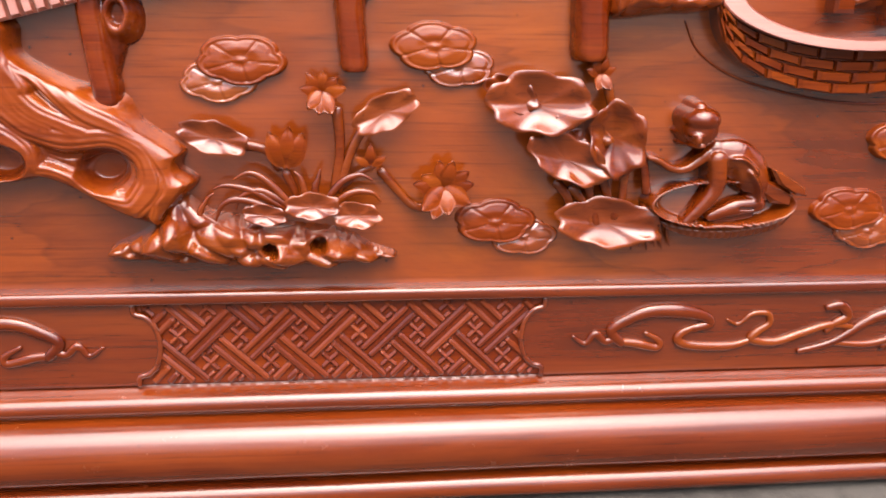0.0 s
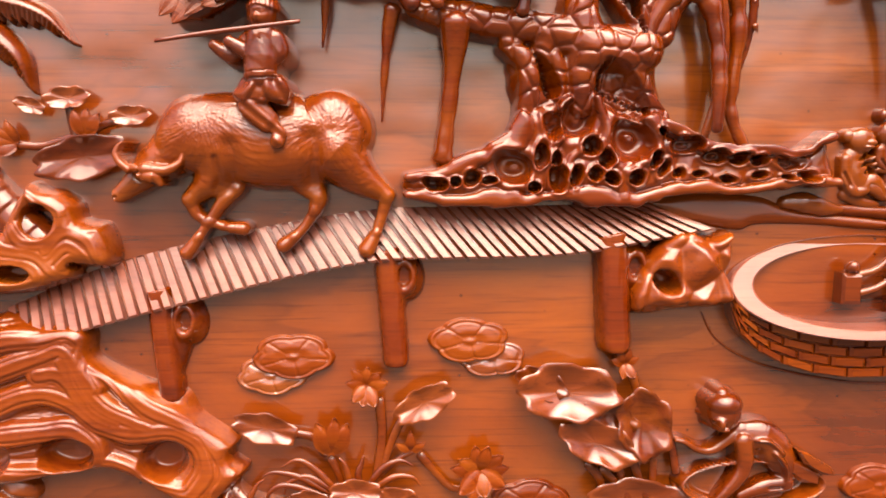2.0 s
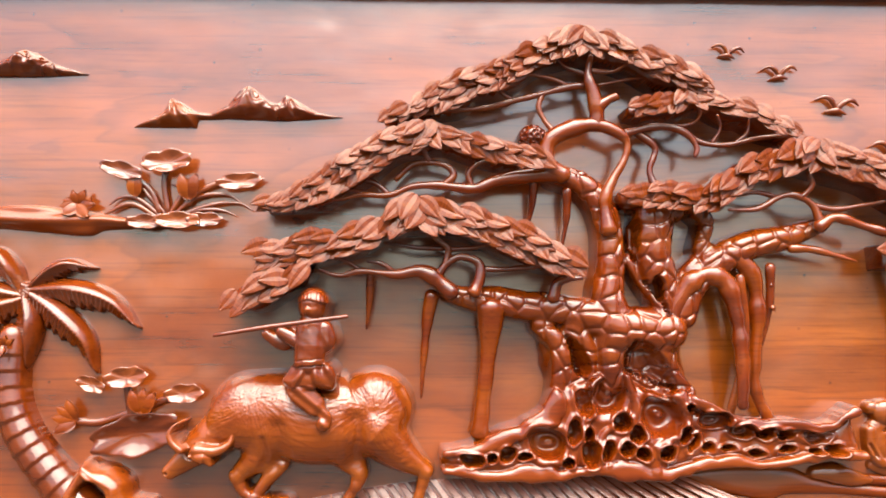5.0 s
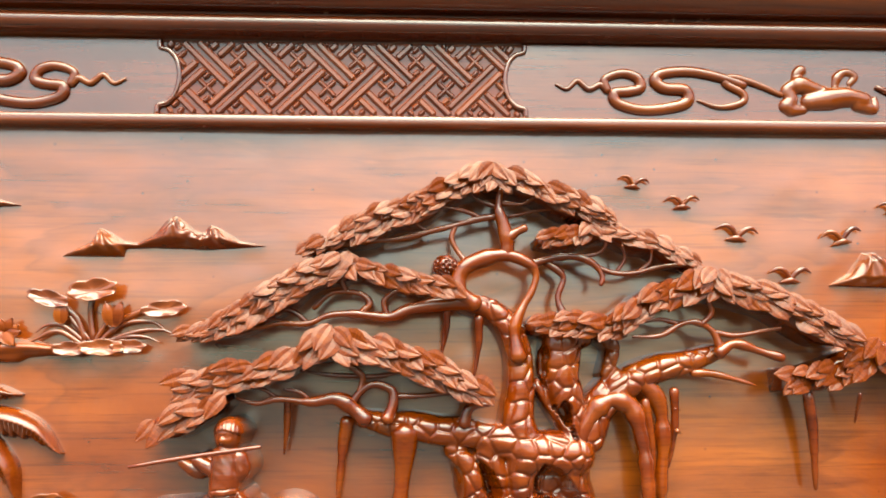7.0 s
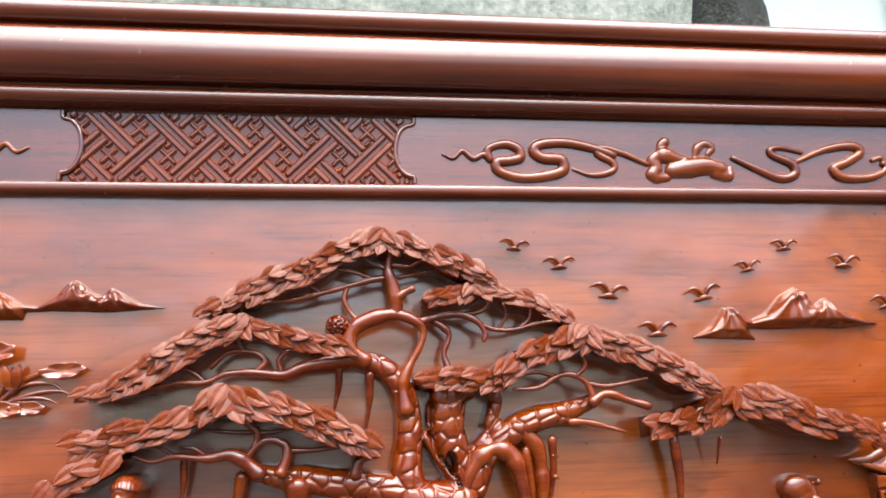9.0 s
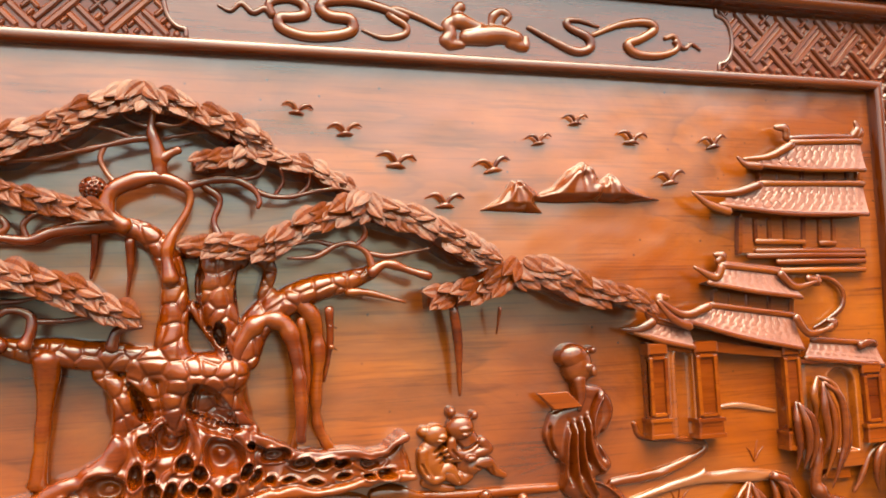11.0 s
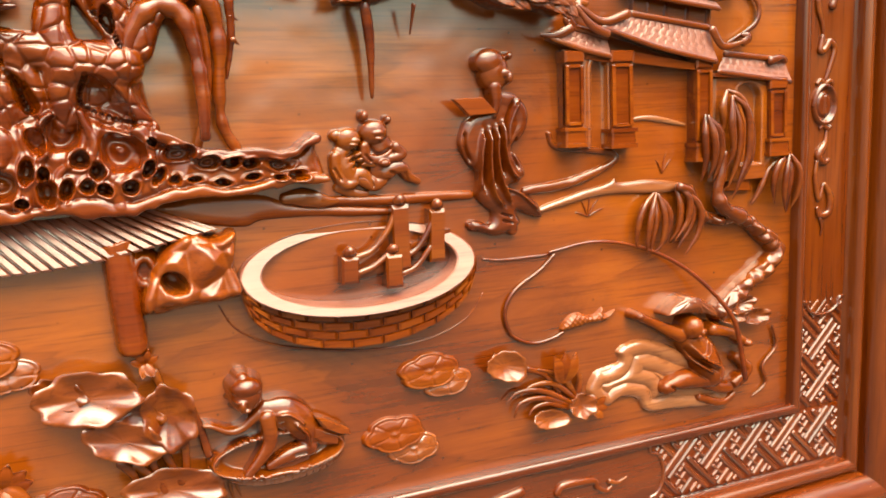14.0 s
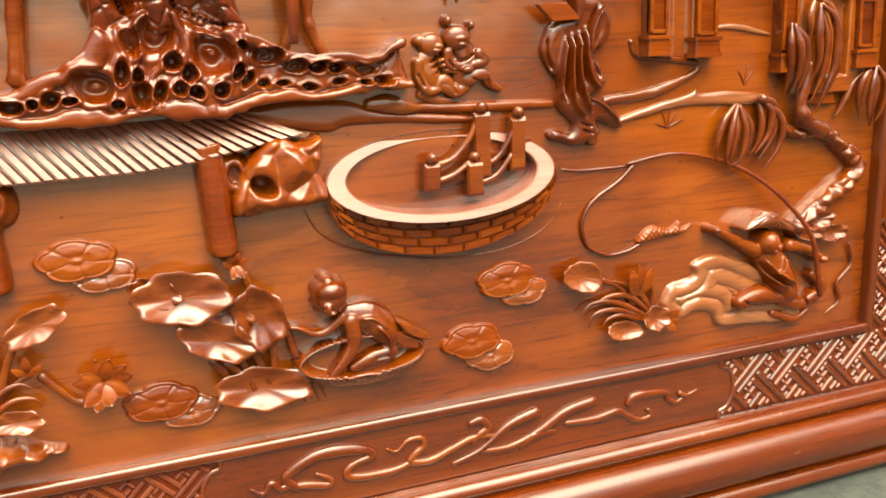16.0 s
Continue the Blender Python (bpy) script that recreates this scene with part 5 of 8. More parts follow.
lily([(-0.082, 0.403), (-0.102, 0.385)], 0.0, "pair of flat carved lily pads under the bridge")
lily([(0.080, 0.416), (0.101, 0.399)], 1.3, "pair of flat carved lily pads between the posts")
lily([(0.138, 0.261), (0.165, 0.246)], 2.1, "pair of carved lily pads beside the lotus blossom")
lily([(0.478, 0.270), (0.501, 0.248)], 0.5, "pair of carved lily pads beside the tub boat")
lily([(0.523, 0.336), (0.544, 0.320)], 1.9, "pair of small carved lily pads on the pond")

# clump on the low bank
lotus = thing("lotus_clump", 0.0, 0.24, "brown carved lotus clump with open blossom and reeds", "lotus carving", "lotus clumps", flat=0.65)
for k, (pts, rx, rz, dep, turn, tip) in enumerate((([(-0.106, 0.340)], 0.030, 0.014, 0.026, -14, 14), ([(0.038, 0.362)], 0.030, 0.015, 0.028, 28, 10),
        ([(-0.025, 0.282)], 0.024, 0.012, 0.042, 0, 34), ([(-0.066, 0.274)], 0.019, 0.0095, 0.038, -8, 30), ([(0.012, 0.273)], 0.022, 0.012, 0.038, -6, 32))):
    disc_leaf(*pts[0], rx, rz, dep, turn, tip, 10 + k, owner=lotus)
for a, b in zip((-24, 6, 28), (0.034, 0.036, 0.034)):
    petal(*[(-0.047, 0.315)][0], b, 0.020, 0.026, a, 4, lotus)
blossom(*[(-0.015, 0.379)][0], 0.024, 0.030, lotus, (-80, -40, 0, 40, 80), (-140, 150, 185), 3)
petal(*[(0.025, 0.316)][0], 0.020, 0.010, 0.024, 0, 4, lotus)
petal(*[(0.025, 0.316)][0], 0.016, 0.008, 0.024, 60, 4, lotus)
petal(*[(0.025, 0.316)][0], 0.016, 0.008, 0.024, -60, 4, lotus)
stalk([(-0.003, 0.364), (-0.001, 0.330), (-0.006, 0.293)], 0.022, 0.005, lotus)
stalk([(0.025, 0.357), (0.010, 0.331), (-0.003, 0.293)], 0.022, 0.0045, lotus)
stalk([(-0.048, 0.309), (-0.041, 0.293), (-0.036, 0.277)], 0.018, 0.004, lotus)
stalk([(-0.002, 0.293), (0.013, 0.307), (0.028, 0.315)], 0.020, 0.003, lotus)
stalk([(0.034, 0.309), (0.050, 0.290), (0.063, 0.277), (0.082, 0.274)], 0.010, 0.0045, lotus)
stalk([(-0.085, 0.332), (-0.064, 0.327), (-0.054, 0.311)], 0.010, 0.0045, lotus)
for pts in ([(-0.040, 0.278), (-0.063, 0.302), (-0.078, 0.310), (-0.092, 0.304)], [(-0.048, 0.278), (-0.076, 0.294), (-0.098, 0.299), (-0.109, 0.296)], [(-0.048, 0.273), (-0.083, 0.286), (-0.101, 0.283), (-0.109, 0.267)], [(-0.043, 0.278), (-0.068, 0.294), (-0.086, 0.289), (-0.091, 0.278)],
            [(-0.017, 0.278), (-0.002, 0.300), (0.015, 0.308), (0.027, 0.303)], [(-0.012, 0.278), (0.008, 0.292), (0.026, 0.292), (0.034, 0.284)], [(-0.020, 0.278), (-0.023, 0.295), (-0.020, 0.305), (-0.018, 0.313)], [(-0.028, 0.278), (-0.032, 0.294), (-0.035, 0.305), (-0.040, 0.311)],
            [(-0.115, 0.243), (-0.122, 0.270), (-0.115, 0.287), (-0.109, 0.292)], [(-0.100, 0.243), (-0.105, 0.260), (-0.115, 0.270), (-0.122, 0.276)], [(-0.089, 0.240), (-0.079, 0.262), (-0.068, 0.262), (-0.058, 0.251)]):
    blade(pts, 0.028, 0.0036, lotus)
bloom = thing("lotus_blossom", 0.12, 0.27, "open carved lotus blossom lying on the water", "lotus carving", flat=0.6)
blossom(*[(0.089, 0.295)][0], 0.032, 0.022, bloom, (-85, -50, -15, 20, 55, 85), (-128, -165, 165, 125), 6)

# tall clump in front of the boat
lotus = thing("lotus_clump", 0.24, 0.24, "tall carved lotus clump with broad curled leaves", "lotus carving", "lotus clumps", flat=0.65)
disc_leaf(*[(0.169, 0.369)][0], 0.047, 0.027, 0.026, -4, 24, 21, owner=lotus)
disc_leaf(*[(0.145, 0.378)][0], 0.026, 0.014, 0.022, -24, 6, 22, owner=lotus)
disc_leaf(*[(0.197, 0.321)][0], 0.040, 0.020, 0.028, -24, 28, 23, owner=lotus)
disc_leaf(*[(0.240, 0.340)][0], 0.026, 0.034, 0.024, 12, 0, 24, owner=lotus, mat=WOOD_CARVED)
disc_leaf(*[(0.211, 0.348)][0], 0.028, 0.014, 0.022, -30, -6, 27, owner=lotus, mat=WOOD_CARVED)
disc_leaf(*[(0.239, 0.261)][0], 0.050, 0.023, 0.020, -6, 26, 25, owner=lotus)
blossom(*[(0.223, 0.395)][0], 0.017, 0.022, lotus, (-70, -25, 25, 70), (150, 200), 9)
for pts in ([(0.180, 0.347), (0.192, 0.326), (0.204, 0.305)], [(0.191, 0.299), (0.203, 0.283), (0.208, 0.255)], [(0.217, 0.305), (0.224, 0.283), (0.230, 0.260)], [(0.205, 0.294), (0.219, 0.277), (0.225, 0.255)],
            [(0.231, 0.385), (0.237, 0.364), (0.240, 0.354)], [(0.261, 0.343), (0.270, 0.316), (0.275, 0.289)], [(0.253, 0.316), (0.253, 0.294), (0.252, 0.272)], [(0.233, 0.302), (0.240, 0.283), (0.247, 0.266)]):
    stalk(pts, 0.018, 0.0048, lotus)
for k in range(6):
    (gx, gz), = [(0.266, 0.246)]
    blade([(gx + 0.007 * k, gz + 0.012), (gx + 0.007 * k + 0.001, gz), (gx + 0.0075 * k + 0.002, gz - 0.014 + 0.003 * (k % 2))], 0.006, 0.0022, lotus)

# clump behind the buffalo's head
lotus = thing("lotus_clump", -0.32, 0.60, "low carved lotus clump with buds and folded leaf", "lotus carving", "lotus clumps", flat=0.65)
disc_leaf(*[(-0.271, 0.635)][0], 0.020, 0.010, 0.018, 6, 20, 31, owner=lotus)
disc_leaf(*[(-0.218, 0.620)][0], 0.018, 0.009, 0.016, 4, 20, 32, owner=lotus)
disc_leaf(*[(-0.304, 0.629)][0], 0.014, 0.007, 0.014, -20, 8, 33, owner=lotus)
disc_leaf(*[(-0.259, 0.585)][0], 0.042, 0.019, 0.018, 12, -14, 34, owner=lotus, mat=WOOD_CARVED)
for a in (-30, 0, 28):
    petal(*[(-0.257, 0.603)][0], 0.024, 0.014, 0.020, a + 8, 4, lotus)
for a in (-120, -80, -50, -20):
    petal(*[(-0.317, 0.596)][0], 0.022, 0.012, 0.014, a, 8, lotus)
stalk([(-0.317, 0.595), (-0.297, 0.594), (-0.277, 0.600), (-0.262, 0.605)], 0.010, 0.004, lotus)
stalk([(-0.272, 0.631), (-0.270, 0.615), (-0.267, 0.600)], 0.012, 0.004, lotus)
stalk([(-0.232, 0.616), (-0.247, 0.610), (-0.255, 0.600)], 0.012, 0.004, lotus)

# clump on the bank in the sky
bank = [(-0.477, 0.779), (-0.426, 0.792), (-0.374, 0.798), (-0.337, 0.794), (-0.308, 0.792), (-0.273, 0.785), (-0.236, 0.781), (-0.268, 0.775), (-0.299, 0.773), (-0.315, 0.768), (-0.352, 0.771), (-0.414, 0.775), (-0.476, 0.770)]
X, Z = area(bank, 0.01, 0.0016)
H = pad(X, Z, bank, 0.012, 0.012)
H += np.where(H > 0, 0.0015 * np.sin(Z * 420 + 3 * noise2(X * 14, Z * 20, 4)), 0)
tagged(relief("cloud_bank", X, Z, H, WOOD_LEAF), "smooth pale carved bank with lotus growing", "bank carving")
lotus = thing("lotus_clump", -0.22, 0.79, "small pale carved lotus clump with reeds", "lotus carving", "lotus clumps", flat=0.65)
disc_leaf(*[(-0.282, 0.829)][0], 0.021, 0.008, 0.016, -14, 26, 41, owner=lotus)
disc_leaf(*[(-0.239, 0.837)][0], 0.024, 0.011, 0.018, 6, 24, 42, owner=lotus)
disc_leaf(*[(-0.171, 0.819)][0], 0.022, 0.008, 0.014, 6, 20, 43, owner=lotus)
disc_leaf(*[(-0.228, 0.781)][0], 0.022, 0.008, 0.018, 0, 30, 44, owner=lotus)
disc_leaf(*[(-0.258, 0.780)][0], 0.018, 0.007, 0.016, 0, 30, 45, owner=lotus)
disc_leaf(*[(-0.203, 0.782)][0], 0.017, 0.007, 0.016, 0, 30, 46, owner=lotus)
blossom(*[(-0.322, 0.796)][0], 0.020, 0.012, lotus, (-95, -60, -25, 25, 60, 95), (-130, 130), 12)
for a in (-18, 18):
    petal(*[(-0.219, 0.802)][0], 0.026, 0.014, 0.014, a, 4, lotus)
for a in (-10, 14):
    petal(*[(-0.270, 0.805)][0], 0.020, 0.011, 0.012, a, 4, lotus)
for pts in ([(-0.242, 0.831), (-0.243, 0.815), (-0.239, 0.790)], [(-0.278, 0.826), (-0.257, 0.812), (-0.247, 0.790)], [(-0.190, 0.819), (-0.210, 0.810), (-0.220, 0.798)]):
    stalk(pts, 0.009, 0.0034, lotus)
for pts in ([(-0.236, 0.785), (-0.213, 0.804), (-0.184, 0.807), (-0.167, 0.796)], [(-0.233, 0.785), (-0.199, 0.797), (-0.173, 0.799), (-0.159, 0.792)], [(-0.239, 0.785), (-0.226, 0.809), (-0.231, 0.815), (-0.237, 0.817)], [(-0.244, 0.785), (-0.268, 0.803), (-0.284, 0.804), (-0.294, 0.797)],
            [(-0.246, 0.783), (-0.273, 0.798), (-0.294, 0.790), (-0.304, 0.785)], [(-0.236, 0.785), (-0.210, 0.792), (-0.189, 0.792), (-0.175, 0.787)], [(-0.241, 0.788), (-0.258, 0.806), (-0.263, 0.812), (-0.271, 0.814)]):
    blade(pts, 0.009, 0.0026, lotus)

# ---- palm ----
palm = thing("palm_tree", -0.41, 0.55, "brown carved palm tree with feathered fronds", "tree carving")
# each line is a frond's smooth back edge; its other edge is cut into teeth that point to the tip
FRONDS = [([(-0.366, 0.724), (-0.348, 0.741), (-0.328, 0.747), (-0.304, 0.738)], -1, 0.017), ([(-0.363, 0.723), (-0.331, 0.727), (-0.302, 0.722), (-0.279, 0.708), (-0.262, 0.682)], -1, 0.025),
          ([(-0.363, 0.720), (-0.340, 0.709), (-0.318, 0.692), (-0.303, 0.671), (-0.299, 0.640)], -1, 0.026), ([(-0.364, 0.715), (-0.353, 0.691), (-0.354, 0.668), (-0.363, 0.644)], -1, 0.024),
          ([(-0.368, 0.718), (-0.374, 0.738), (-0.387, 0.754), (-0.403, 0.761)], 1, 0.020), ([(-0.370, 0.715), (-0.400, 0.708), (-0.419, 0.687), (-0.431, 0.662)], 1, 0.025), ([(-0.370, 0.717), (-0.406, 0.728), (-0.436, 0.728), (-0.456, 0.713)], 1, 0.024)]
for k, (pts, side, wide) in enumerate(FRONDS):
    X, Z = area(pts, 0.032, 0.0010)
    line = smooth_line(pts, 24)
    d, s = near_line(X, Z, line)
    way = np.r_[0, np.cumsum(np.hypot(*np.diff(line, axis=0).T))]
    cx_, cz_ = np.interp(s * way[-1], way, line[:, 0]), np.interp(s * way[-1], way, line[:, 1])
    tx_, tz_ = (np.interp(s * way[-1], way, np.gradient(line[:, i])) for i in (0, 1))
    turn = (tx_ * (Z - cz_) - tz_ * (X - cx_)) * side
    half = wide * np.sin(np.pi * np.clip(0.16 + 0.84 * s, 0, 1)) ** 0.75 + 0.0015
    q = np.where(turn > 0, d, -d) / half
    comb = (s * 7.5 - 0.35 * q + 0.25 * np.sin(s * 11 + k)) % 1.0
    brim = 0.74 + 0.30 * comb ** 0.8
    arch = 0.012 + 0.008 * np.sin(np.pi * np.clip(s, 0, 1))
    face = np.where(q < 0.42, 0.45 + 0.55 * np.sin(np.clip(q, 0, 0.42) / 0.42 * math.pi / 2), 1.0 - 0.55 * np.clip((q - 0.42) / 0.6, 0, 1) ** 0.8)
    H = arch * face + np.where(q > 0.42, 0.0009 * ridged((s * 22 - 1.2 * q) * 2 * math.pi), 0.0002 * ridged((s * 40 - 2 * q) * 2 * math.pi))
    H = np.where(q > brim, np.minimum(H, 0.008 - (q - brim) * half * 14), H)
    H = np.where(q < 0, 0.45 * arch + q * half * 8, H)
    relief("frond", X, Z, H, WOOD_CARVED, palm)
pts = [(-0.378, 0.672), (-0.377, 0.621), (-0.365, 0.585), (-0.335, 0.545), (-0.296, 0.505)]
X, Z = area(pts, 0.03, 0.0016)
d, s = near_line(X, Z, smooth_line(pts, 8))
r = np.interp(s, (0, 1), (0.014, 0.021))
u = d / r
H = np.where(u < 1, 0.006 + r * np.sqrt(np.maximum(1 - u * u, 0)) + 0.0022 * ((s * 13) % 1.0), (1 - u) * r * 2.5)
relief("trunk", X, Z, H, WOOD_CARVED, palm)
blossom(*[(-0.374, 0.666)][0], 0.012, 0.03, palm, (-60, 0, 60), (180,), 2)


# ---- mountains and birds ----
def mountain(outline, peaks, label, seed):
    X, Z = area(outline, 0.008, 0.0013)
    s = inside(X, Z, np.array(outline))
    H = np.where(s > 0, 0.015 * np.clip(s / 0.010, 0, 1) ** 0.6, s * 3)
    for px_, pz_ in peaks:
        a = np.arctan2(X - px_, pz_ - Z)
        r = np.hypot(X - px_, Z - pz_)
        H += np.where(s > 0, (0.0035 * np.sin(a * 6 + r * 90 + seed) + 0.002 * np.sin(a * 13 - r * 60)) * np.exp(-r / 0.03) * np.clip(s / 0.004, 0, 1), 0)
    tagged(relief("mountain_carving", X, Z, H, WOOD_CARVED), label, "mountain carving", "carved mountains")


mountain([(-0.276, 0.873), (-0.248, 0.888), (-0.240, 0.902), (-0.228, 0.897), (-0.216, 0.889), (-0.201, 0.887), (-0.186, 0.896), (-0.173, 0.911), (-0.165, 0.915), (-0.157, 0.909), (-0.146, 0.900), (-0.138, 0.897), (-0.130, 0.906), (-0.116, 0.899), (-0.100, 0.889), (-0.072, 0.883), (-0.100, 0.881), (-0.132, 0.879), (-0.186, 0.881), (-0.213, 0.880), (-0.215, 0.872)],
         [(-0.240, 0.901), (-0.165, 0.915), (-0.129, 0.905)], "small carved mountain range with three peaks", 0.5)
mountain([(-0.433, 0.921), (-0.412, 0.932), (-0.389, 0.945), (-0.381, 0.949), (-0.369, 0.945), (-0.354, 0.936), (-0.338, 0.930), (-0.317, 0.924), (-0.369, 0.921)], [(-0.380, 0.949), (-0.355, 0.937)], "small carved mountain ridge", 2.0)
mountain([(0.504, 0.843), (0.526, 0.857), (0.543, 0.878), (0.557, 0.879), (0.577, 0.864), (0.593, 0.871), (0.614, 0.891), (0.634, 0.902), (0.647, 0.893), (0.657, 0.880), (0.669, 0.889), (0.690, 0.874), (0.716, 0.862), (0.739, 0.857), (0.688, 0.852), (0.651, 0.853), (0.607, 0.852), (0.572, 0.853), (0.582, 0.840)],
         [(0.548, 0.879), (0.634, 0.901), (0.667, 0.889)], "small carved mountain range over the tree", 3.1)

BIRD_SEEDS = list(zip([(0.303, 0.949), (0.354, 0.928), (0.410, 0.895), (0.522, 0.892), (0.580, 0.924), (0.628, 0.949), (0.702, 0.929), (0.815, 0.927), (0.751, 0.881), (0.464, 0.851)], (0.9, 1.0, 1.2, 1.2, 0.9, 0.9, 1.1, 1.1, 1.2, 1.2), (10, 0, 8, -8, -4, 0, 6, -8, -6, 2)))
first = None
for (x, z), size, lean in BIRD_SEEDS:
    m = Matrix.Translation((x, 0, z)) @ Matrix.Rotation(radians(lean), 4, "Y") @ Matrix.Diagonal((size, 1, size, 1))
    if first is None:
        first = thing("bird_carving", 0, 0, "small carved bird with spread wings", "bird carving", "flying birds")
        tube("wing", [(0.000, 0.004, -0.001), (-0.006, 0.006, 0.006), (-0.012, 0.006, 0.0075), (-0.019, 0.004, 0.004)], (0.002, 0.0024, 0.002, 0.0007), WOOD_CARVED, first, ring=8)
        tube("wing", [(0.000, 0.004, -0.001), (0.006, 0.006, 0.006), (0.012, 0.006, 0.008), (0.018, 0.004, 0.005)], (0.002, 0.0024, 0.002, 0.0007), WOOD_CARVED, first, ring=8)
        tube("body", [(-0.009, 0.003, -0.004), (0.0, 0.005, -0.002), (0.008, 0.004, -0.0035)], (0.001, 0.003, 0.001), WOOD_CARVED, first, ring=8)
        first.matrix_basis = m
        first.scale = (size, 1, size)
    else:
        b = copy_thing(first, m)
        b.matrix_basis = m


# ---- round pond with brick wall ----
def prism(name, quad, h0, h1, mat, owner, bevel=0.0012, label=""):
    """A flat block with the given outline (x, z), from depth h0 to h1, its front edge eased."""
    q = [Vector(p) for p in quad]
    mid = sum(q, Vector((0, 0))) / len(q)
    inner = [p + (mid - p).normalized() * bevel * 1.4 for p in q]
    n = len(q)
    v = [(p[0], -h0, p[1]) for p in q] + [(p[0], -h1 + bevel, p[1]) for p in q] + [(p[0], -h1, p[1]) for p in inner]
    f = [(k, (k + 1) % n, n + (k + 1) % n, n + k) for k in range(n)] + [(n + k, n + (k + 1) % n, 2 * n + (k + 1) % n, 2 * n + k) for k in range(n)] + [tuple(2 * n + k for k in range(n))]
    area2 = sum(q[k][0] * q[(k + 1) % n][1] - q[(k + 1) % n][0] * q[k][1] for k in range(n))
    if area2 < 0:
        f = [t[::-1] for t in f]
    return mesh_object(name, v, f, mat, owner, label, smooth=False)


pond = thing("round_pond", 0.48, 0.40, "carved round pond with pale rim and brick wall", "pond carving")
(lx, lz), (rx_, rz_), (tx, tz), (bx, bz) = [(0.319, 0.476), (0.578, 0.464), (0.436, 0.512), (0.446, 0.419)]
cx, cz, ea = (lx + rx_) / 2, (tz + bz) / 2, (rx_ - lx) / 2
eb = (tz - bz) / 2


def ellipse(a, k=1.0, dz=0.0):
    return Vector((cx + ea * k * math.cos(a), cz + dz + eb * (1 - (1 - k) * 1.15) * math.sin(a)))


N = 72
v, f = [], []
for k in range(N):
    a = 2 * math.pi * k / N
    for s, h in ((1.0, 0.002), (1.0, 0.0135), (0.985, 0.015), (0.845, 0.015), (0.83, 0.0135), (0.83, -0.001)):
        p = ellipse(a, s)
        v.append((p[0], -h - (0.48 * (cz - p[1]) + 0.004 if h > 0.01 else 0), p[1]))
for k in range(N):
    for j in range(5):
        f.append((k * 6 + j, ((k + 1) % N) * 6 + j, ((k + 1) % N) * 6 + j + 1, k * 6 + j + 1))
# rim coloured pale in place of the sky it would reflect
mesh_object("rim", v, f, WOOD_SHEEN, pond, smooth=False)
DROP = 0.039
v, f = [], []
for k in range(41):
    a = math.pi + math.pi * k / 40
    for d, h in ((0.0, 0.019), (-DROP * math.sin(-a) ** 0.5 if math.sin(-a) > 0 else 0.0, 0.018), (-DROP * math.sin(-a) ** 0.5 if math.sin(-a) > 0 else 0.0, -0.002)):
        p = ellipse(a, 1.0, d)
        v.append((p[0], -h, p[1]))
for k in range(40):
    for j in range(2):
        f.append((k * 3 + j, k * 3 + j + 1, (k + 1) * 3 + j + 1, (k + 1) * 3 + j))
mesh_object("wall_core", v, f, WOOD_TREE, pond, smooth=False)
rng = random.Random(8)
for row in range(4):
    count = 12
    for k in range(count):
        a0 = math.pi + math.pi * (k + 0.5 * (row % 2) + 0.025) / count
        a1 = math.pi + math.pi * (k + 0.5 * (row % 2) + 0.975) / count
        if a1 > 2 * math.pi:
            a1 = 2 * math.pi - 0.01
        if a1 - a0 < 0.06:
            continue
        quad = []
        for a, r in ((a0, row + 0.05), (a1, row + 0.05), (a1, row + 0.95), (a0, row + 0.95)):
            deep = DROP * max(0.0, math.sin(-a)) ** 0.5
            quad.append(tuple(ellipse(a, 1.0, -deep * r / 4)))
        prism("brick", quad, 0.010, 0.0245 - 0.0006 * row + rng.uniform(-0.0006, 0.0006), WOOD_LEAF, pond, 0.0024)
# steps and rails inside the pond
for pts, r in (([(0.435, 0.478), (0.434, 0.449)], 0.0095), ([(0.493, 0.528), (0.493, 0.457)], 0.0095), ([(0.483, 0.476), (0.483, 0.439)], 0.0095), ([(0.536, 0.520), (0.534, 0.462)], 0.009)):
    (px0, pz0), (px1, pz1) = pts
    prism("rail_post", [(px0 - r, pz0), (px0 + r, pz0), (px1 + r, pz1), (px1 - r, pz1)], 0.0, 0.019 + 0.12 * (0.45 - pz1), WOOD_CARVED, pond, 0.003)
    tube("post_cap", [(px0 - r * 0.5, 0.014, pz0 + 0.003), (px0, 0.016, pz0 + 0.006), (px0 + r * 0.5, 0.014, pz0 + 0.003)], (0.004, 0.006, 0.004), WOOD_CARVED, pond, ring=8)
for pts in ([(0.441, 0.476), (0.460, 0.482), (0.478, 0.501), (0.489, 0.523)], [(0.490, 0.471), (0.509, 0.477), (0.525, 0.497), (0.534, 0.517)], [(0.443, 0.459), (0.462, 0.465), (0.482, 0.479)], [(0.493, 0.453), (0.510, 0.460), (0.529, 0.481)]):
    tube("hand_rail", [(x, 0.014, z) for x, z in pts], (0.0035, 0.0035, 0.0035), WOOD_CARVED, pond, ring=8)
for k in range(7):
    (ax, az), (bx2, bz2) = [(0.454, 0.454), (0.530, 0.489)]
    t = k / 6
    prism("step", [(ax + (bx2 - ax) * t - 0.012, az + (bz2 - az) * t - 0.003), (ax + (bx2 - ax) * t + 0.024, az + (bz2 - az) * t + 0.003), (ax + (bx2 - ax) * t + 0.024, az + (bz2 - az) * t + 0.007), (ax + (bx2 - ax) * t - 0.012, az + (bz2 - az) * t + 0.001)], 0.0, 0.008, WOOD_CARVED, pond, 0.001)
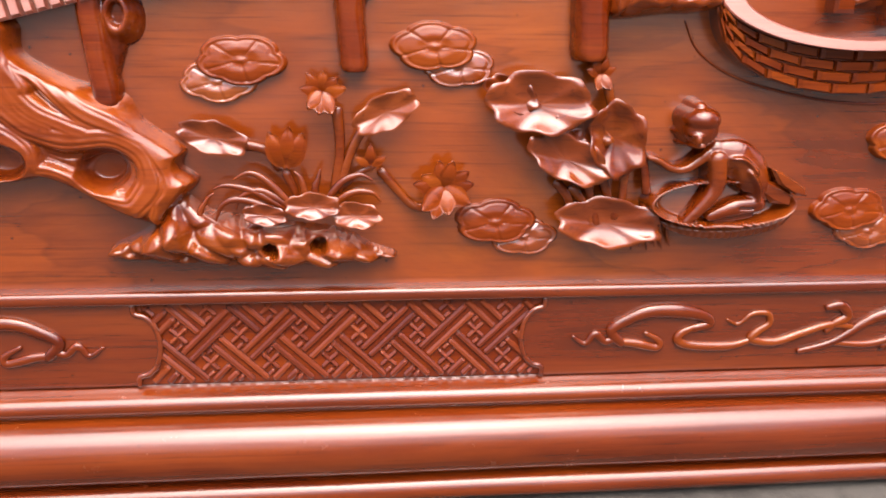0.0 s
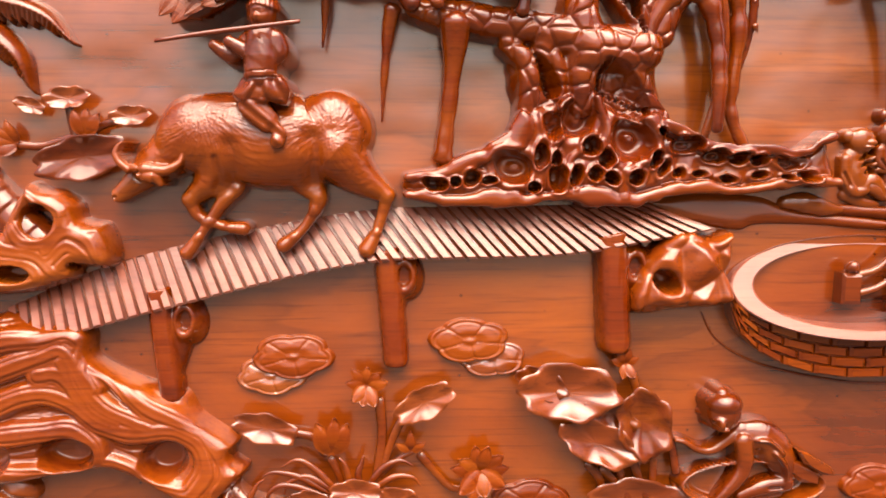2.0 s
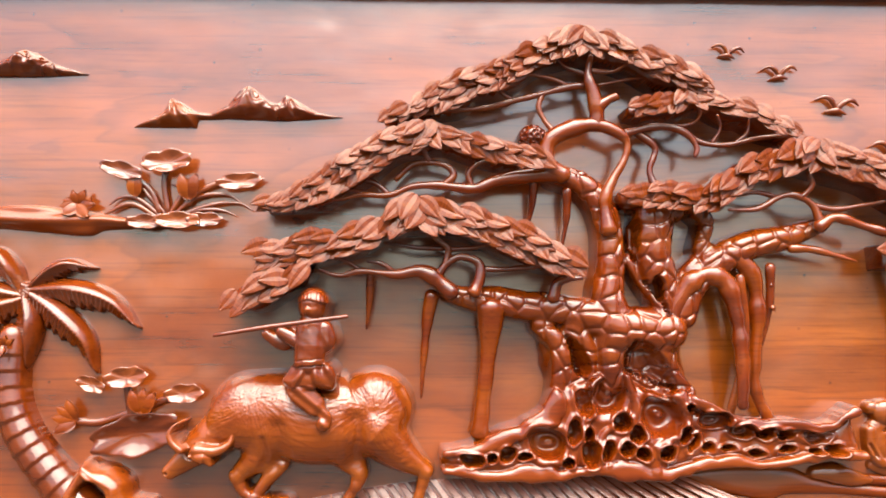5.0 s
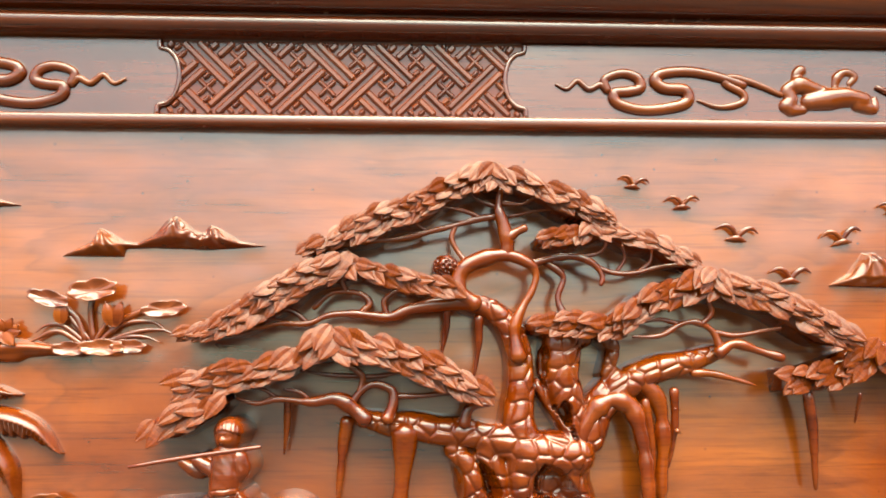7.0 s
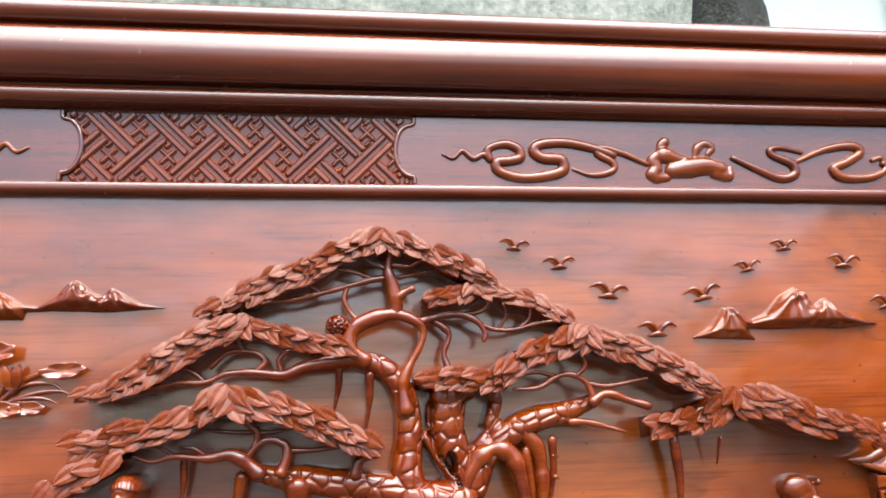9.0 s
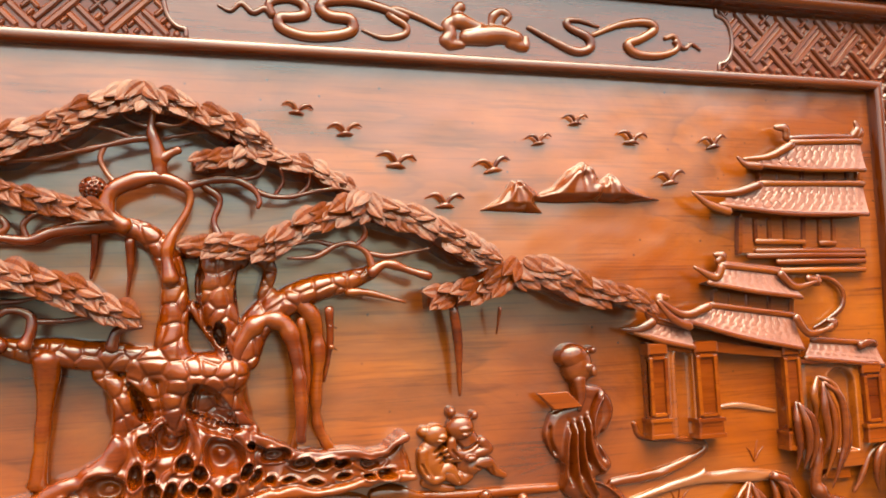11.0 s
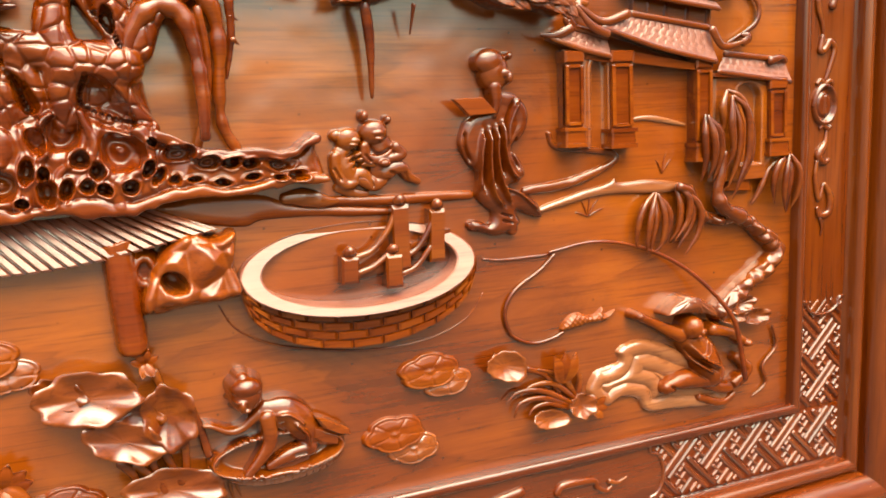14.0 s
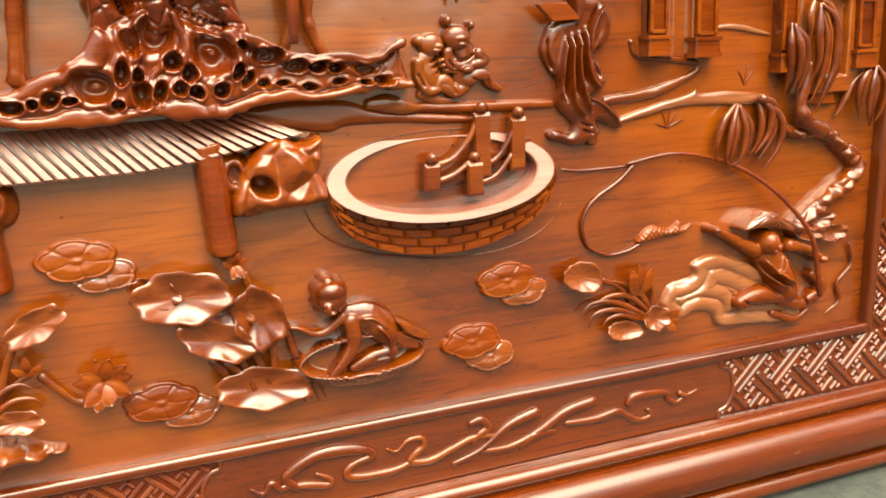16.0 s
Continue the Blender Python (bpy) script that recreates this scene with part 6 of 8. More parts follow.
tagged(tube("carved_ripple", [(x, 0.0005, z) for x, z in [(0.299, 0.440), (0.313, 0.415), (0.346, 0.394), (0.393, 0.380), (0.456, 0.370), (0.523, 0.372), (0.573, 0.390), (0.595, 0.417)]], (0.0008, 0.0014, 0.0014, 0.0006), WOOD_TREE, ring=6), "thin engraved ripple line round the pond", "engraved line")


# ---- scholar and two small figures ----
def sculpt(name, label, outlines, limbs, folds, balls=(), step=0.0009, mat=None, seed=0, soft=0.0008, flat=1.0):
    """A carved figure as one plain surface. outlines: slabs (outline, lift, high, edge); limbs: (points, radii, lift);
    folds: (points, width, height), raised or cut lines; balls: (x, z, rx, rz, lift, high)."""
    X, Z = area([p for o in outlines for p in o[0]] + [p for q in limbs for p in q[0]] + [(b[0] + e * b[2], b[1] + e * b[3]) for b in balls for e in (-1, 1)], 0.014, step)
    H = np.full(X.shape, -0.02)
    for outline, lift, high, edge in outlines:
        s = inside(X, Z, closed_line(outline, 6))
        H = np.maximum(H, np.where(s > 0, lift + high * np.sqrt(1 - (1 - np.clip(s / edge, 0, 1)) ** 2), lift + s * 12))
    for pts, radii, lift in limbs:
        H = blend(H, bough_height(X, Z, pts, radii, lift), soft)
    for x, z, rx, rz, lift, high in balls:
        q = np.hypot((X - x) / rx, (Z - z) / rz)
        H = np.maximum(H, np.where(q < 1, lift + high * np.sqrt(np.maximum(1 - q * q, 0)), lift - (q - 1) * min(rx, rz) * 12))
    for pts, width, height in folds:
        d, a = near_line(X, Z, smooth_line(pts, 8))
        H = np.where(H > 0.004, H + 1.9 * height / flat * np.exp(-(d / width) ** 2) * np.clip(np.sin(np.pi * np.clip(a, 0.02, 0.98)) * 2.5, 0, 1), H)
    H = np.where(H > 0.004, H + 0.0007 * noise2(X * 150, Z * 150, seed), H)
    return tagged(relief(name, X, Z, np.where(H > 0, H * flat, H), mat or WOOD_CARVED), label, "figure carving")


sculpt("standing_figure", "tall robed carved figure of a reader with book",
       [([(0.585, 0.619), (0.606, 0.626), (0.617, 0.640), (0.637, 0.642), (0.651, 0.630), (0.652, 0.612), (0.641, 0.594), (0.634, 0.578), (0.644, 0.566), (0.651, 0.552), (0.642, 0.542), (0.629, 0.537), (0.643, 0.532), (0.665, 0.517), (0.672, 0.499), (0.657, 0.501), (0.638, 0.508), (0.643, 0.494), (0.626, 0.484), (0.609, 0.482), (0.594, 0.487), (0.579, 0.491), (0.579, 0.502), (0.590, 0.502), (0.602, 0.497), (0.607, 0.508), (0.596, 0.518), (0.587, 0.530), (0.589, 0.554), (0.577, 0.571), (0.569, 0.587), (0.573, 0.605)], 0.006, 0.016, 0.010)],
       [([(0.618, 0.636), (0.637, 0.630), (0.646, 0.614), (0.639, 0.596), (0.627, 0.587)], (0.0085, 0.0091, 0.0085, 0.0073, 0.0049), 0.016),
        ([(0.582, 0.608), (0.577, 0.589), (0.584, 0.568)], (0.0073, 0.0079, 0.0049), 0.012),
        ([(0.629, 0.576), (0.639, 0.561), (0.644, 0.551)], (0.0049, 0.0061, 0.0049), 0.014),
        ([(0.612, 0.648), (0.613, 0.631), (0.610, 0.617)], (0.0073, 0.0055, 0.0024), 0.026),
        ([(0.590, 0.496), (0.580, 0.497)], (0.0055, 0.0043), 0.010),
        ([(0.617, 0.507), (0.630, 0.496), (0.632, 0.487)], (0.0073, 0.0079, 0.0061), 0.014),
        ([(0.642, 0.526), (0.659, 0.512), (0.663, 0.504)], (0.0061, 0.0079, 0.0055), 0.006)],
       [([(0.596, 0.601), (0.591, 0.571), (0.591, 0.533)], 0.0022, 0.0050),
        ([(0.604, 0.604), (0.602, 0.565), (0.606, 0.532), (0.621, 0.512)], 0.0022, 0.0055),
        ([(0.613, 0.606), (0.611, 0.576), (0.616, 0.545), (0.629, 0.517)], 0.0022, 0.0055),
        ([(0.621, 0.611), (0.621, 0.582), (0.628, 0.556), (0.643, 0.540)], 0.0022, 0.0050),
        ([(0.600, 0.604), (0.597, 0.571), (0.598, 0.533)], 0.0014, -0.0040),
        ([(0.609, 0.605), (0.606, 0.571), (0.611, 0.538)], 0.0014, -0.0045),
        ([(0.617, 0.608), (0.616, 0.579), (0.622, 0.550)], 0.0014, -0.0045),
        ([(0.641, 0.633), (0.629, 0.609), (0.626, 0.584)], 0.0020, 0.0032),
        ([(0.635, 0.635), (0.625, 0.613), (0.622, 0.594)], 0.0014, -0.0035),
        ([(0.619, 0.538), (0.640, 0.529), (0.665, 0.506)], 0.0018, 0.0035),
        ([(0.575, 0.602), (0.575, 0.584), (0.582, 0.567)], 0.0016, -0.0030),
        ([(0.615, 0.508), (0.630, 0.503)], 0.0012, -0.0020),
        ([(0.617, 0.500), (0.632, 0.495)], 0.0012, -0.0020),
        ([(0.640, 0.594), (0.634, 0.575), (0.641, 0.555)], 0.0016, -0.0030)],
       [(0.613, 0.666, 0.0177, 0.0232, 0.014, 0.020), (0.607, 0.676, 0.0183, 0.0146, 0.018, 0.018), (0.624, 0.663, 0.0073, 0.0049, 0.030, 0.006), (0.628, 0.658, 0.0037, 0.0055, 0.034, 0.004), (0.630, 0.682, 0.0043, 0.0043, 0.024, 0.008)], seed=3, flat=0.55)
prism("open_book", [(0.558, 0.637), (0.594, 0.638), (0.612, 0.620), (0.577, 0.618)], 0.012, 0.019, WOOD_LEAF, None, 0.0012)
tagged(bpy.data.objects["open_book"], "flat carved open book", "book carving")
sculpt("seated_figure", "small seated carved figure of a child in a wrapped robe",
       [],
       [([(0.435, 0.584), (0.438, 0.571), (0.445, 0.558)], (0.0110, 0.0128, 0.0104), 0.008),
        ([(0.427, 0.582), (0.428, 0.565), (0.436, 0.553), (0.447, 0.554)], (0.0055, 0.0055, 0.0049, 0.0037), 0.016),
        ([(0.452, 0.583), (0.458, 0.575), (0.468, 0.572)], (0.0049, 0.0043, 0.0030), 0.016),
        ([(0.443, 0.554), (0.455, 0.563), (0.465, 0.552)], (0.0067, 0.0073, 0.0055), 0.012),
        ([(0.430, 0.550), (0.447, 0.543), (0.460, 0.541)], (0.0055, 0.0055, 0.0037), 0.006)],
       [([(0.438, 0.582), (0.456, 0.589)], 0.0011, -0.0030),
        ([(0.441, 0.576), (0.459, 0.584)], 0.0011, -0.0030),
        ([(0.445, 0.570), (0.460, 0.578)], 0.0011, -0.0030),
        ([(0.424, 0.572), (0.432, 0.557)], 0.0012, -0.0020),
        ([(0.451, 0.560), (0.457, 0.548)], 0.0012, -0.0020)],
       [(0.442, 0.600, 0.0134, 0.0122, 0.012, 0.014), (0.448, 0.598, 0.0055, 0.0030, 0.024, 0.004), (0.430, 0.604, 0.0073, 0.0067, 0.010, 0.010), (0.446, 0.594, 0.0049, 0.0018, 0.024, 0.004)], seed=5, flat=0.6)
sculpt("seated_figure", "plump seated carved figure with two hair knots",
       [],
       [([(0.477, 0.591), (0.480, 0.577), (0.479, 0.566)], (0.0146, 0.0159, 0.0146), 0.006),
        ([(0.459, 0.591), (0.461, 0.579), (0.479, 0.576)], (0.0055, 0.0055, 0.0037), 0.018),
        ([(0.494, 0.589), (0.500, 0.581), (0.483, 0.576)], (0.0055, 0.0055, 0.0037), 0.018),
        ([(0.455, 0.557), (0.469, 0.551), (0.478, 0.554)], (0.0067, 0.0079, 0.0055), 0.012),
        ([(0.481, 0.563), (0.499, 0.567), (0.508, 0.557), (0.518, 0.551)], (0.0079, 0.0073, 0.0055, 0.0037), 0.014)],
       [([(0.464, 0.592), (0.474, 0.583), (0.489, 0.589)], 0.0012, -0.0030),
        ([(0.485, 0.564), (0.500, 0.557)], 0.0012, -0.0020),
        ([(0.461, 0.560), (0.467, 0.548)], 0.0012, -0.0020),
        ([(0.503, 0.563), (0.506, 0.552)], 0.0011, -0.0020),
        ([(0.458, 0.584), (0.466, 0.574)], 0.0011, -0.0020)],
       [(0.470, 0.606, 0.0152, 0.0134, 0.014, 0.016), (0.460, 0.623, 0.0049, 0.0061, 0.014, 0.010), (0.486, 0.618, 0.0043, 0.0049, 0.014, 0.009), (0.472, 0.605, 0.0073, 0.0030, 0.028, 0.004), (0.473, 0.599, 0.0043, 0.0018, 0.028, 0.003), (0.479, 0.573, 0.0061, 0.0037, 0.026, 0.005)], seed=6, flat=0.6)

# ---- path and ledges ----
def ledge(name, pts, radii, label, lift=0.0, mat=None):
    X, Z = area(pts, max(radii) + 0.004, 0.0014)
    H = limb(X, Z, pts, radii, 0.7, lift)
    H += np.where(H > 0, 0.0012 * noise2(X * 60, Z * 200, 3), 0)
    return tagged(relief(name, X, Z, H, mat or WOOD_CARVED), label, "ledge carving", "carved ledges")


ledge("ledge_carving", [(0.374, 0.543), (0.390, 0.543), (0.411, 0.538), (0.426, 0.536)], (0.006, 0.010, 0.009, 0.004), "low carved stone ledge", 0.004)
ledge("ledge_carving", [(0.414, 0.537), (0.476, 0.533), (0.529, 0.532), (0.582, 0.531)], (0.005, 0.006, 0.006, 0.005), "thin straight carved ledge along the path", 0.002, WOOD_LEAF)
ledge("ledge_carving", [(0.652, 0.530), (0.702, 0.534), (0.741, 0.543), (0.775, 0.557), (0.772, 0.567), (0.736, 0.573), (0.694, 0.579), (0.685, 0.594)], (0.005, 0.006, 0.006, 0.005, 0.004, 0.004, 0.004, 0.003), "winding carved path edge below the gate", 0.002)
path_outline = [(0.675, 0.511), (0.726, 0.524), (0.771, 0.534), (0.789, 0.552), (0.779, 0.532), (0.833, 0.531), (0.897, 0.519), (0.848, 0.513), (0.765, 0.517), (0.701, 0.508), (0.670, 0.503)]
X, Z = area(path_outline, 0.008, 0.0014)
tagged(relief("path_carving", X, Z, pad(X, Z, path_outline, 0.0045, 0.006) + 0.10 * (np.mean([p[1] for p in path_outline]) - Z), WOOD_PALE), "pale smooth carved path", "path carving")
shore = [(0.244, 0.544), (0.292, 0.553), (0.347, 0.550), (0.380, 0.538), (0.427, 0.532), (0.483, 0.525), (0.502, 0.517), (0.451, 0.518), (0.402, 0.522), (0.350, 0.523), (0.327, 0.518), (0.274, 0.528)]
X, Z = area(shore, 0.008, 0.0016)
tagged(relief("shore_carving", X, Z, pad(X, Z, shore, 0.005, 0.010) + 0.12 * (np.mean([p[1] for p in shore]) - Z), WOOD_LEAF), "pale smooth carved shore behind the pond", "shore carving")
hill = [(0.596, 0.456), (0.625, 0.452), (0.689, 0.452), (0.748, 0.460), (0.814, 0.476), (0.865, 0.500), (0.891, 0.516)]
tagged(tube("engraved_hill", [(x, 0.0005, z) for x, z in hill[:3]], (0.0012, 0.0022, 0.0014), WOOD_TREE, ring=6), "engraved shadow line of the shore", "engraved line")
for base, tips in (([(0.738, 0.493)], ((-0.012, 0.022), (0.004, 0.028), (0.016, 0.020), (-0.018, 0.006), (0.022, 0.008))), ([(0.847, 0.538)], ((-0.010, 0.016), (0.006, 0.024), (0.014, 0.016)))):
    grass = thing("engraved_grass", *base[0], "thin engraved grass tuft", "grass carving", "grass tufts")
    for dx, dz in tips:
        tube("blade", [(base[0][0], 0.0006, base[0][1]), (base[0][0] + dx * 0.6, 0.0010, base[0][1] + dz * 0.75), (base[0][0] + dx, 0.0004, base[0][1] + dz)], (0.0011, 0.0013, 0.0004), WOOD_LEAF, grass, ring=6, n=4)

# ---- pagoda and gate ----
pagoda = thing("pagoda_gate", 0.85, 0.57, "carved pagoda and gateway with tiled roofs and columns", "building carving", flat=0.6)
tv, tf = [], []
for k in range(5):
    a = math.pi * k / 4
    for y in (0.0, -1.0):
        tv.append((math.cos(a) * 0.5, -math.sin(a) * 0.32 - (0.42 if y else 0), y - (0.22 * math.sin(a) if y else 0)))
for k in range(4):
    tf.append((2 * k, 2 * k + 1, 2 * k + 3, 2 * k + 2))
tf.append((1, 3, 5, 7, 9)[::-1])
TILE = bpy.data.meshes.new("roof_tile")
TILE.from_pydata(tv, [], [q[::-1] for q in tf])
# highlight of the up-facing tiles is put into their pale colour
TILE.materials.append(WOOD_SHEEN)


def roof(top, bottom, rows, cols, h0, h1, tips=(), curl=0.0):
    """A tiled roof between its ridge and eave lines; tips are eave ends that sweep up."""
    (ax, az), (bx, bz) = top
    (dx, dz), (ex, ez) = bottom
    n, v, f = 12, [], []
    cols = round(cols * 0.66)
    for k in range(n + 1):
        t = k / n
        for s in range(5):
            u = s / 4
            x, z = (ax + (bx - ax) * t) * (1 - u) + (dx + (ex - dx) * t) * u, (az + (bz - az) * t) * (1 - u) + (dz + (ez - dz) * t) * u
            v.append((x, -(h0 + (h1 - h0) * u ** 1.4), z + curl * (1 - t) ** 3 * u))
        x, z = v[-1][0], v[-1][2]
        v.append((x, 0.0, z - 0.002))
    for k in range(n):
        for s in range(5):
            f.append((k * 6 + s, k * 6 + s + 1, (k + 1) * 6 + s + 1, (k + 1) * 6 + s))
    # same pale highlight colour under the tiles
    body = mesh_object("roof", v, f, WOOD_SHEEN, pagoda, smooth=False)
    for r in range(rows):
        for c in range(cols):
            t, u = (c + 0.5 + 0.25 * (r % 2)) / (cols + 0.5), r / rows
            x, z = (ax + (bx - ax) * t) * (1 - u) + (dx + (ex - dx) * t) * u, (az + (bz - az) * t) * (1 - u) + (dz + (ez - dz) * t) * u
            w = ((bx - ax) * (1 - u) + (ex - dx) * u) / cols
            hgt = ((az + bz) - (dz + ez)) / 2 / rows
            shear = math.atan2(((dx + (ex - dx) * t) - (ax + (bx - ax) * t)), hgt * rows)
            m = Matrix.Translation((x, -(h0 + (h1 - h0) * u ** 1.4), z + curl * (1 - t) ** 3 * u)) @ Matrix.Rotation(-shear, 4, "Y") @ Matrix.Diagonal((w * 1.0, 0.0060, hgt * 1.2, 1))
            place("roof_tile", TILE, m, body)
    tube("ridge", [(ax, h0 + 0.002, az + 0.002), ((ax + bx) / 2, h0 + 0.003, (az + bz) / 2 + 0.002), (bx, h0 + 0.002, bz + 0.002)], (0.0045, 0.004, 0.0045), WOOD_CARVED, pagoda, ring=8)
    tube("eave", [(dx, h1 - 0.002, dz + curl - 0.002), (dx + (ex - dx) * 0.2, h1, dz + (ez - dz) * 0.2 + curl * 0.5 - 0.002), ((dx + ex) / 2, h1 - 0.001, (dz + ez) / 2 - 0.002), (ex, h1 - 0.002, ez - 0.002)], (0.003, 0.0032, 0.003), WOOD_CARVED, pagoda, ring=8)
    for tip in tips:
        tube("roof_horn", [(x, h1 - 0.002, z) for x, z in tip], (0.006, 0.005, 0.002), WOOD_CARVED, pagoda, ring=8)


def wall_px(quad, h, name="wall", mat=None):
    return prism(name, quad, -0.002, h, mat or WOOD_BOARD, pagoda, 0.0015)


def column(pts, r, h):
    (x0, z0), (x1, z1) = pts
    prism("column", [(x0 - r, z0), (x0 + r, z0), (x1 + r, z1), (x1 - r, z1)], -0.002, h, WOOD_CARVED, pagoda, 0.0022)


wall_px([(0.880, 0.897), (1.035, 0.900), (1.034, 0.876), (0.880, 0.876)], 0.010)
wall_px([(0.847, 0.842), (1.031, 0.843), (1.028, 0.788), (0.842, 0.791)], 0.009)
wall_px([(0.804, 0.750), (0.918, 0.735), (0.915, 0.710), (0.801, 0.722)], 0.010)
for pts in ([(0.880, 0.893), (0.878, 0.878)], [(0.905, 0.893), (0.904, 0.878)], [(0.942, 0.894), (0.941, 0.879)], [(0.979, 0.895), (0.978, 0.879)], [(1.013, 0.896), (1.012, 0.880)], [(1.029, 0.896), (1.027, 0.880)]):
    column(pts, 0.0028, 0.015)
for pts in ([(0.845, 0.837), (0.841, 0.790)], [(0.866, 0.835), (0.865, 0.805)], [(0.887, 0.835), (0.886, 0.805)], [(0.911, 0.835), (0.910, 0.804)], [(0.939, 0.837), (0.936, 0.793)], [(0.964, 0.834), (0.962, 0.803)], [(0.986, 0.837), (0.983, 0.799)]):
    column(pts, 0.0030, 0.014)
for pts in ([(0.802, 0.746), (0.800, 0.726)], [(0.823, 0.743), (0.822, 0.725)], [(0.848, 0.741), (0.846, 0.722)], [(0.879, 0.738), (0.878, 0.718)], [(0.911, 0.735), (0.909, 0.712)]):
    column(pts, 0.0026, 0.014)
for pts in ([(0.865, 0.805), (0.937, 0.804)], [(0.962, 0.802), (0.985, 0.802)], [(0.864, 0.793), (1.030, 0.792)], [(0.852, 0.787), (1.031, 0.787)], [(0.895, 0.779), (1.030, 0.779)], [(0.898, 0.768), (1.029, 0.768)]):
    (x0, z0), (x1, z1) = pts
    tube("balcony_rail", [(x0, 0.013, z0), (x1, 0.013, z1)], (0.0040, 0.0040), WOOD_LEAF, pagoda, ring=8, n=2)
roof([(0.923, 0.928), (1.033, 0.933)], [(0.863, 0.895), (1.031, 0.898)], 5, 17, 0.021, 0.035, ([(0.919, 0.926), (0.884, 0.910), (0.846, 0.906)], [(0.870, 0.897), (0.849, 0.899), (0.837, 0.908)]), 0.006)
roof([(0.870, 0.875), (1.032, 0.877)], [(0.806, 0.839), (1.029, 0.840)], 5, 22, 0.021, 0.038, ([(0.866, 0.874), (0.825, 0.863), (0.774, 0.863)], [(0.819, 0.840), (0.791, 0.849), (0.769, 0.864)]), 0.012)
roof([(0.808, 0.774), (0.892, 0.764)], [(0.784, 0.753), (0.918, 0.736)], 4, 15, 0.021, 0.035, ([(0.805, 0.774), (0.795, 0.761), (0.766, 0.774)], [(0.888, 0.764), (0.909, 0.747), (0.941, 0.753)]), 0.004)
roof([(0.785, 0.727), (0.908, 0.710)], [(0.746, 0.706), (0.912, 0.673)], 5, 20, 0.022, 0.040, ([(0.782, 0.727), (0.747, 0.718), (0.714, 0.736)], [(0.754, 0.704), (0.731, 0.714), (0.712, 0.735)], [(0.904, 0.710), (0.923, 0.689), (0.958, 0.696)]), 0.008)
roof([(0.713, 0.711), (0.761, 0.700)], [(0.682, 0.698), (0.761, 0.681)], 3, 10, 0.018, 0.032, ([(0.708, 0.711), (0.688, 0.703), (0.668, 0.704)],), 0.004)
roof([(0.934, 0.679), (1.034, 0.670)], [(0.918, 0.661), (1.038, 0.646)], 3, 13, 0.018, 0.032, ([(1.002, 0.671), (1.022, 0.675), (1.029, 0.670)],))
for pts in ([(0.917, 0.935), (0.977, 0.939), (1.034, 0.940)], [(0.804, 0.779), (0.846, 0.774), (0.893, 0.769)]):
    tube("ridge_crest", [(x, 0.021, z) for x, z in pts], (0.0040, 0.0042, 0.0040), WOOD_CARVED, pagoda, ring=8)
for pts in ([(0.917, 0.935), (0.916, 0.948), (0.901, 0.949)], [(1.020, 0.940), (1.030, 0.951), (1.027, 0.961)], [(1.029, 0.940), (1.035, 0.948), (1.033, 0.954)], [(0.804, 0.780), (0.812, 0.787), (0.800, 0.789)], [(0.715, 0.713), (0.706, 0.721), (0.708, 0.712)], [(0.726, 0.727), (0.721, 0.738), (0.733, 0.739)], [(0.934, 0.758), (0.950, 0.753), (0.949, 0.761)], [(0.962, 0.693), (0.970, 0.701), (0.960, 0.704)]):
    tube("roof_finial", [(x, 0.021, z) for x, z in pts], (0.005, 0.0065, 0.003), WOOD_CARVED, pagoda, ring=8)
tube("scroll", [(x, 0.010, z) for x, z in [(0.944, 0.760), (0.973, 0.757), (0.992, 0.742), (0.990, 0.721), (0.968, 0.706), (0.944, 0.695)]], (0.0025, 0.0035, 0.0035, 0.002), WOOD_CARVED, pagoda, ring=8)
# gate bays
prism("beam", [(0.792, 0.685), (0.887, 0.670), (0.888, 0.661), (0.792, 0.672)], -0.002, 0.027, WOOD_CARVED, pagoda, 0.002)
prism("beam", [(0.699, 0.688), (0.769, 0.679), (0.768, 0.671), (0.699, 0.681)], -0.002, 0.025, WOOD_CARVED, pagoda, 0.002)
prism("beam", [(0.910, 0.658), (1.032, 0.650), (1.033, 0.646), (0.910, 0.653)], -0.002, 0.031, WOOD_CARVED, pagoda, 0.002)
prism("doorstep", [(0.936, 0.509), (0.962, 0.528), (0.981, 0.528), (0.986, 0.506)], -0.002, 0.013, WOOD_LEAF, pagoda, 0.002)
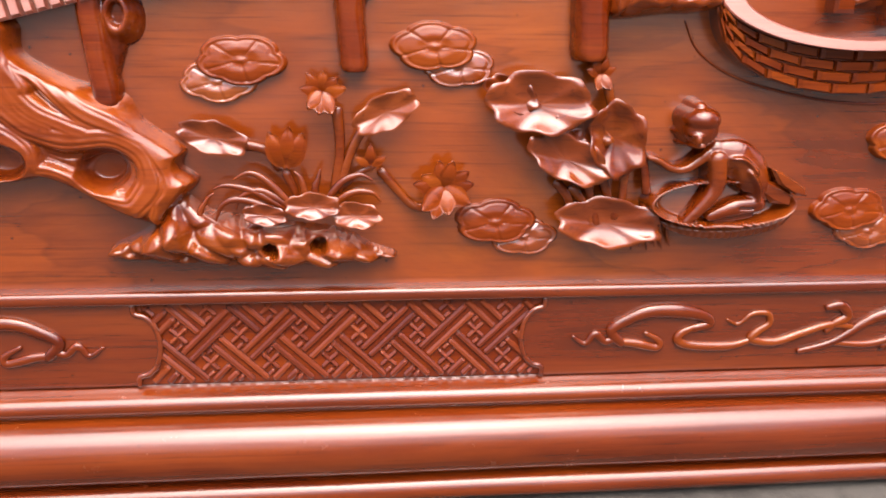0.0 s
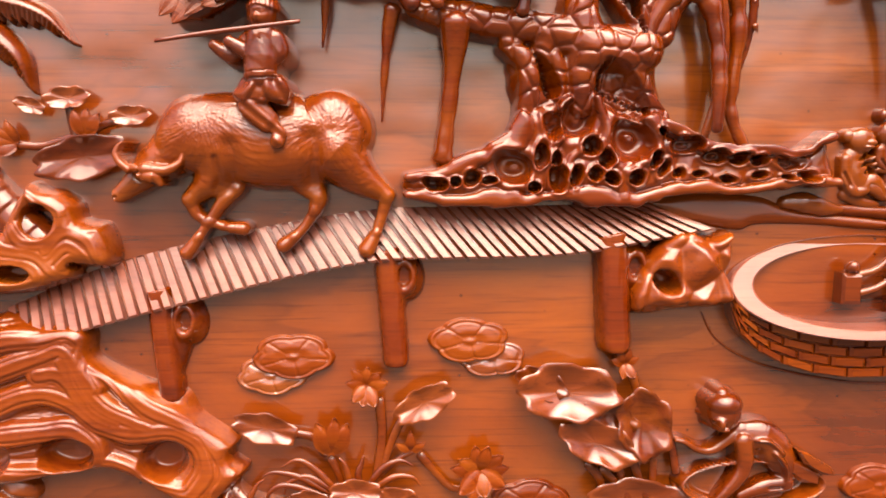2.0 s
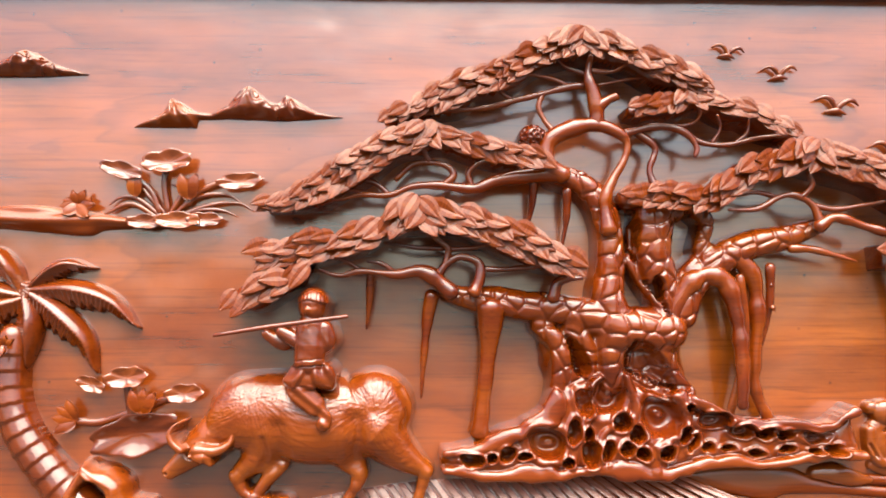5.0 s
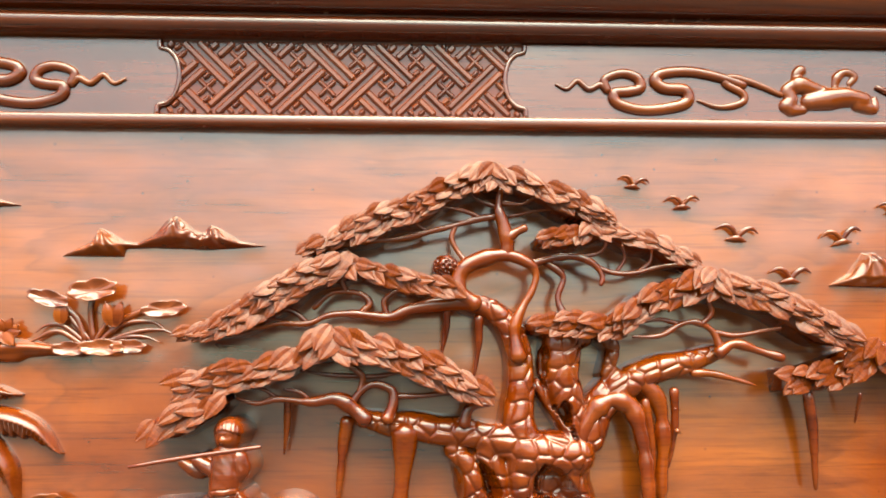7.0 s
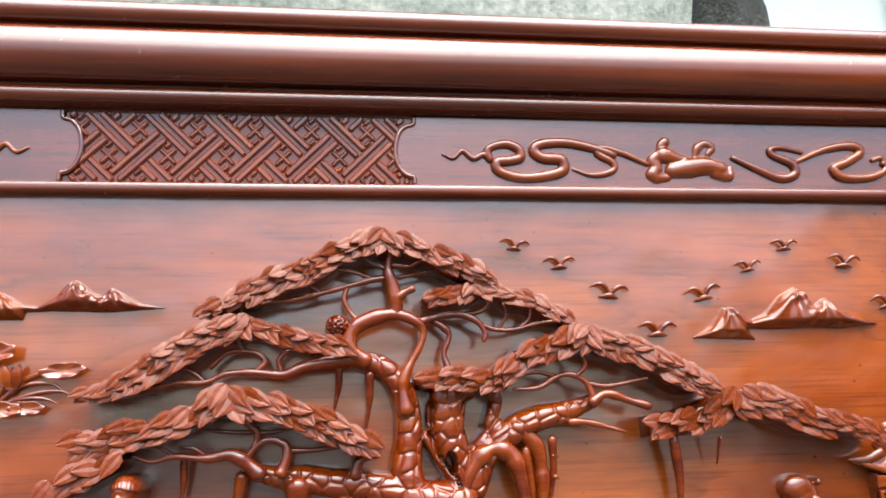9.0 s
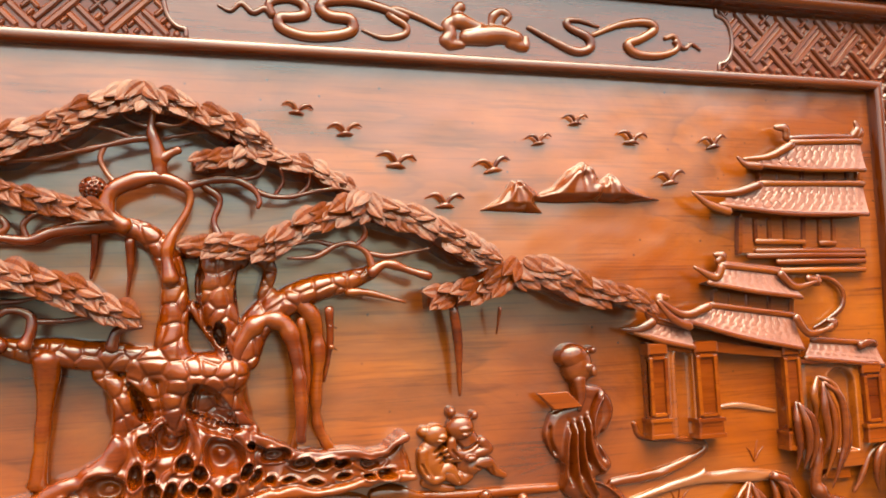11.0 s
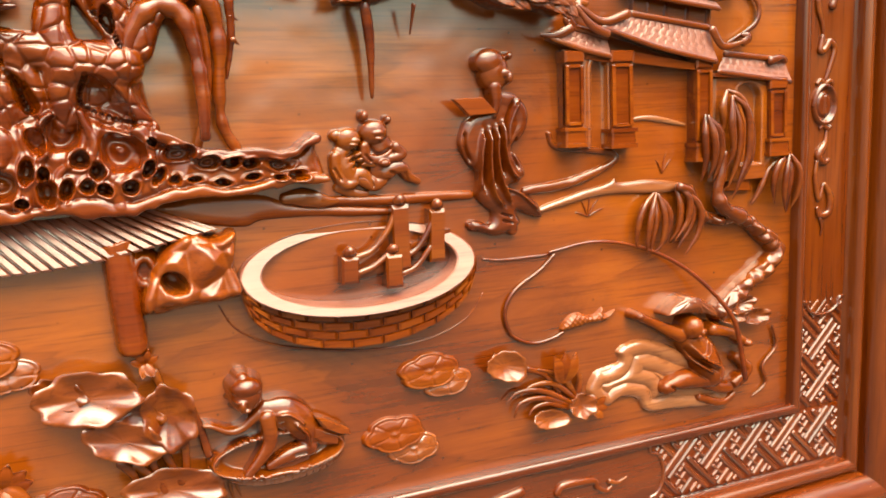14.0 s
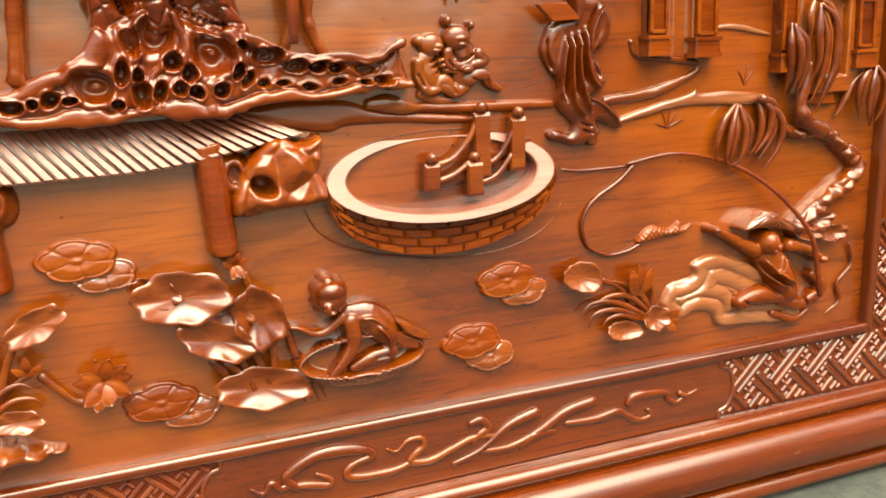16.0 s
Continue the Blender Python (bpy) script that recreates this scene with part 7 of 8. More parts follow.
for pts, r in (([(0.711, 0.686), (0.711, 0.579)], 0.0118), ([(0.776, 0.686), (0.777, 0.575)], 0.0145), ([(0.897, 0.677), (0.898, 0.552)], 0.0118), ([(1.017, 0.649), (1.019, 0.552)], 0.0138)):
    column(pts, r, 0.028)
    (x0, z0), (x1, z1) = pts
    for e in (-1, 1):
        prism("column_trim", [(x0 + e * r, z0 - 0.016), (x0 + e * r * 0.66, z0 - 0.016), (x1 + e * r * 0.66, z1 + 0.024), (x1 + e * r, z1 + 0.024)], 0.020, 0.0325, WOOD_LEAF, pagoda, 0.001)
    for z in (z0 - 0.017, z1 + 0.025):
        x = x0 + (x1 - x0) * (z0 - z) / (z0 - z1)
        prism("column_trim", [(x - r * 0.66, z - 0.002), (x + r * 0.66, z - 0.002), (x + r * 0.66, z + 0.002), (x - r * 0.66, z + 0.002)], 0.020, 0.0325, WOOD_LEAF, pagoda, 0.0008)
    prism("column_base", [(x1 - r * 1.12, z1 + 0.019), (x1 + r * 1.12, z1 + 0.019), (x1 + r * 1.2, z1), (x1 - r * 1.2, z1)], -0.002, 0.035, WOOD_LEAF, pagoda, 0.002)
    prism("base_moulding", [(x1 - r * 1.3, z1 + 0.021), (x1 + r * 1.3, z1 + 0.021), (x1 + r * 1.3, z1 + 0.0165), (x1 - r * 1.3, z1 + 0.0165)], -0.002, 0.038, WOOD_LEAF, pagoda, 0.0015)
    prism("base_moulding", [(x1 - r * 1.3, z1 + 0.003), (x1 + r * 1.3, z1 + 0.003), (x1 + r * 1.3, z1 - 0.002), (x1 - r * 1.3, z1 - 0.002)], -0.002, 0.038, WOOD_LEAF, pagoda, 0.0015)
    prism("column_cap", [(x0 - r * 1.1, z0), (x0 + r * 1.1, z0), (x0 + r * 1.1, z0 - 0.013), (x0 - r * 1.1, z0 - 0.013)], -0.002, 0.033, WOOD_LEAF, pagoda, 0.002)


def arch_wall(bounds, mid, half, top, sill):
    """A wall piece with a deep round-headed niche."""
    x0, x1, zb, zt = bounds
    X, Z = np.meshgrid(np.arange(x0, x1, 0.0010), np.arange(zb, zt, 0.0010))
    gap = np.where(Z > top, np.hypot(X - mid, Z - top), np.abs(X - mid)) - half
    gap = np.maximum(gap, sill - Z)
    H = 0.020 * np.clip(gap / 0.0012 + 0.5, 0, 1) ** 0.6 + 0.0008 * np.exp(-((gap - 0.003) / 0.0012) ** 2)
    edge = np.minimum(np.minimum(X - x0, x1 - X), np.minimum(Z - zb, zt - Z))
    H = np.where(edge < 0.0012, -0.004, H + 0.0006)
    relief("arch_wall", X, Z, H, WOOD_BOARD, pagoda, cut=-0.005)


arch_wall((0.918, 1.018, 0.520, 0.653), 0.973, 0.0215, 0.623, 0.542)
arch_wall((0.727, 0.766, 0.574, 0.684), 0.749, 0.0108, 0.667, 0.573)
floor_line = [(0.795, 0.605), (0.830, 0.606), (0.881, 0.596)]
tube("threshold", [(x, 0.002, z) for x, z in floor_line], (0.002, 0.004, 0.002), WOOD_PALE, pagoda, ring=8)


# ---- willows ----
def blades(runs, depth, owner, width=0.0047):
    """A drooping bunch of long, keeled willow leaves; each run is one leaf from its root to its tip."""
    for k, run in enumerate(runs):
        rise = depth + 0.004 * (k % 2)
        n = len(run) - 1
        tube("willow_leaf", [(x, rise - 0.35 * depth * (j / n) ** 2 - (0.004 if j == 0 else 0), z) for j, (x, z) in enumerate(run)],
             (width * 0.45, width, width * 1.05, width * 0.75, 0.0008), WOOD_CARVED, owner, flat=0.85, ring=6)


willow = thing("willow_tree", 0.95, 0.40, "carved bent willow tree with drooping leaf bunches", "tree carving")
X_pts = [(0.934, 0.351), (0.975, 0.380), (1.016, 0.405), (1.030, 0.419), (1.023, 0.434), (1.000, 0.451), (0.983, 0.465), (0.960, 0.475), (0.937, 0.472), (0.910, 0.479)]
X, Z = area(X_pts, 0.02, 0.0011)
H = limb(X, Z, X_pts, (0.014, 0.012, 0.0125, 0.012, 0.010, 0.009, 0.007), 1.1, 0.006)
f1, f2 = cells(X, Z, 0.021, 77)
H = np.where(H > 0.002, H + 0.005 * (np.clip((f2 - f1) * 1.6, 0, 1) - 0.6), H)
relief("trunk", X, Z, H, WOOD_CARVED, willow)
stem([(0.964, 0.474), (0.948, 0.481), (0.931, 0.490), (0.921, 0.508), (0.924, 0.530), (0.928, 0.560)], (0.012, 0.020), (0.010, 0.010, 0.008, 0.006), "branch", mat=WOOD_CARVED, owner=willow)
stem([(1.036, 0.551), (1.011, 0.534), (0.997, 0.505), (0.987, 0.489)], (0.014, 0.006), (0.003, 0.004, 0.0045, 0.002), "branch", mat=WOOD_CARVED, owner=willow)
stem([(0.907, 0.479), (0.891, 0.497), (0.881, 0.513), (0.862, 0.521)], (0.010, 0.014), (0.006, 0.006, 0.0065, 0.006), "branch", mat=WOOD_CARVED, owner=willow)
blades([[(0.929, 0.636), (0.920, 0.616), (0.925, 0.595), (0.922, 0.570)], [(0.934, 0.629), (0.932, 0.595), (0.937, 0.560), (0.929, 0.536)], [(0.940, 0.624), (0.949, 0.588), (0.947, 0.546), (0.936, 0.511)], [(0.936, 0.629), (0.957, 0.608), (0.961, 0.559), (0.950, 0.524), (0.942, 0.500)], [(0.931, 0.636), (0.950, 0.625), (0.968, 0.587), (0.971, 0.552), (0.961, 0.520)]], 0.026, willow, 0.0056)
blades([[(0.895, 0.607), (0.893, 0.583), (0.897, 0.552), (0.894, 0.524)], [(0.896, 0.606), (0.904, 0.579), (0.907, 0.551), (0.902, 0.527)], [(0.897, 0.606), (0.915, 0.586), (0.920, 0.554), (0.912, 0.523)]], 0.027, willow, 0.0056)
blades([[(0.829, 0.515), (0.810, 0.496), (0.802, 0.465), (0.804, 0.448)], [(0.829, 0.514), (0.820, 0.491), (0.815, 0.457), (0.817, 0.440)], [(0.830, 0.513), (0.830, 0.484), (0.825, 0.456), (0.823, 0.437)], [(0.832, 0.514), (0.840, 0.483), (0.836, 0.452), (0.826, 0.441)], [(0.831, 0.515), (0.850, 0.489), (0.846, 0.458), (0.837, 0.445)]], 0.013, willow)
blades([[(0.861, 0.520), (0.866, 0.495), (0.863, 0.467), (0.853, 0.452)], [(0.860, 0.522), (0.876, 0.505), (0.875, 0.477), (0.858, 0.453)], [(0.863, 0.521), (0.884, 0.500), (0.884, 0.472), (0.865, 0.442)], [(0.865, 0.521), (0.893, 0.493), (0.892, 0.461), (0.874, 0.434)]], 0.014, willow, 0.0050)
blades([[(1.034, 0.550), (1.017, 0.538), (1.012, 0.513), (1.019, 0.487)], [(1.035, 0.551), (1.028, 0.530), (1.027, 0.501), (1.034, 0.475)], [(1.036, 0.551), (1.039, 0.530), (1.037, 0.497), (1.040, 0.476)], [(1.037, 0.551), (1.050, 0.529), (1.050, 0.500), (1.043, 0.480)]], 0.022, willow, 0.0050)
for k, p in enumerate([(0.948, 0.344), (0.991, 0.338), (0.966, 0.357)]):
    disc_leaf(*p, 0.024, 0.011, 0.010, 10 * k - 10, 14, 60 + k, owner=willow, mat=WOOD_CARVED)

# ---- fisherman on the rock ----
fish_rock = [(0.777, 0.321), (0.804, 0.331), (0.851, 0.319), (0.894, 0.292), (0.940, 0.259), (0.954, 0.222), (0.891, 0.225), (0.837, 0.230), (0.817, 0.237), (0.808, 0.251), (0.782, 0.258), (0.764, 0.250), (0.744, 0.260), (0.732, 0.276), (0.743, 0.298), (0.764, 0.303), (0.780, 0.307)]
X, Z = area(fish_rock, 0.01, 0.0010)
s = inside(X, Z, closed_line(fish_rock, 6))
wave = s + 0.010 * noise2(X * 34, Z * 34, 9) + 0.003 * noise2(X * 90, Z * 90, 5)
H = np.where(s > 0, 0.006 * np.sqrt(1 - (1 - np.clip(s / 0.006, 0, 1)) ** 2) + 0.0022 * ridged(np.clip(wave + 0.006 * noise2(X * 14, Z * 14, 3), 0, 1) * 330), s * 3)
tagged(relief("rock_carving", X, Z, H, WOOD_PALE), "pale rippled carved rock under the angler", "rock carving", "carved rocks")
sculpt("seated_figure", "seated carved angler in a ribbed hat",
       [],
       [([(0.886, 0.322), (0.903, 0.299), (0.918, 0.272)], (0.0190, 0.0225, 0.0215), 0.008),
        ([(0.866, 0.330), (0.832, 0.348), (0.811, 0.359), (0.799, 0.365)], (0.0098, 0.0073, 0.0055, 0.0061), 0.014),
        ([(0.914, 0.332), (0.942, 0.324), (0.968, 0.308)], (0.0085, 0.0067, 0.0061), 0.020),
        ([(0.845, 0.264), (0.872, 0.270), (0.908, 0.264)], (0.0095, 0.0125, 0.0105), 0.014),
        ([(0.912, 0.257), (0.944, 0.247), (0.967, 0.256)], (0.0079, 0.0079, 0.0067), 0.012),
        ([(0.903, 0.239), (0.939, 0.226), (0.960, 0.234)], (0.0055, 0.0061, 0.0043), 0.008),
        ([(0.963, 0.285), (0.982, 0.267), (0.969, 0.250)], (0.0061, 0.0073, 0.0061), 0.010)],
       [([(0.862, 0.317), (0.881, 0.296), (0.911, 0.275)], 0.0018, 0.0042),
        ([(0.875, 0.318), (0.893, 0.299), (0.924, 0.282)], 0.0018, 0.0042),
        ([(0.904, 0.321), (0.899, 0.304), (0.888, 0.299)], 0.0016, 0.0036),
        ([(0.859, 0.311), (0.878, 0.287), (0.906, 0.266)], 0.0014, -0.0035),
        ([(0.869, 0.317), (0.888, 0.296), (0.918, 0.276)], 0.0012, -0.0035),
        ([(0.915, 0.308), (0.927, 0.283), (0.924, 0.263)], 0.0014, -0.0030),
        ([(0.846, 0.268), (0.875, 0.250)], 0.0014, -0.0025),
        ([(0.945, 0.264), (0.958, 0.239)], 0.0014, -0.0030)],
       [(0.881, 0.340, 0.0152, 0.0159, 0.018, 0.018), (0.887, 0.337, 0.0079, 0.0030, 0.032, 0.004), (0.885, 0.330, 0.0055, 0.0018, 0.032, 0.003), (0.887, 0.334, 0.0030, 0.0049, 0.034, 0.004), (0.799, 0.365, 0.0067, 0.0055, 0.018, 0.010), (0.970, 0.307, 0.0073, 0.0055, 0.022, 0.009)], seed=8, flat=0.95, mat=WOOD_LEAF)
hat = [(0.837, 0.361), (0.850, 0.375), (0.869, 0.382), (0.891, 0.377), (0.911, 0.362), (0.917, 0.350), (0.895, 0.356), (0.867, 0.361)]
X, Z = area(hat, 0.006, 0.0009)
s = inside(X, Z, closed_line(hat, 6))
rib = np.abs(np.sin(np.arctan2(X - 0.875, 0.381 - Z) * 13))
H = np.where(s > 0, 0.022 + 0.008 * np.sqrt(1 - (1 - np.clip(s / 0.012, 0, 1)) ** 2) + 0.0018 * rib, 0.020 + s * 14)
tagged(relief("straw_hat", X, Z, H, WOOD_LOTUS), "ribbed carved hat on the angler", "hat carving")
rod = thing("fishing_rod", 0.9, 0.3, "thin carved fishing rod with curved line", "fishing rod carving")
tube("rod", [(x, 0.006 + 0.030 * k, z) for (x, z), k in zip([(0.954, 0.263), (0.944, 0.313), (0.931, 0.353), (0.893, 0.399), (0.848, 0.432), (0.797, 0.453), (0.740, 0.462), (0.682, 0.455)], (1, 1, 0.9, 0.5, 0.2, 0.0, -0.05, -0.1))], (0.0036, 0.003, 0.0026, 0.0016), WOOD_TREE, rod, ring=8)
tube("line", [(x, 0.003, z) for x, z in [(0.689, 0.452), (0.669, 0.435), (0.639, 0.418), (0.624, 0.400), (0.622, 0.380), (0.632, 0.360), (0.657, 0.348), (0.684, 0.350), (0.700, 0.356)]], (0.0022, 0.0024, 0.0024, 0.0022), WOOD_CARVED, rod, ring=8)
tube("ribbon", [(x, 0.004, z) for x, z in [(1.030, 0.318), (1.038, 0.289), (1.014, 0.264), (1.021, 0.239), (0.996, 0.223)]], (0.0018, 0.0026, 0.0022, 0.001), WOOD_CARVED, rod, ring=8)
fish = [(0.696, 0.358), (0.704, 0.371), (0.720, 0.377), (0.742, 0.371), (0.756, 0.379), (0.759, 0.370), (0.777, 0.374), (0.760, 0.362), (0.736, 0.361), (0.716, 0.358)]
X, Z = area(fish, 0.006, 0.0011)
H = pad(X, Z, fish, 0.008, 0.008)
H += np.where(H > 0.002, 0.0009 * np.sin(X * 900) * np.sin(Z * 900), 0)
tagged(relief("fish_carving", X, Z, H, WOOD_LEAF), "small scaly carved fish on the line", "fish carving")
lotus = thing("lotus_clump", 0.75, 0.26, "carved lotus clump with veined leaves and reeds", "lotus carving", "lotus clumps", flat=0.65)
disc_leaf(*[(0.617, 0.327)][0], 0.028, 0.018, 0.012, -18, 20, 71, owner=lotus, lobes=3)
disc_leaf(*[(0.675, 0.252)][0], 0.026, 0.012, 0.016, -8, 26, 72, owner=lotus, lobes=3)
disc_leaf(*[(0.718, 0.262)][0], 0.020, 0.016, 0.018, -8, 20, 73, owner=lotus)
for a in (-22, 0, 24):
    petal(*[(0.695, 0.295)][0], 0.040, 0.020, 0.014, a, 4, lotus)
stalk([(0.646, 0.319), (0.672, 0.307), (0.692, 0.282)], 0.008, 0.004, lotus)
for pts in ([(0.716, 0.267), (0.684, 0.294), (0.653, 0.297), (0.637, 0.288)], [(0.711, 0.264), (0.668, 0.288), (0.634, 0.292), (0.618, 0.281)], [(0.707, 0.262), (0.668, 0.279), (0.637, 0.278), (0.628, 0.262)], [(0.716, 0.271), (0.700, 0.295), (0.680, 0.309), (0.661, 0.316)], [(0.716, 0.271), (0.720, 0.292), (0.716, 0.307), (0.718, 0.317)], [(0.707, 0.259), (0.676, 0.271), (0.656, 0.269), (0.648, 0.261)]):
    blade(pts, 0.011, 0.0042, lotus)
for a in (60, 100, 140):
    petal(*[(0.735, 0.257)][0], 0.022, 0.012, 0.014, a, 8, lotus)

# ---- tub boat ----
boat = thing("tub_boat", 0.37, 0.24, "round carved tub boat with raised rim", "boat carving")
hull = [(0.274, 0.277), (0.287, 0.264), (0.351, 0.261), (0.409, 0.269), (0.417, 0.281), (0.414, 0.265), (0.396, 0.252), (0.358, 0.245), (0.320, 0.247), (0.294, 0.257)]
X, Z = area(hull + [(0.341, 0.299)], 0.010, 0.0010)
(mx, mz), ra, rb = (0.345, 0.280), 0.0686, 0.0208
q = np.hypot((X - mx) / ra, (Z - mz) / rb)
low = inside(X, Z, closed_line(hull, 6))
H = np.where(low > 0, 0.014 + 0.006 * np.clip(low / 0.01, 0, 1) + 0.0012 * np.abs(np.sin(X * 420)), 0.014 + low * 12)
H = np.where(q < 1, 0.008 + 0.017 * np.clip((q - 0.80) / 0.18, 0, 1) ** 1.5 + 0.004 * np.clip((mz - Z) / rb, -1, 1), np.maximum(H, 0.025 - (q - 1) * ra * 6))
H += np.where((q > 0.93) & (q < 1.01), 0.0015, 0)
relief("hull", X, Z, H, WOOD_CARVED, boat)
prism("stern_board", [(0.384, 0.314), (0.394, 0.311), (0.420, 0.295), (0.422, 0.288), (0.411, 0.289), (0.392, 0.300)], 0.008, 0.028, WOOD_CARVED, boat, 0.003)
prism("stern_block", [(0.381, 0.303), (0.397, 0.299), (0.412, 0.287), (0.410, 0.277), (0.390, 0.281), (0.379, 0.291)], 0.008, 0.023, WOOD_CARVED, boat, 0.003)
sculpt("crouching_figure", "crouching carved figure leaning over the tub",
       [],
       [([(0.336, 0.326), (0.354, 0.322), (0.370, 0.307), (0.379, 0.291), (0.375, 0.279)], (0.0130, 0.0180, 0.0185, 0.0150, 0.0100), 0.018),
        ([(0.335, 0.321), (0.337, 0.300), (0.330, 0.284), (0.312, 0.264)], (0.0083, 0.0078, 0.0062, 0.0047), 0.030),
        ([(0.328, 0.326), (0.310, 0.313), (0.296, 0.312), (0.281, 0.320), (0.273, 0.322)], (0.0052, 0.0042, 0.0036, 0.0031, 0.0021), 0.024),
        ([(0.378, 0.279), (0.357, 0.276), (0.335, 0.268)], (0.0078, 0.0078, 0.0047), 0.026),
        ([(0.374, 0.269), (0.355, 0.265), (0.339, 0.264)], (0.0042, 0.0042, 0.0026), 0.020)],
       [([(0.348, 0.316), (0.354, 0.298), (0.353, 0.283)], 0.0036, -0.0022),
        ([(0.361, 0.314), (0.374, 0.298), (0.377, 0.282)], 0.0022, 0.0030),
        ([(0.343, 0.323), (0.358, 0.322), (0.374, 0.307)], 0.0018, 0.0025),
        ([(0.359, 0.276), (0.375, 0.276)], 0.0012, -0.0020)],
       [(0.316, 0.349, 0.0166, 0.0177, 0.024, 0.022), (0.316, 0.357, 0.0172, 0.0125, 0.026, 0.023), (0.313, 0.368, 0.0068, 0.0057, 0.024, 0.012), (0.311, 0.345, 0.0073, 0.0031, 0.042, 0.005), (0.310, 0.341, 0.0031, 0.0052, 0.046, 0.004), (0.313, 0.335, 0.0052, 0.0021, 0.042, 0.004)], seed=9, flat=0.72)


# ---- ornament of the frame ----
B0, B1 = LOW - 0.0935, LOW - 0.0135
T0, T1 = HIGH + 0.0135, HIGH + 0.0935
S0, S1 = HALF + 0.0135, HALF + 0.0935
BASE, FACE = 0.0055, 0.0095


def bracket(end, low, high, sign):
    """The curved end of a plain panel between low and high; the end swells by sign."""
    mid, h = (low + high) / 2, (high - low) / 2
    return [(end + sign * 0.000, low), (end + sign * 0.001, low + h * 0.22), (end + sign * 0.010, low + h * 0.30), (end + sign * 0.018, low + h * 0.55), (end + sign * 0.0215, mid),
            (end + sign * 0.018, high - h * 0.55), (end + sign * 0.010, high - h * 0.30), (end + sign * 0.001, high - h * 0.22), (end + sign * 0.000, high)]


def frieze(name, a, b, low, high, upright, mat, ends=(True, True)):
    """A plain raised panel from a to b along the frame with bracket ends and a rim bead."""
    left = bracket(a, low, high, -1) if ends[0] else [(a, low), (a, high)]
    right = bracket(b, low, high, 1) if ends[1] else [(b, low), (b, high)]
    ring = left + right[::-1]
    if upright:
        ring = [(q, p) for p, q in ring]
    ob = prism(name, ring, 0.002, FACE, mat, surround, 0.0006)
    for line, on in ((left, ends[0]), (right, ends[1])):
        if on:
            pts = [((q, FACE, p) if upright else (p, FACE, q)) for p, q in line]
            tube("bracket_bead", pts, (0.0028, 0.0028), mat, surround, ring=8, n=4)
    return ob


frieze("frieze_panel", 0.188, 0.822, B0, B1, False, WOOD_FRIEZE)
frieze("frieze_panel", -0.822, -0.188, B0, B1, False, WOOD_FRIEZE)
frieze("frieze_panel", 0.191, 0.826, T0, T1, False, WOOD_FRIEZE)
frieze("frieze_panel", -0.826, -0.188, T0, T1, False, WOOD_FRIEZE)
frieze("frieze_panel", 0.345, 0.885, S0, S1, True, WOOD_STILE)
frieze("frieze_panel", 0.345, 0.885, -S1, -S0, True, WOOD_STILE)


BARS = {}


def fret_bar(x0, z0, x1, z1, w, owner):
    length = round(math.hypot(x1 - x0, z1 - z0), 4)
    if length < w * 0.8:
        return
    key = (length, w)
    if key not in BARS:
        BARS[key] = box_mesh("fret_bar", (length, FACE - BASE + 0.0026, w), 0.0019)
        BARS[key].materials.append(WOOD_FRET)
    place("fret_bar", BARS[key], Matrix.Translation(((x0 + x1) / 2, -(BASE + FACE) / 2 + 0.0005, (z0 + z1) / 2)) @ Matrix.Rotation(-math.atan2(z1 - z0, x1 - x0), 4, "Y"), owner)


WOOD_FRET = wood("fret_wood", (0.13, 0.024, 0.008), (0.21, 0.042, 0.012), (0.29, 0.068, 0.018), coat_rough=0.16)


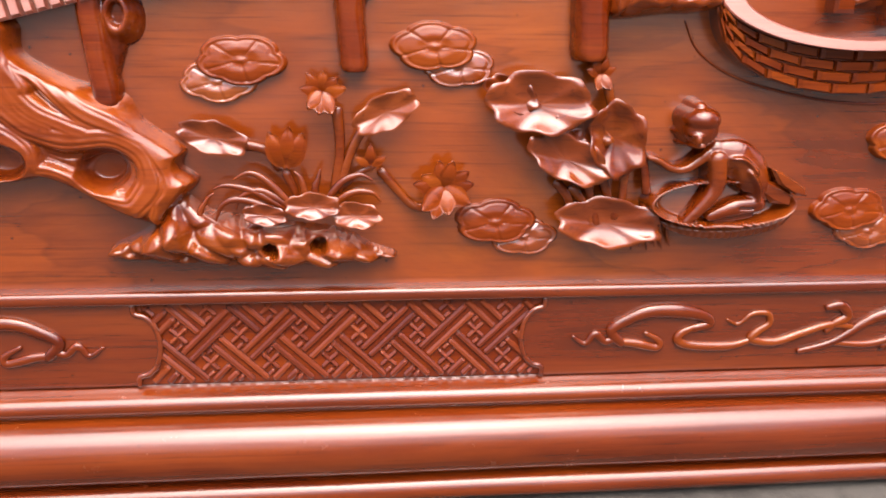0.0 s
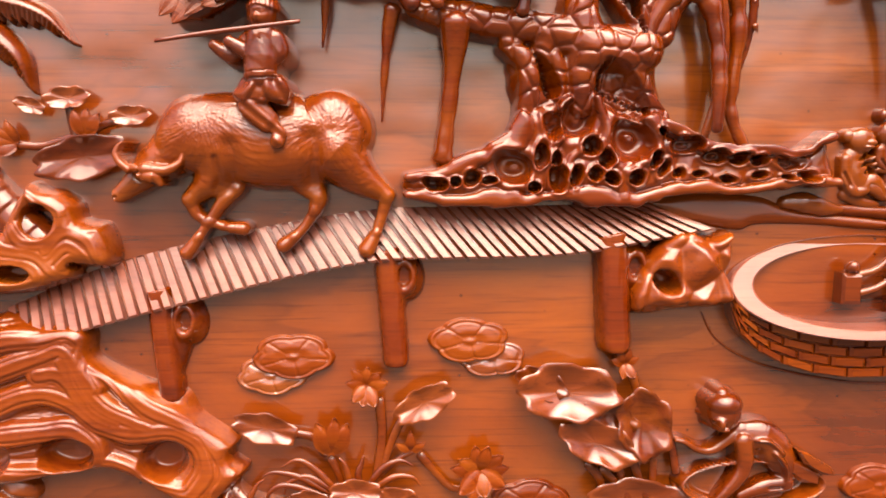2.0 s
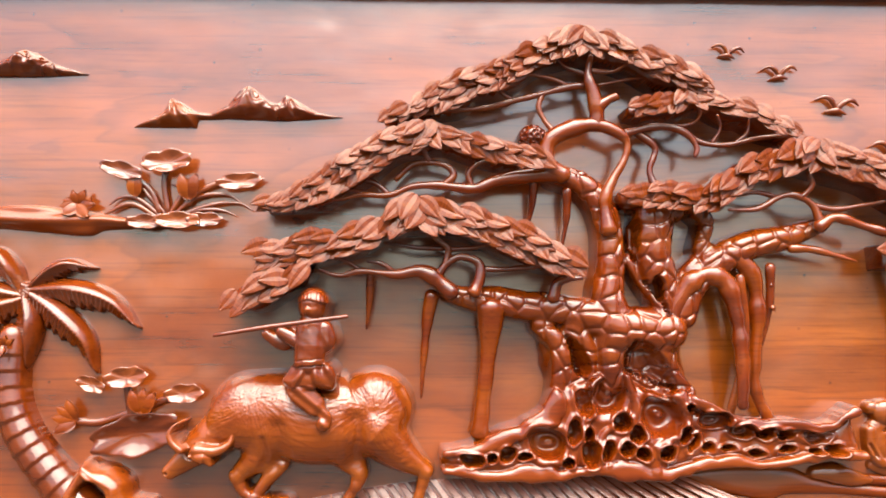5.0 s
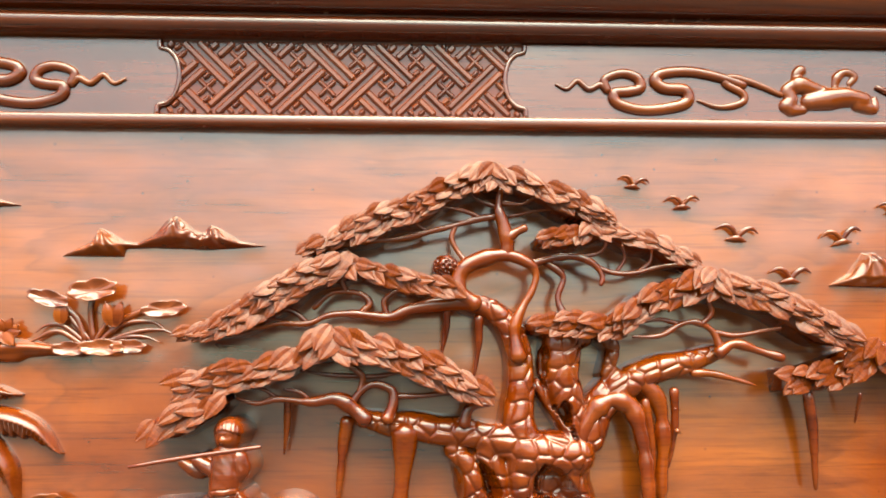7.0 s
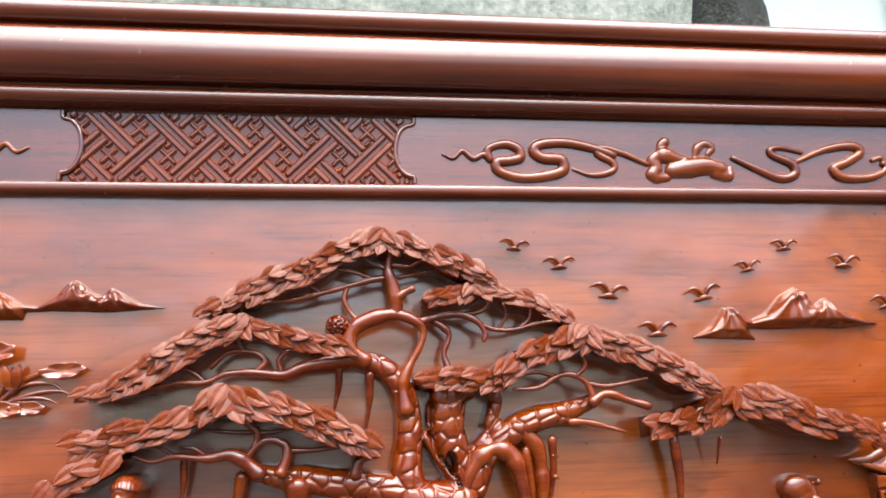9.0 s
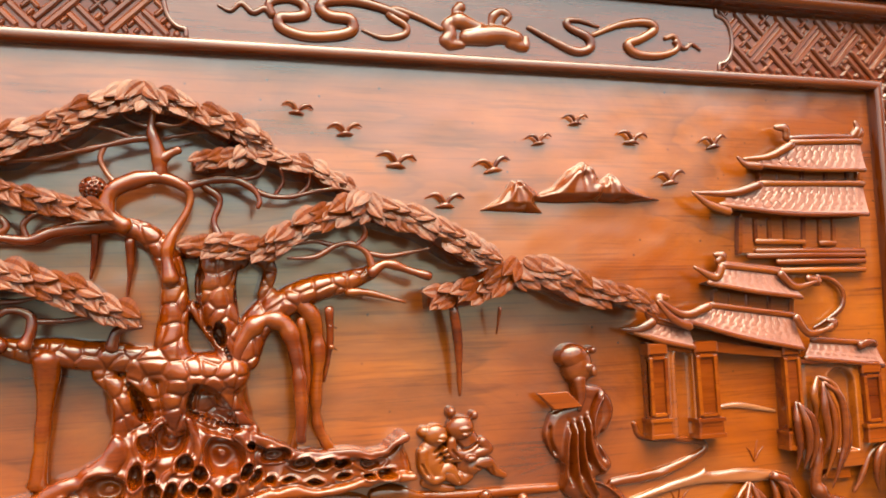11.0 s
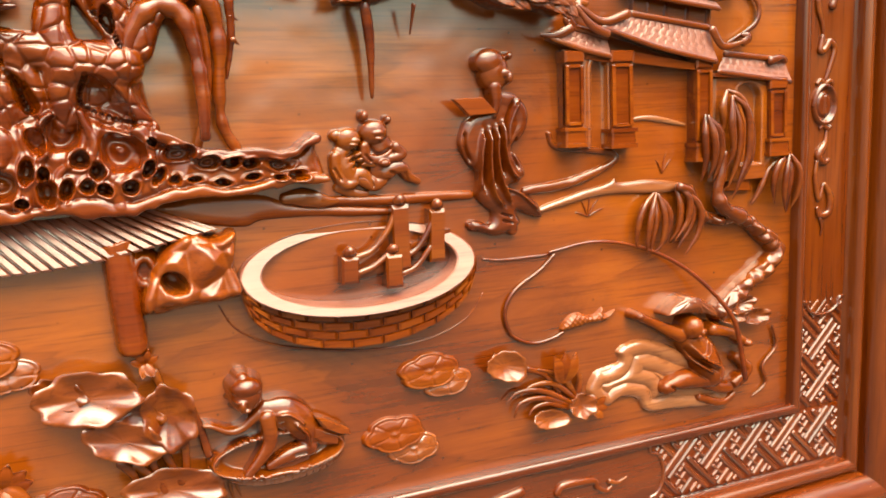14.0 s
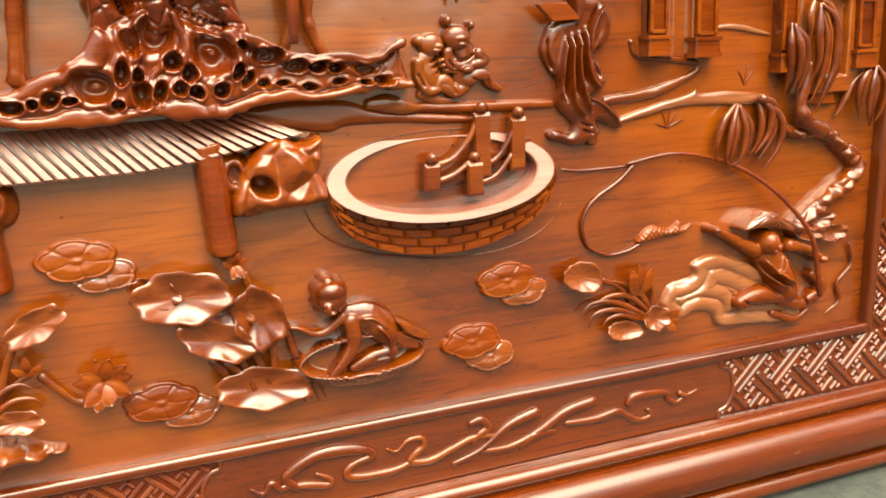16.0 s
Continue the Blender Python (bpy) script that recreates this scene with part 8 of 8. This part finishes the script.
def lattice(x0, x1, z0, z1, swell=(0, 0), start=(0.0, 0.0), block=0.0435):
    """Diagonal key fret: a weave of paired bars, with small crosses between them."""
    w = block * 0.165
    body = prism("fret_ground", [(x0, z0), (x1, z0), (x1, z1), (x0, z1)], 0.001, BASE + 0.0012, WOOD_TREE, surround, 0.0004)
    mid, h = (z0 + z1) / 2, (z1 - z0) / 2
    d, p = math.sqrt(0.5), block / 5

    def keep(x, z):
        bulge = max(0.0, 1 - (abs(z - mid) / h) ** 2.2)
        return x0 + 0.002 + swell[0] * bulge < x < x1 - 0.002 - swell[1] * bulge and z0 + 0.0012 < z < z1 - 0.0012

    def spot(u, v):
        return start[0] + (u - v) * p * d, start[1] + (u + v) * p * d

    def bar(u0, v0, u1, v1, w):
        (ax, az), (bx, bz) = spot(u0, v0), spot(u1, v1)
        long = math.hypot(bx - ax, bz - az)
        ex, ez = (bx - ax) / long * w / 2, (bz - az) / long * w / 2
        run = []
        for k in range(41):
            t = k / 40
            x, z = ax - ex + (bx - ax + 2 * ex) * t, az - ez + (bz - az + 2 * ez) * t
            if keep(x, z):
                run.append((x, z))
            elif run:
                break
        if len(run) > 3:
            fret_bar(*run[0], *run[-1], w, body)

    # a pair of long bars in every block, by turns along and across, and a small cross where four blocks meet
    even = ((-1.0, 1.85, 6.0, 1.85), (-1.0, 3.15, 6.0, 3.15))
    odd = ((1.85, -1.0, 1.85, 6.0), (3.15, -1.0, 3.15, 6.0))
    cross = ((-1.1, 0, 1.1, 0), (0, -1.1, 0, 1.1), (0.75, 1.05, 1.25, 1.05), (-1.25, -1.05, -0.75, -1.05))
    for i in range(-14, 15):
        for j in range(-14, 15):
            u, v = i * 5 - 2.5, j * 5 - 2.5
            cx, cz = spot(u + 2.5, v + 2.5)
            if x0 - block < cx < x1 + block and z0 - block < cz < z1 + block:
                for u0, v0, u1, v1 in (even if (i + j) % 2 == 0 else odd):
                    bar(u + u0, v + v0, u + u1, v + v1, w)
                for u0, v0, u1, v1 in cross:
                    bar(u + u0, v + v0, u + u1, v + v1, w * 0.72)


lattice(-0.190, 0.190, B0, B1, (0.021, 0.021), (-0.123, 0.156), 0.0386)
lattice(-0.190, 0.193, T0, T1, (0.021, 0.021), (-0.108, 1.048))
lattice(0.820, S1, B0, B1, (0.021, 0), (0.873, 0.163))
lattice(0.824, S1, T0, T1, (0.021, 0), (0.900, 1.060))
lattice(S0, S1, B1 + 0.002, 0.347, start=(0.873, 0.163))
lattice(S0, S1, 0.883, T0 - 0.002, start=(1.115, 0.950))
frieze("frieze_panel", -S1, -0.820, B0, B1, False, WOOD_FRIEZE, (False, False))
frieze("frieze_panel", -S1, -0.824, T0, T1, False, WOOD_FRIEZE, (False, False))


def ribbon(owner, pts, radii, flat=0.75, name="ribbon"):
    return tube(name, [(x, FACE + 0.0015, z) for x, z in pts], radii, WOOD_CARVED, owner, flat=flat, ring=10, n=6)


TOP_RIBBONS = [([(0.223, 1.055), (0.235, 1.050), (0.246, 1.059), (0.258, 1.050), (0.270, 1.055), (0.278, 1.048)], (0.0015, 0.003, 0.0035, 0.004)),
               ([(0.278, 1.048), (0.275, 1.061), (0.294, 1.068), (0.310, 1.063), (0.313, 1.052), (0.300, 1.048), (0.285, 1.046), (0.288, 1.035), (0.313, 1.028), (0.345, 1.031), (0.363, 1.038), (0.360, 1.050), (0.339, 1.052), (0.329, 1.060), (0.336, 1.068), (0.365, 1.071), (0.398, 1.065), (0.425, 1.056)], (0.0045, 0.006, 0.006, 0.007, 0.006, 0.005)),
               ([(0.374, 1.039), (0.397, 1.032), (0.421, 1.037), (0.423, 1.047), (0.405, 1.058), (0.412, 1.065), (0.438, 1.058), (0.465, 1.046)], (0.0015, 0.004, 0.0045, 0.004, 0.003)),
               ([(0.570, 1.056), (0.600, 1.042), (0.629, 1.031), (0.648, 1.036), (0.646, 1.049), (0.623, 1.059), (0.620, 1.067), (0.635, 1.069), (0.661, 1.063)], (0.003, 0.005, 0.006, 0.004, 0.002)),
               ([(0.652, 1.052), (0.691, 1.068), (0.726, 1.073), (0.737, 1.065), (0.717, 1.052), (0.699, 1.044), (0.710, 1.033), (0.743, 1.033), (0.767, 1.043), (0.764, 1.058), (0.751, 1.055)], (0.003, 0.005, 0.006, 0.006, 0.005, 0.003)),
               ([(0.764, 1.052), (0.777, 1.044), (0.788, 1.050), (0.800, 1.043)], (0.004, 0.003, 0.0015))]
top_orn = thing("ribbon_ornament", 0.5, 1.05, "carved flowing ribbon ornament with lobed knot", "frieze carving", "frieze ornaments")
for pts, r in TOP_RIBBONS:
    ribbon(top_orn, pts, r)
BAT = [([(0.470, 1.034), (0.475, 1.042), (0.472, 1.052), (0.484, 1.059), (0.503, 1.053)], (0.009, 0.008, 0.007, 0.010, 0.006)), ([(0.484, 1.057), (0.483, 1.068), (0.488, 1.074)], (0.010, 0.006, 0.007)), ([(0.474, 1.030), (0.488, 1.030)], (0.008, 0.005)),
       ([(0.495, 1.039), (0.513, 1.042), (0.534, 1.045), (0.554, 1.042)], (0.010, 0.013, 0.012, 0.010)), ([(0.524, 1.055), (0.528, 1.067), (0.538, 1.073), (0.547, 1.068), (0.541, 1.060)], (0.004, 0.006, 0.005, 0.005, 0.004)), ([(0.548, 1.037), (0.564, 1.033), (0.567, 1.043)], (0.009, 0.008, 0.004)),
       ([(0.486, 1.058), (0.506, 1.052), (0.527, 1.047)], (0.011, 0.008, 0.006))]


def bat(owner, flip):
    limbs = [([((0.003 - x) if flip else x, z) for x, z in pts], r) for pts, r in BAT]
    X, Z = area([p for pts, r in limbs for p in pts], 0.016, 0.0011)
    H = np.full(X.shape, -0.02)
    for pts, r in limbs:
        H = blend(H, limb(X, Z, pts, r, 0.75, 0.0), 0.0015)
    relief("bat_knot", X, Z, H, WOOD_CARVED, owner, lift=FACE - 0.001, cut=-0.001)


bat(top_orn, False)
mirror = thing("ribbon_ornament", -0.5, 1.05, "carved flowing ribbon ornament with lobed knot", "frieze carving", "frieze ornaments")
for pts, r in TOP_RIBBONS:
    ribbon(mirror, [(0.003 - x, z) for x, z in pts], r)
bat(mirror, True)
low_orn = thing("scroll_ornament", 0.5, 0.15, "carved ribbon and scroll ornament", "frieze carving", "frieze ornaments")
LOW_RIBBONS = [([(0.216, 0.148), (0.229, 0.140), (0.238, 0.150), (0.248, 0.142), (0.257, 0.144)], (0.0015, 0.003, 0.004, 0.004)),
               ([(0.265, 0.139), (0.254, 0.153), (0.269, 0.164), (0.290, 0.172), (0.318, 0.172), (0.344, 0.166), (0.351, 0.158), (0.334, 0.153)], (0.005, 0.006, 0.007, 0.008, 0.006, 0.004)),
               ([(0.264, 0.141), (0.279, 0.139), (0.300, 0.134), (0.302, 0.141), (0.287, 0.150)], (0.004, 0.005, 0.004, 0.002)),
               ([(0.342, 0.157), (0.324, 0.149), (0.322, 0.140), (0.339, 0.135), (0.374, 0.134), (0.396, 0.140)], (0.003, 0.005, 0.005, 0.005, 0.003)),
               ([(0.368, 0.162), (0.380, 0.157), (0.393, 0.167), (0.409, 0.167), (0.412, 0.157), (0.400, 0.148), (0.396, 0.140), (0.420, 0.137), (0.448, 0.146), (0.476, 0.154), (0.506, 0.149)], (0.0015, 0.003, 0.0045, 0.0045, 0.004, 0.003)),
               ([(0.446, 0.126), (0.482, 0.136), (0.519, 0.160), (0.556, 0.170)], (0.003, 0.004, 0.006, 0.008)), ([(0.478, 0.135), (0.518, 0.132), (0.556, 0.143), (0.595, 0.162), (0.634, 0.169)], (0.003, 0.004, 0.005, 0.007, 0.007)),
               ([(0.469, 0.172), (0.483, 0.174), (0.492, 0.163), (0.479, 0.155), (0.472, 0.146)], (0.004, 0.006, 0.005, 0.003)), ([(0.533, 0.129), (0.552, 0.140), (0.579, 0.140)], (0.004, 0.006, 0.003)),
               ([(0.594, 0.147), (0.634, 0.144), (0.666, 0.148), (0.682, 0.139), (0.699, 0.130), (0.716, 0.133), (0.711, 0.142)], (0.003, 0.005, 0.005, 0.004, 0.003)), ([(0.682, 0.154), (0.689, 0.163), (0.711, 0.163), (0.736, 0.160), (0.741, 0.151), (0.754, 0.143), (0.762, 0.147)], (0.005, 0.006, 0.005, 0.004, 0.003)),
               ([(0.758, 0.155), (0.771, 0.150), (0.786, 0.155)], (0.004, 0.003, 0.0015))]
for pts, r in LOW_RIBBONS:
    ribbon(low_orn, pts, r)
mirror = thing("scroll_ornament", -0.5, 0.15, "carved ribbon and scroll ornament", "frieze carving", "frieze ornaments")
for pts, r in LOW_RIBBONS:
    ribbon(mirror, [(-x, z) for x, z in pts], r)
side_orn = thing("scroll_ornament", 1.115, 0.6, "carved upright ribbon ornament with round medallion", "frieze carving", "frieze ornaments")
for pts, r in (([(1.106, 0.797), (1.102, 0.787), (1.094, 0.780), (1.096, 0.769), (1.112, 0.768), (1.119, 0.757), (1.113, 0.739)], (0.001, 0.003, 0.005, 0.005, 0.005, 0.006)),
               ([(1.099, 0.757), (1.090, 0.753), (1.090, 0.736), (1.097, 0.718), (1.099, 0.703)], (0.003, 0.005, 0.004, 0.003, 0.002)),
               ([(1.099, 0.703), (1.095, 0.684), (1.103, 0.685), (1.111, 0.695), (1.120, 0.687), (1.115, 0.668), (1.105, 0.644)], (0.003, 0.005, 0.005, 0.004, 0.003)),
               ([(1.111, 0.580), (1.108, 0.561), (1.097, 0.545), (1.108, 0.536), (1.116, 0.539)], (0.002, 0.004, 0.007, 0.006, 0.003)), ([(1.095, 0.539), (1.093, 0.516), (1.100, 0.486), (1.108, 0.507)], (0.003, 0.004, 0.004, 0.002)),
               ([(1.110, 0.507), (1.121, 0.488), (1.119, 0.467), (1.102, 0.464), (1.098, 0.475)], (0.003, 0.006, 0.005, 0.003)), ([(1.104, 0.460), (1.108, 0.448), (1.106, 0.436)], (0.003, 0.002, 0.001)),
               ([(1.091, 0.640), (1.097, 0.645), (1.105, 0.640), (1.114, 0.644), (1.120, 0.639)], (0.003, 0.004, 0.003)), ([(1.099, 0.581), (1.103, 0.586), (1.112, 0.581), (1.118, 0.584)], (0.003, 0.004, 0.003))):
    ribbon(side_orn, pts, r)
(mx, mz), = [(1.105, 0.613)]
X, Z = area([(mx, mz)], 0.034, 0.0011)
q = np.hypot((X - mx) / 0.022, (Z - mz) / 0.029)
H = np.where(q < 1, 0.004 + 0.003 * np.exp(-((q - 0.85) / 0.1) ** 2) - 0.003 * np.exp(-((q - 0.62) / 0.08) ** 2) + 0.002 * (np.abs(np.sin((X - mx) * 260)) < 0.35) * (q < 0.42), (1 - q) * 0.02)
relief("medallion", X, Z, H, WOOD_CARVED, side_orn, lift=FACE - 0.001, cut=-0.001)

# ---- beyond the wall's end ----
DARK_BUSH = rough_mat("dark_mossy_stone", (0.004, 0.005, 0.004), (0.012, 0.014, 0.011), (0.05, 0.055, 0.045), 9.0, bump=1.0, dist=0.03)
WHITE_PAINT = rough_mat("white_paint", (0.45, 0.47, 0.47), (0.58, 0.60, 0.60), (0.64, 0.66, 0.66), 4.0, 0.5, 0.1, 0.002)

stone = bmesh.new()
bmesh.ops.create_icosphere(stone, subdivisions=5, radius=1.0)
for vert in stone.verts:
    p = vert.co
    k = 1 + 0.16 * noise.noise(p * 2.2) + 0.08 * noise.noise(p * 6.0) + 0.04 * noise.noise(p * 15.0)
    vert.co = Vector((0.755 + 0.125 * k * p.x, 0.30 + 0.10 * k * p.y, 0.74 + 0.78 * k * p.z))
    vert.co.z = max(vert.co.z, -0.012)
me = bpy.data.meshes.new("mossy_stone")
stone.to_mesh(me)
stone.free()
me.materials.append(DARK_BUSH)
me.shade_smooth()
tagged(new("mossy_stone", me), "tall dark mossy stone beyond the wall", "stone")
tagged(slab("wall_house", 1.0, 5.0, 1.10, 1.30, -0.012, 3.2, CONCRETE), "grey plastered house wall in the distance", "wall", kind="structure")
window = tagged(new("window_1"), "white painted window with pale panes", "window", kind="structure")
window.location = (1.9, 1.08, 1.85)
for x0, x1, z0, z1 in ((1.20, 2.70, 1.72, 1.78), (1.20, 2.70, 2.70, 2.76), (1.20, 1.26, 1.78, 2.70), (1.66, 1.70, 1.78, 2.70), (2.16, 2.20, 1.78, 2.70), (2.64, 2.70, 1.78, 2.70)):
    me = box_mesh("window_frame", (x1 - x0, 0.05, z1 - z0), 0.004)
    me.materials.append(WHITE_PAINT)
    place("window_frame", me, Matrix.Translation(((x0 + x1) / 2, 1.07, (z0 + z1) / 2)), window)
GLASS, _, _, gb = mat_nodes("window_glass")
gb.inputs["Base Color"].default_value = (0.30, 0.34, 0.34, 1)
gb.inputs["Roughness"].default_value = 0.08
for x0, x1 in ((1.26, 1.66), (1.70, 2.16), (2.20, 2.64)):
    me = box_mesh("pane", (x1 - x0, 0.008, 0.92))
    me.materials.append(GLASS)
    place("pane", me, Matrix.Translation(((x0 + x1) / 2, 1.085, 2.24)), window)
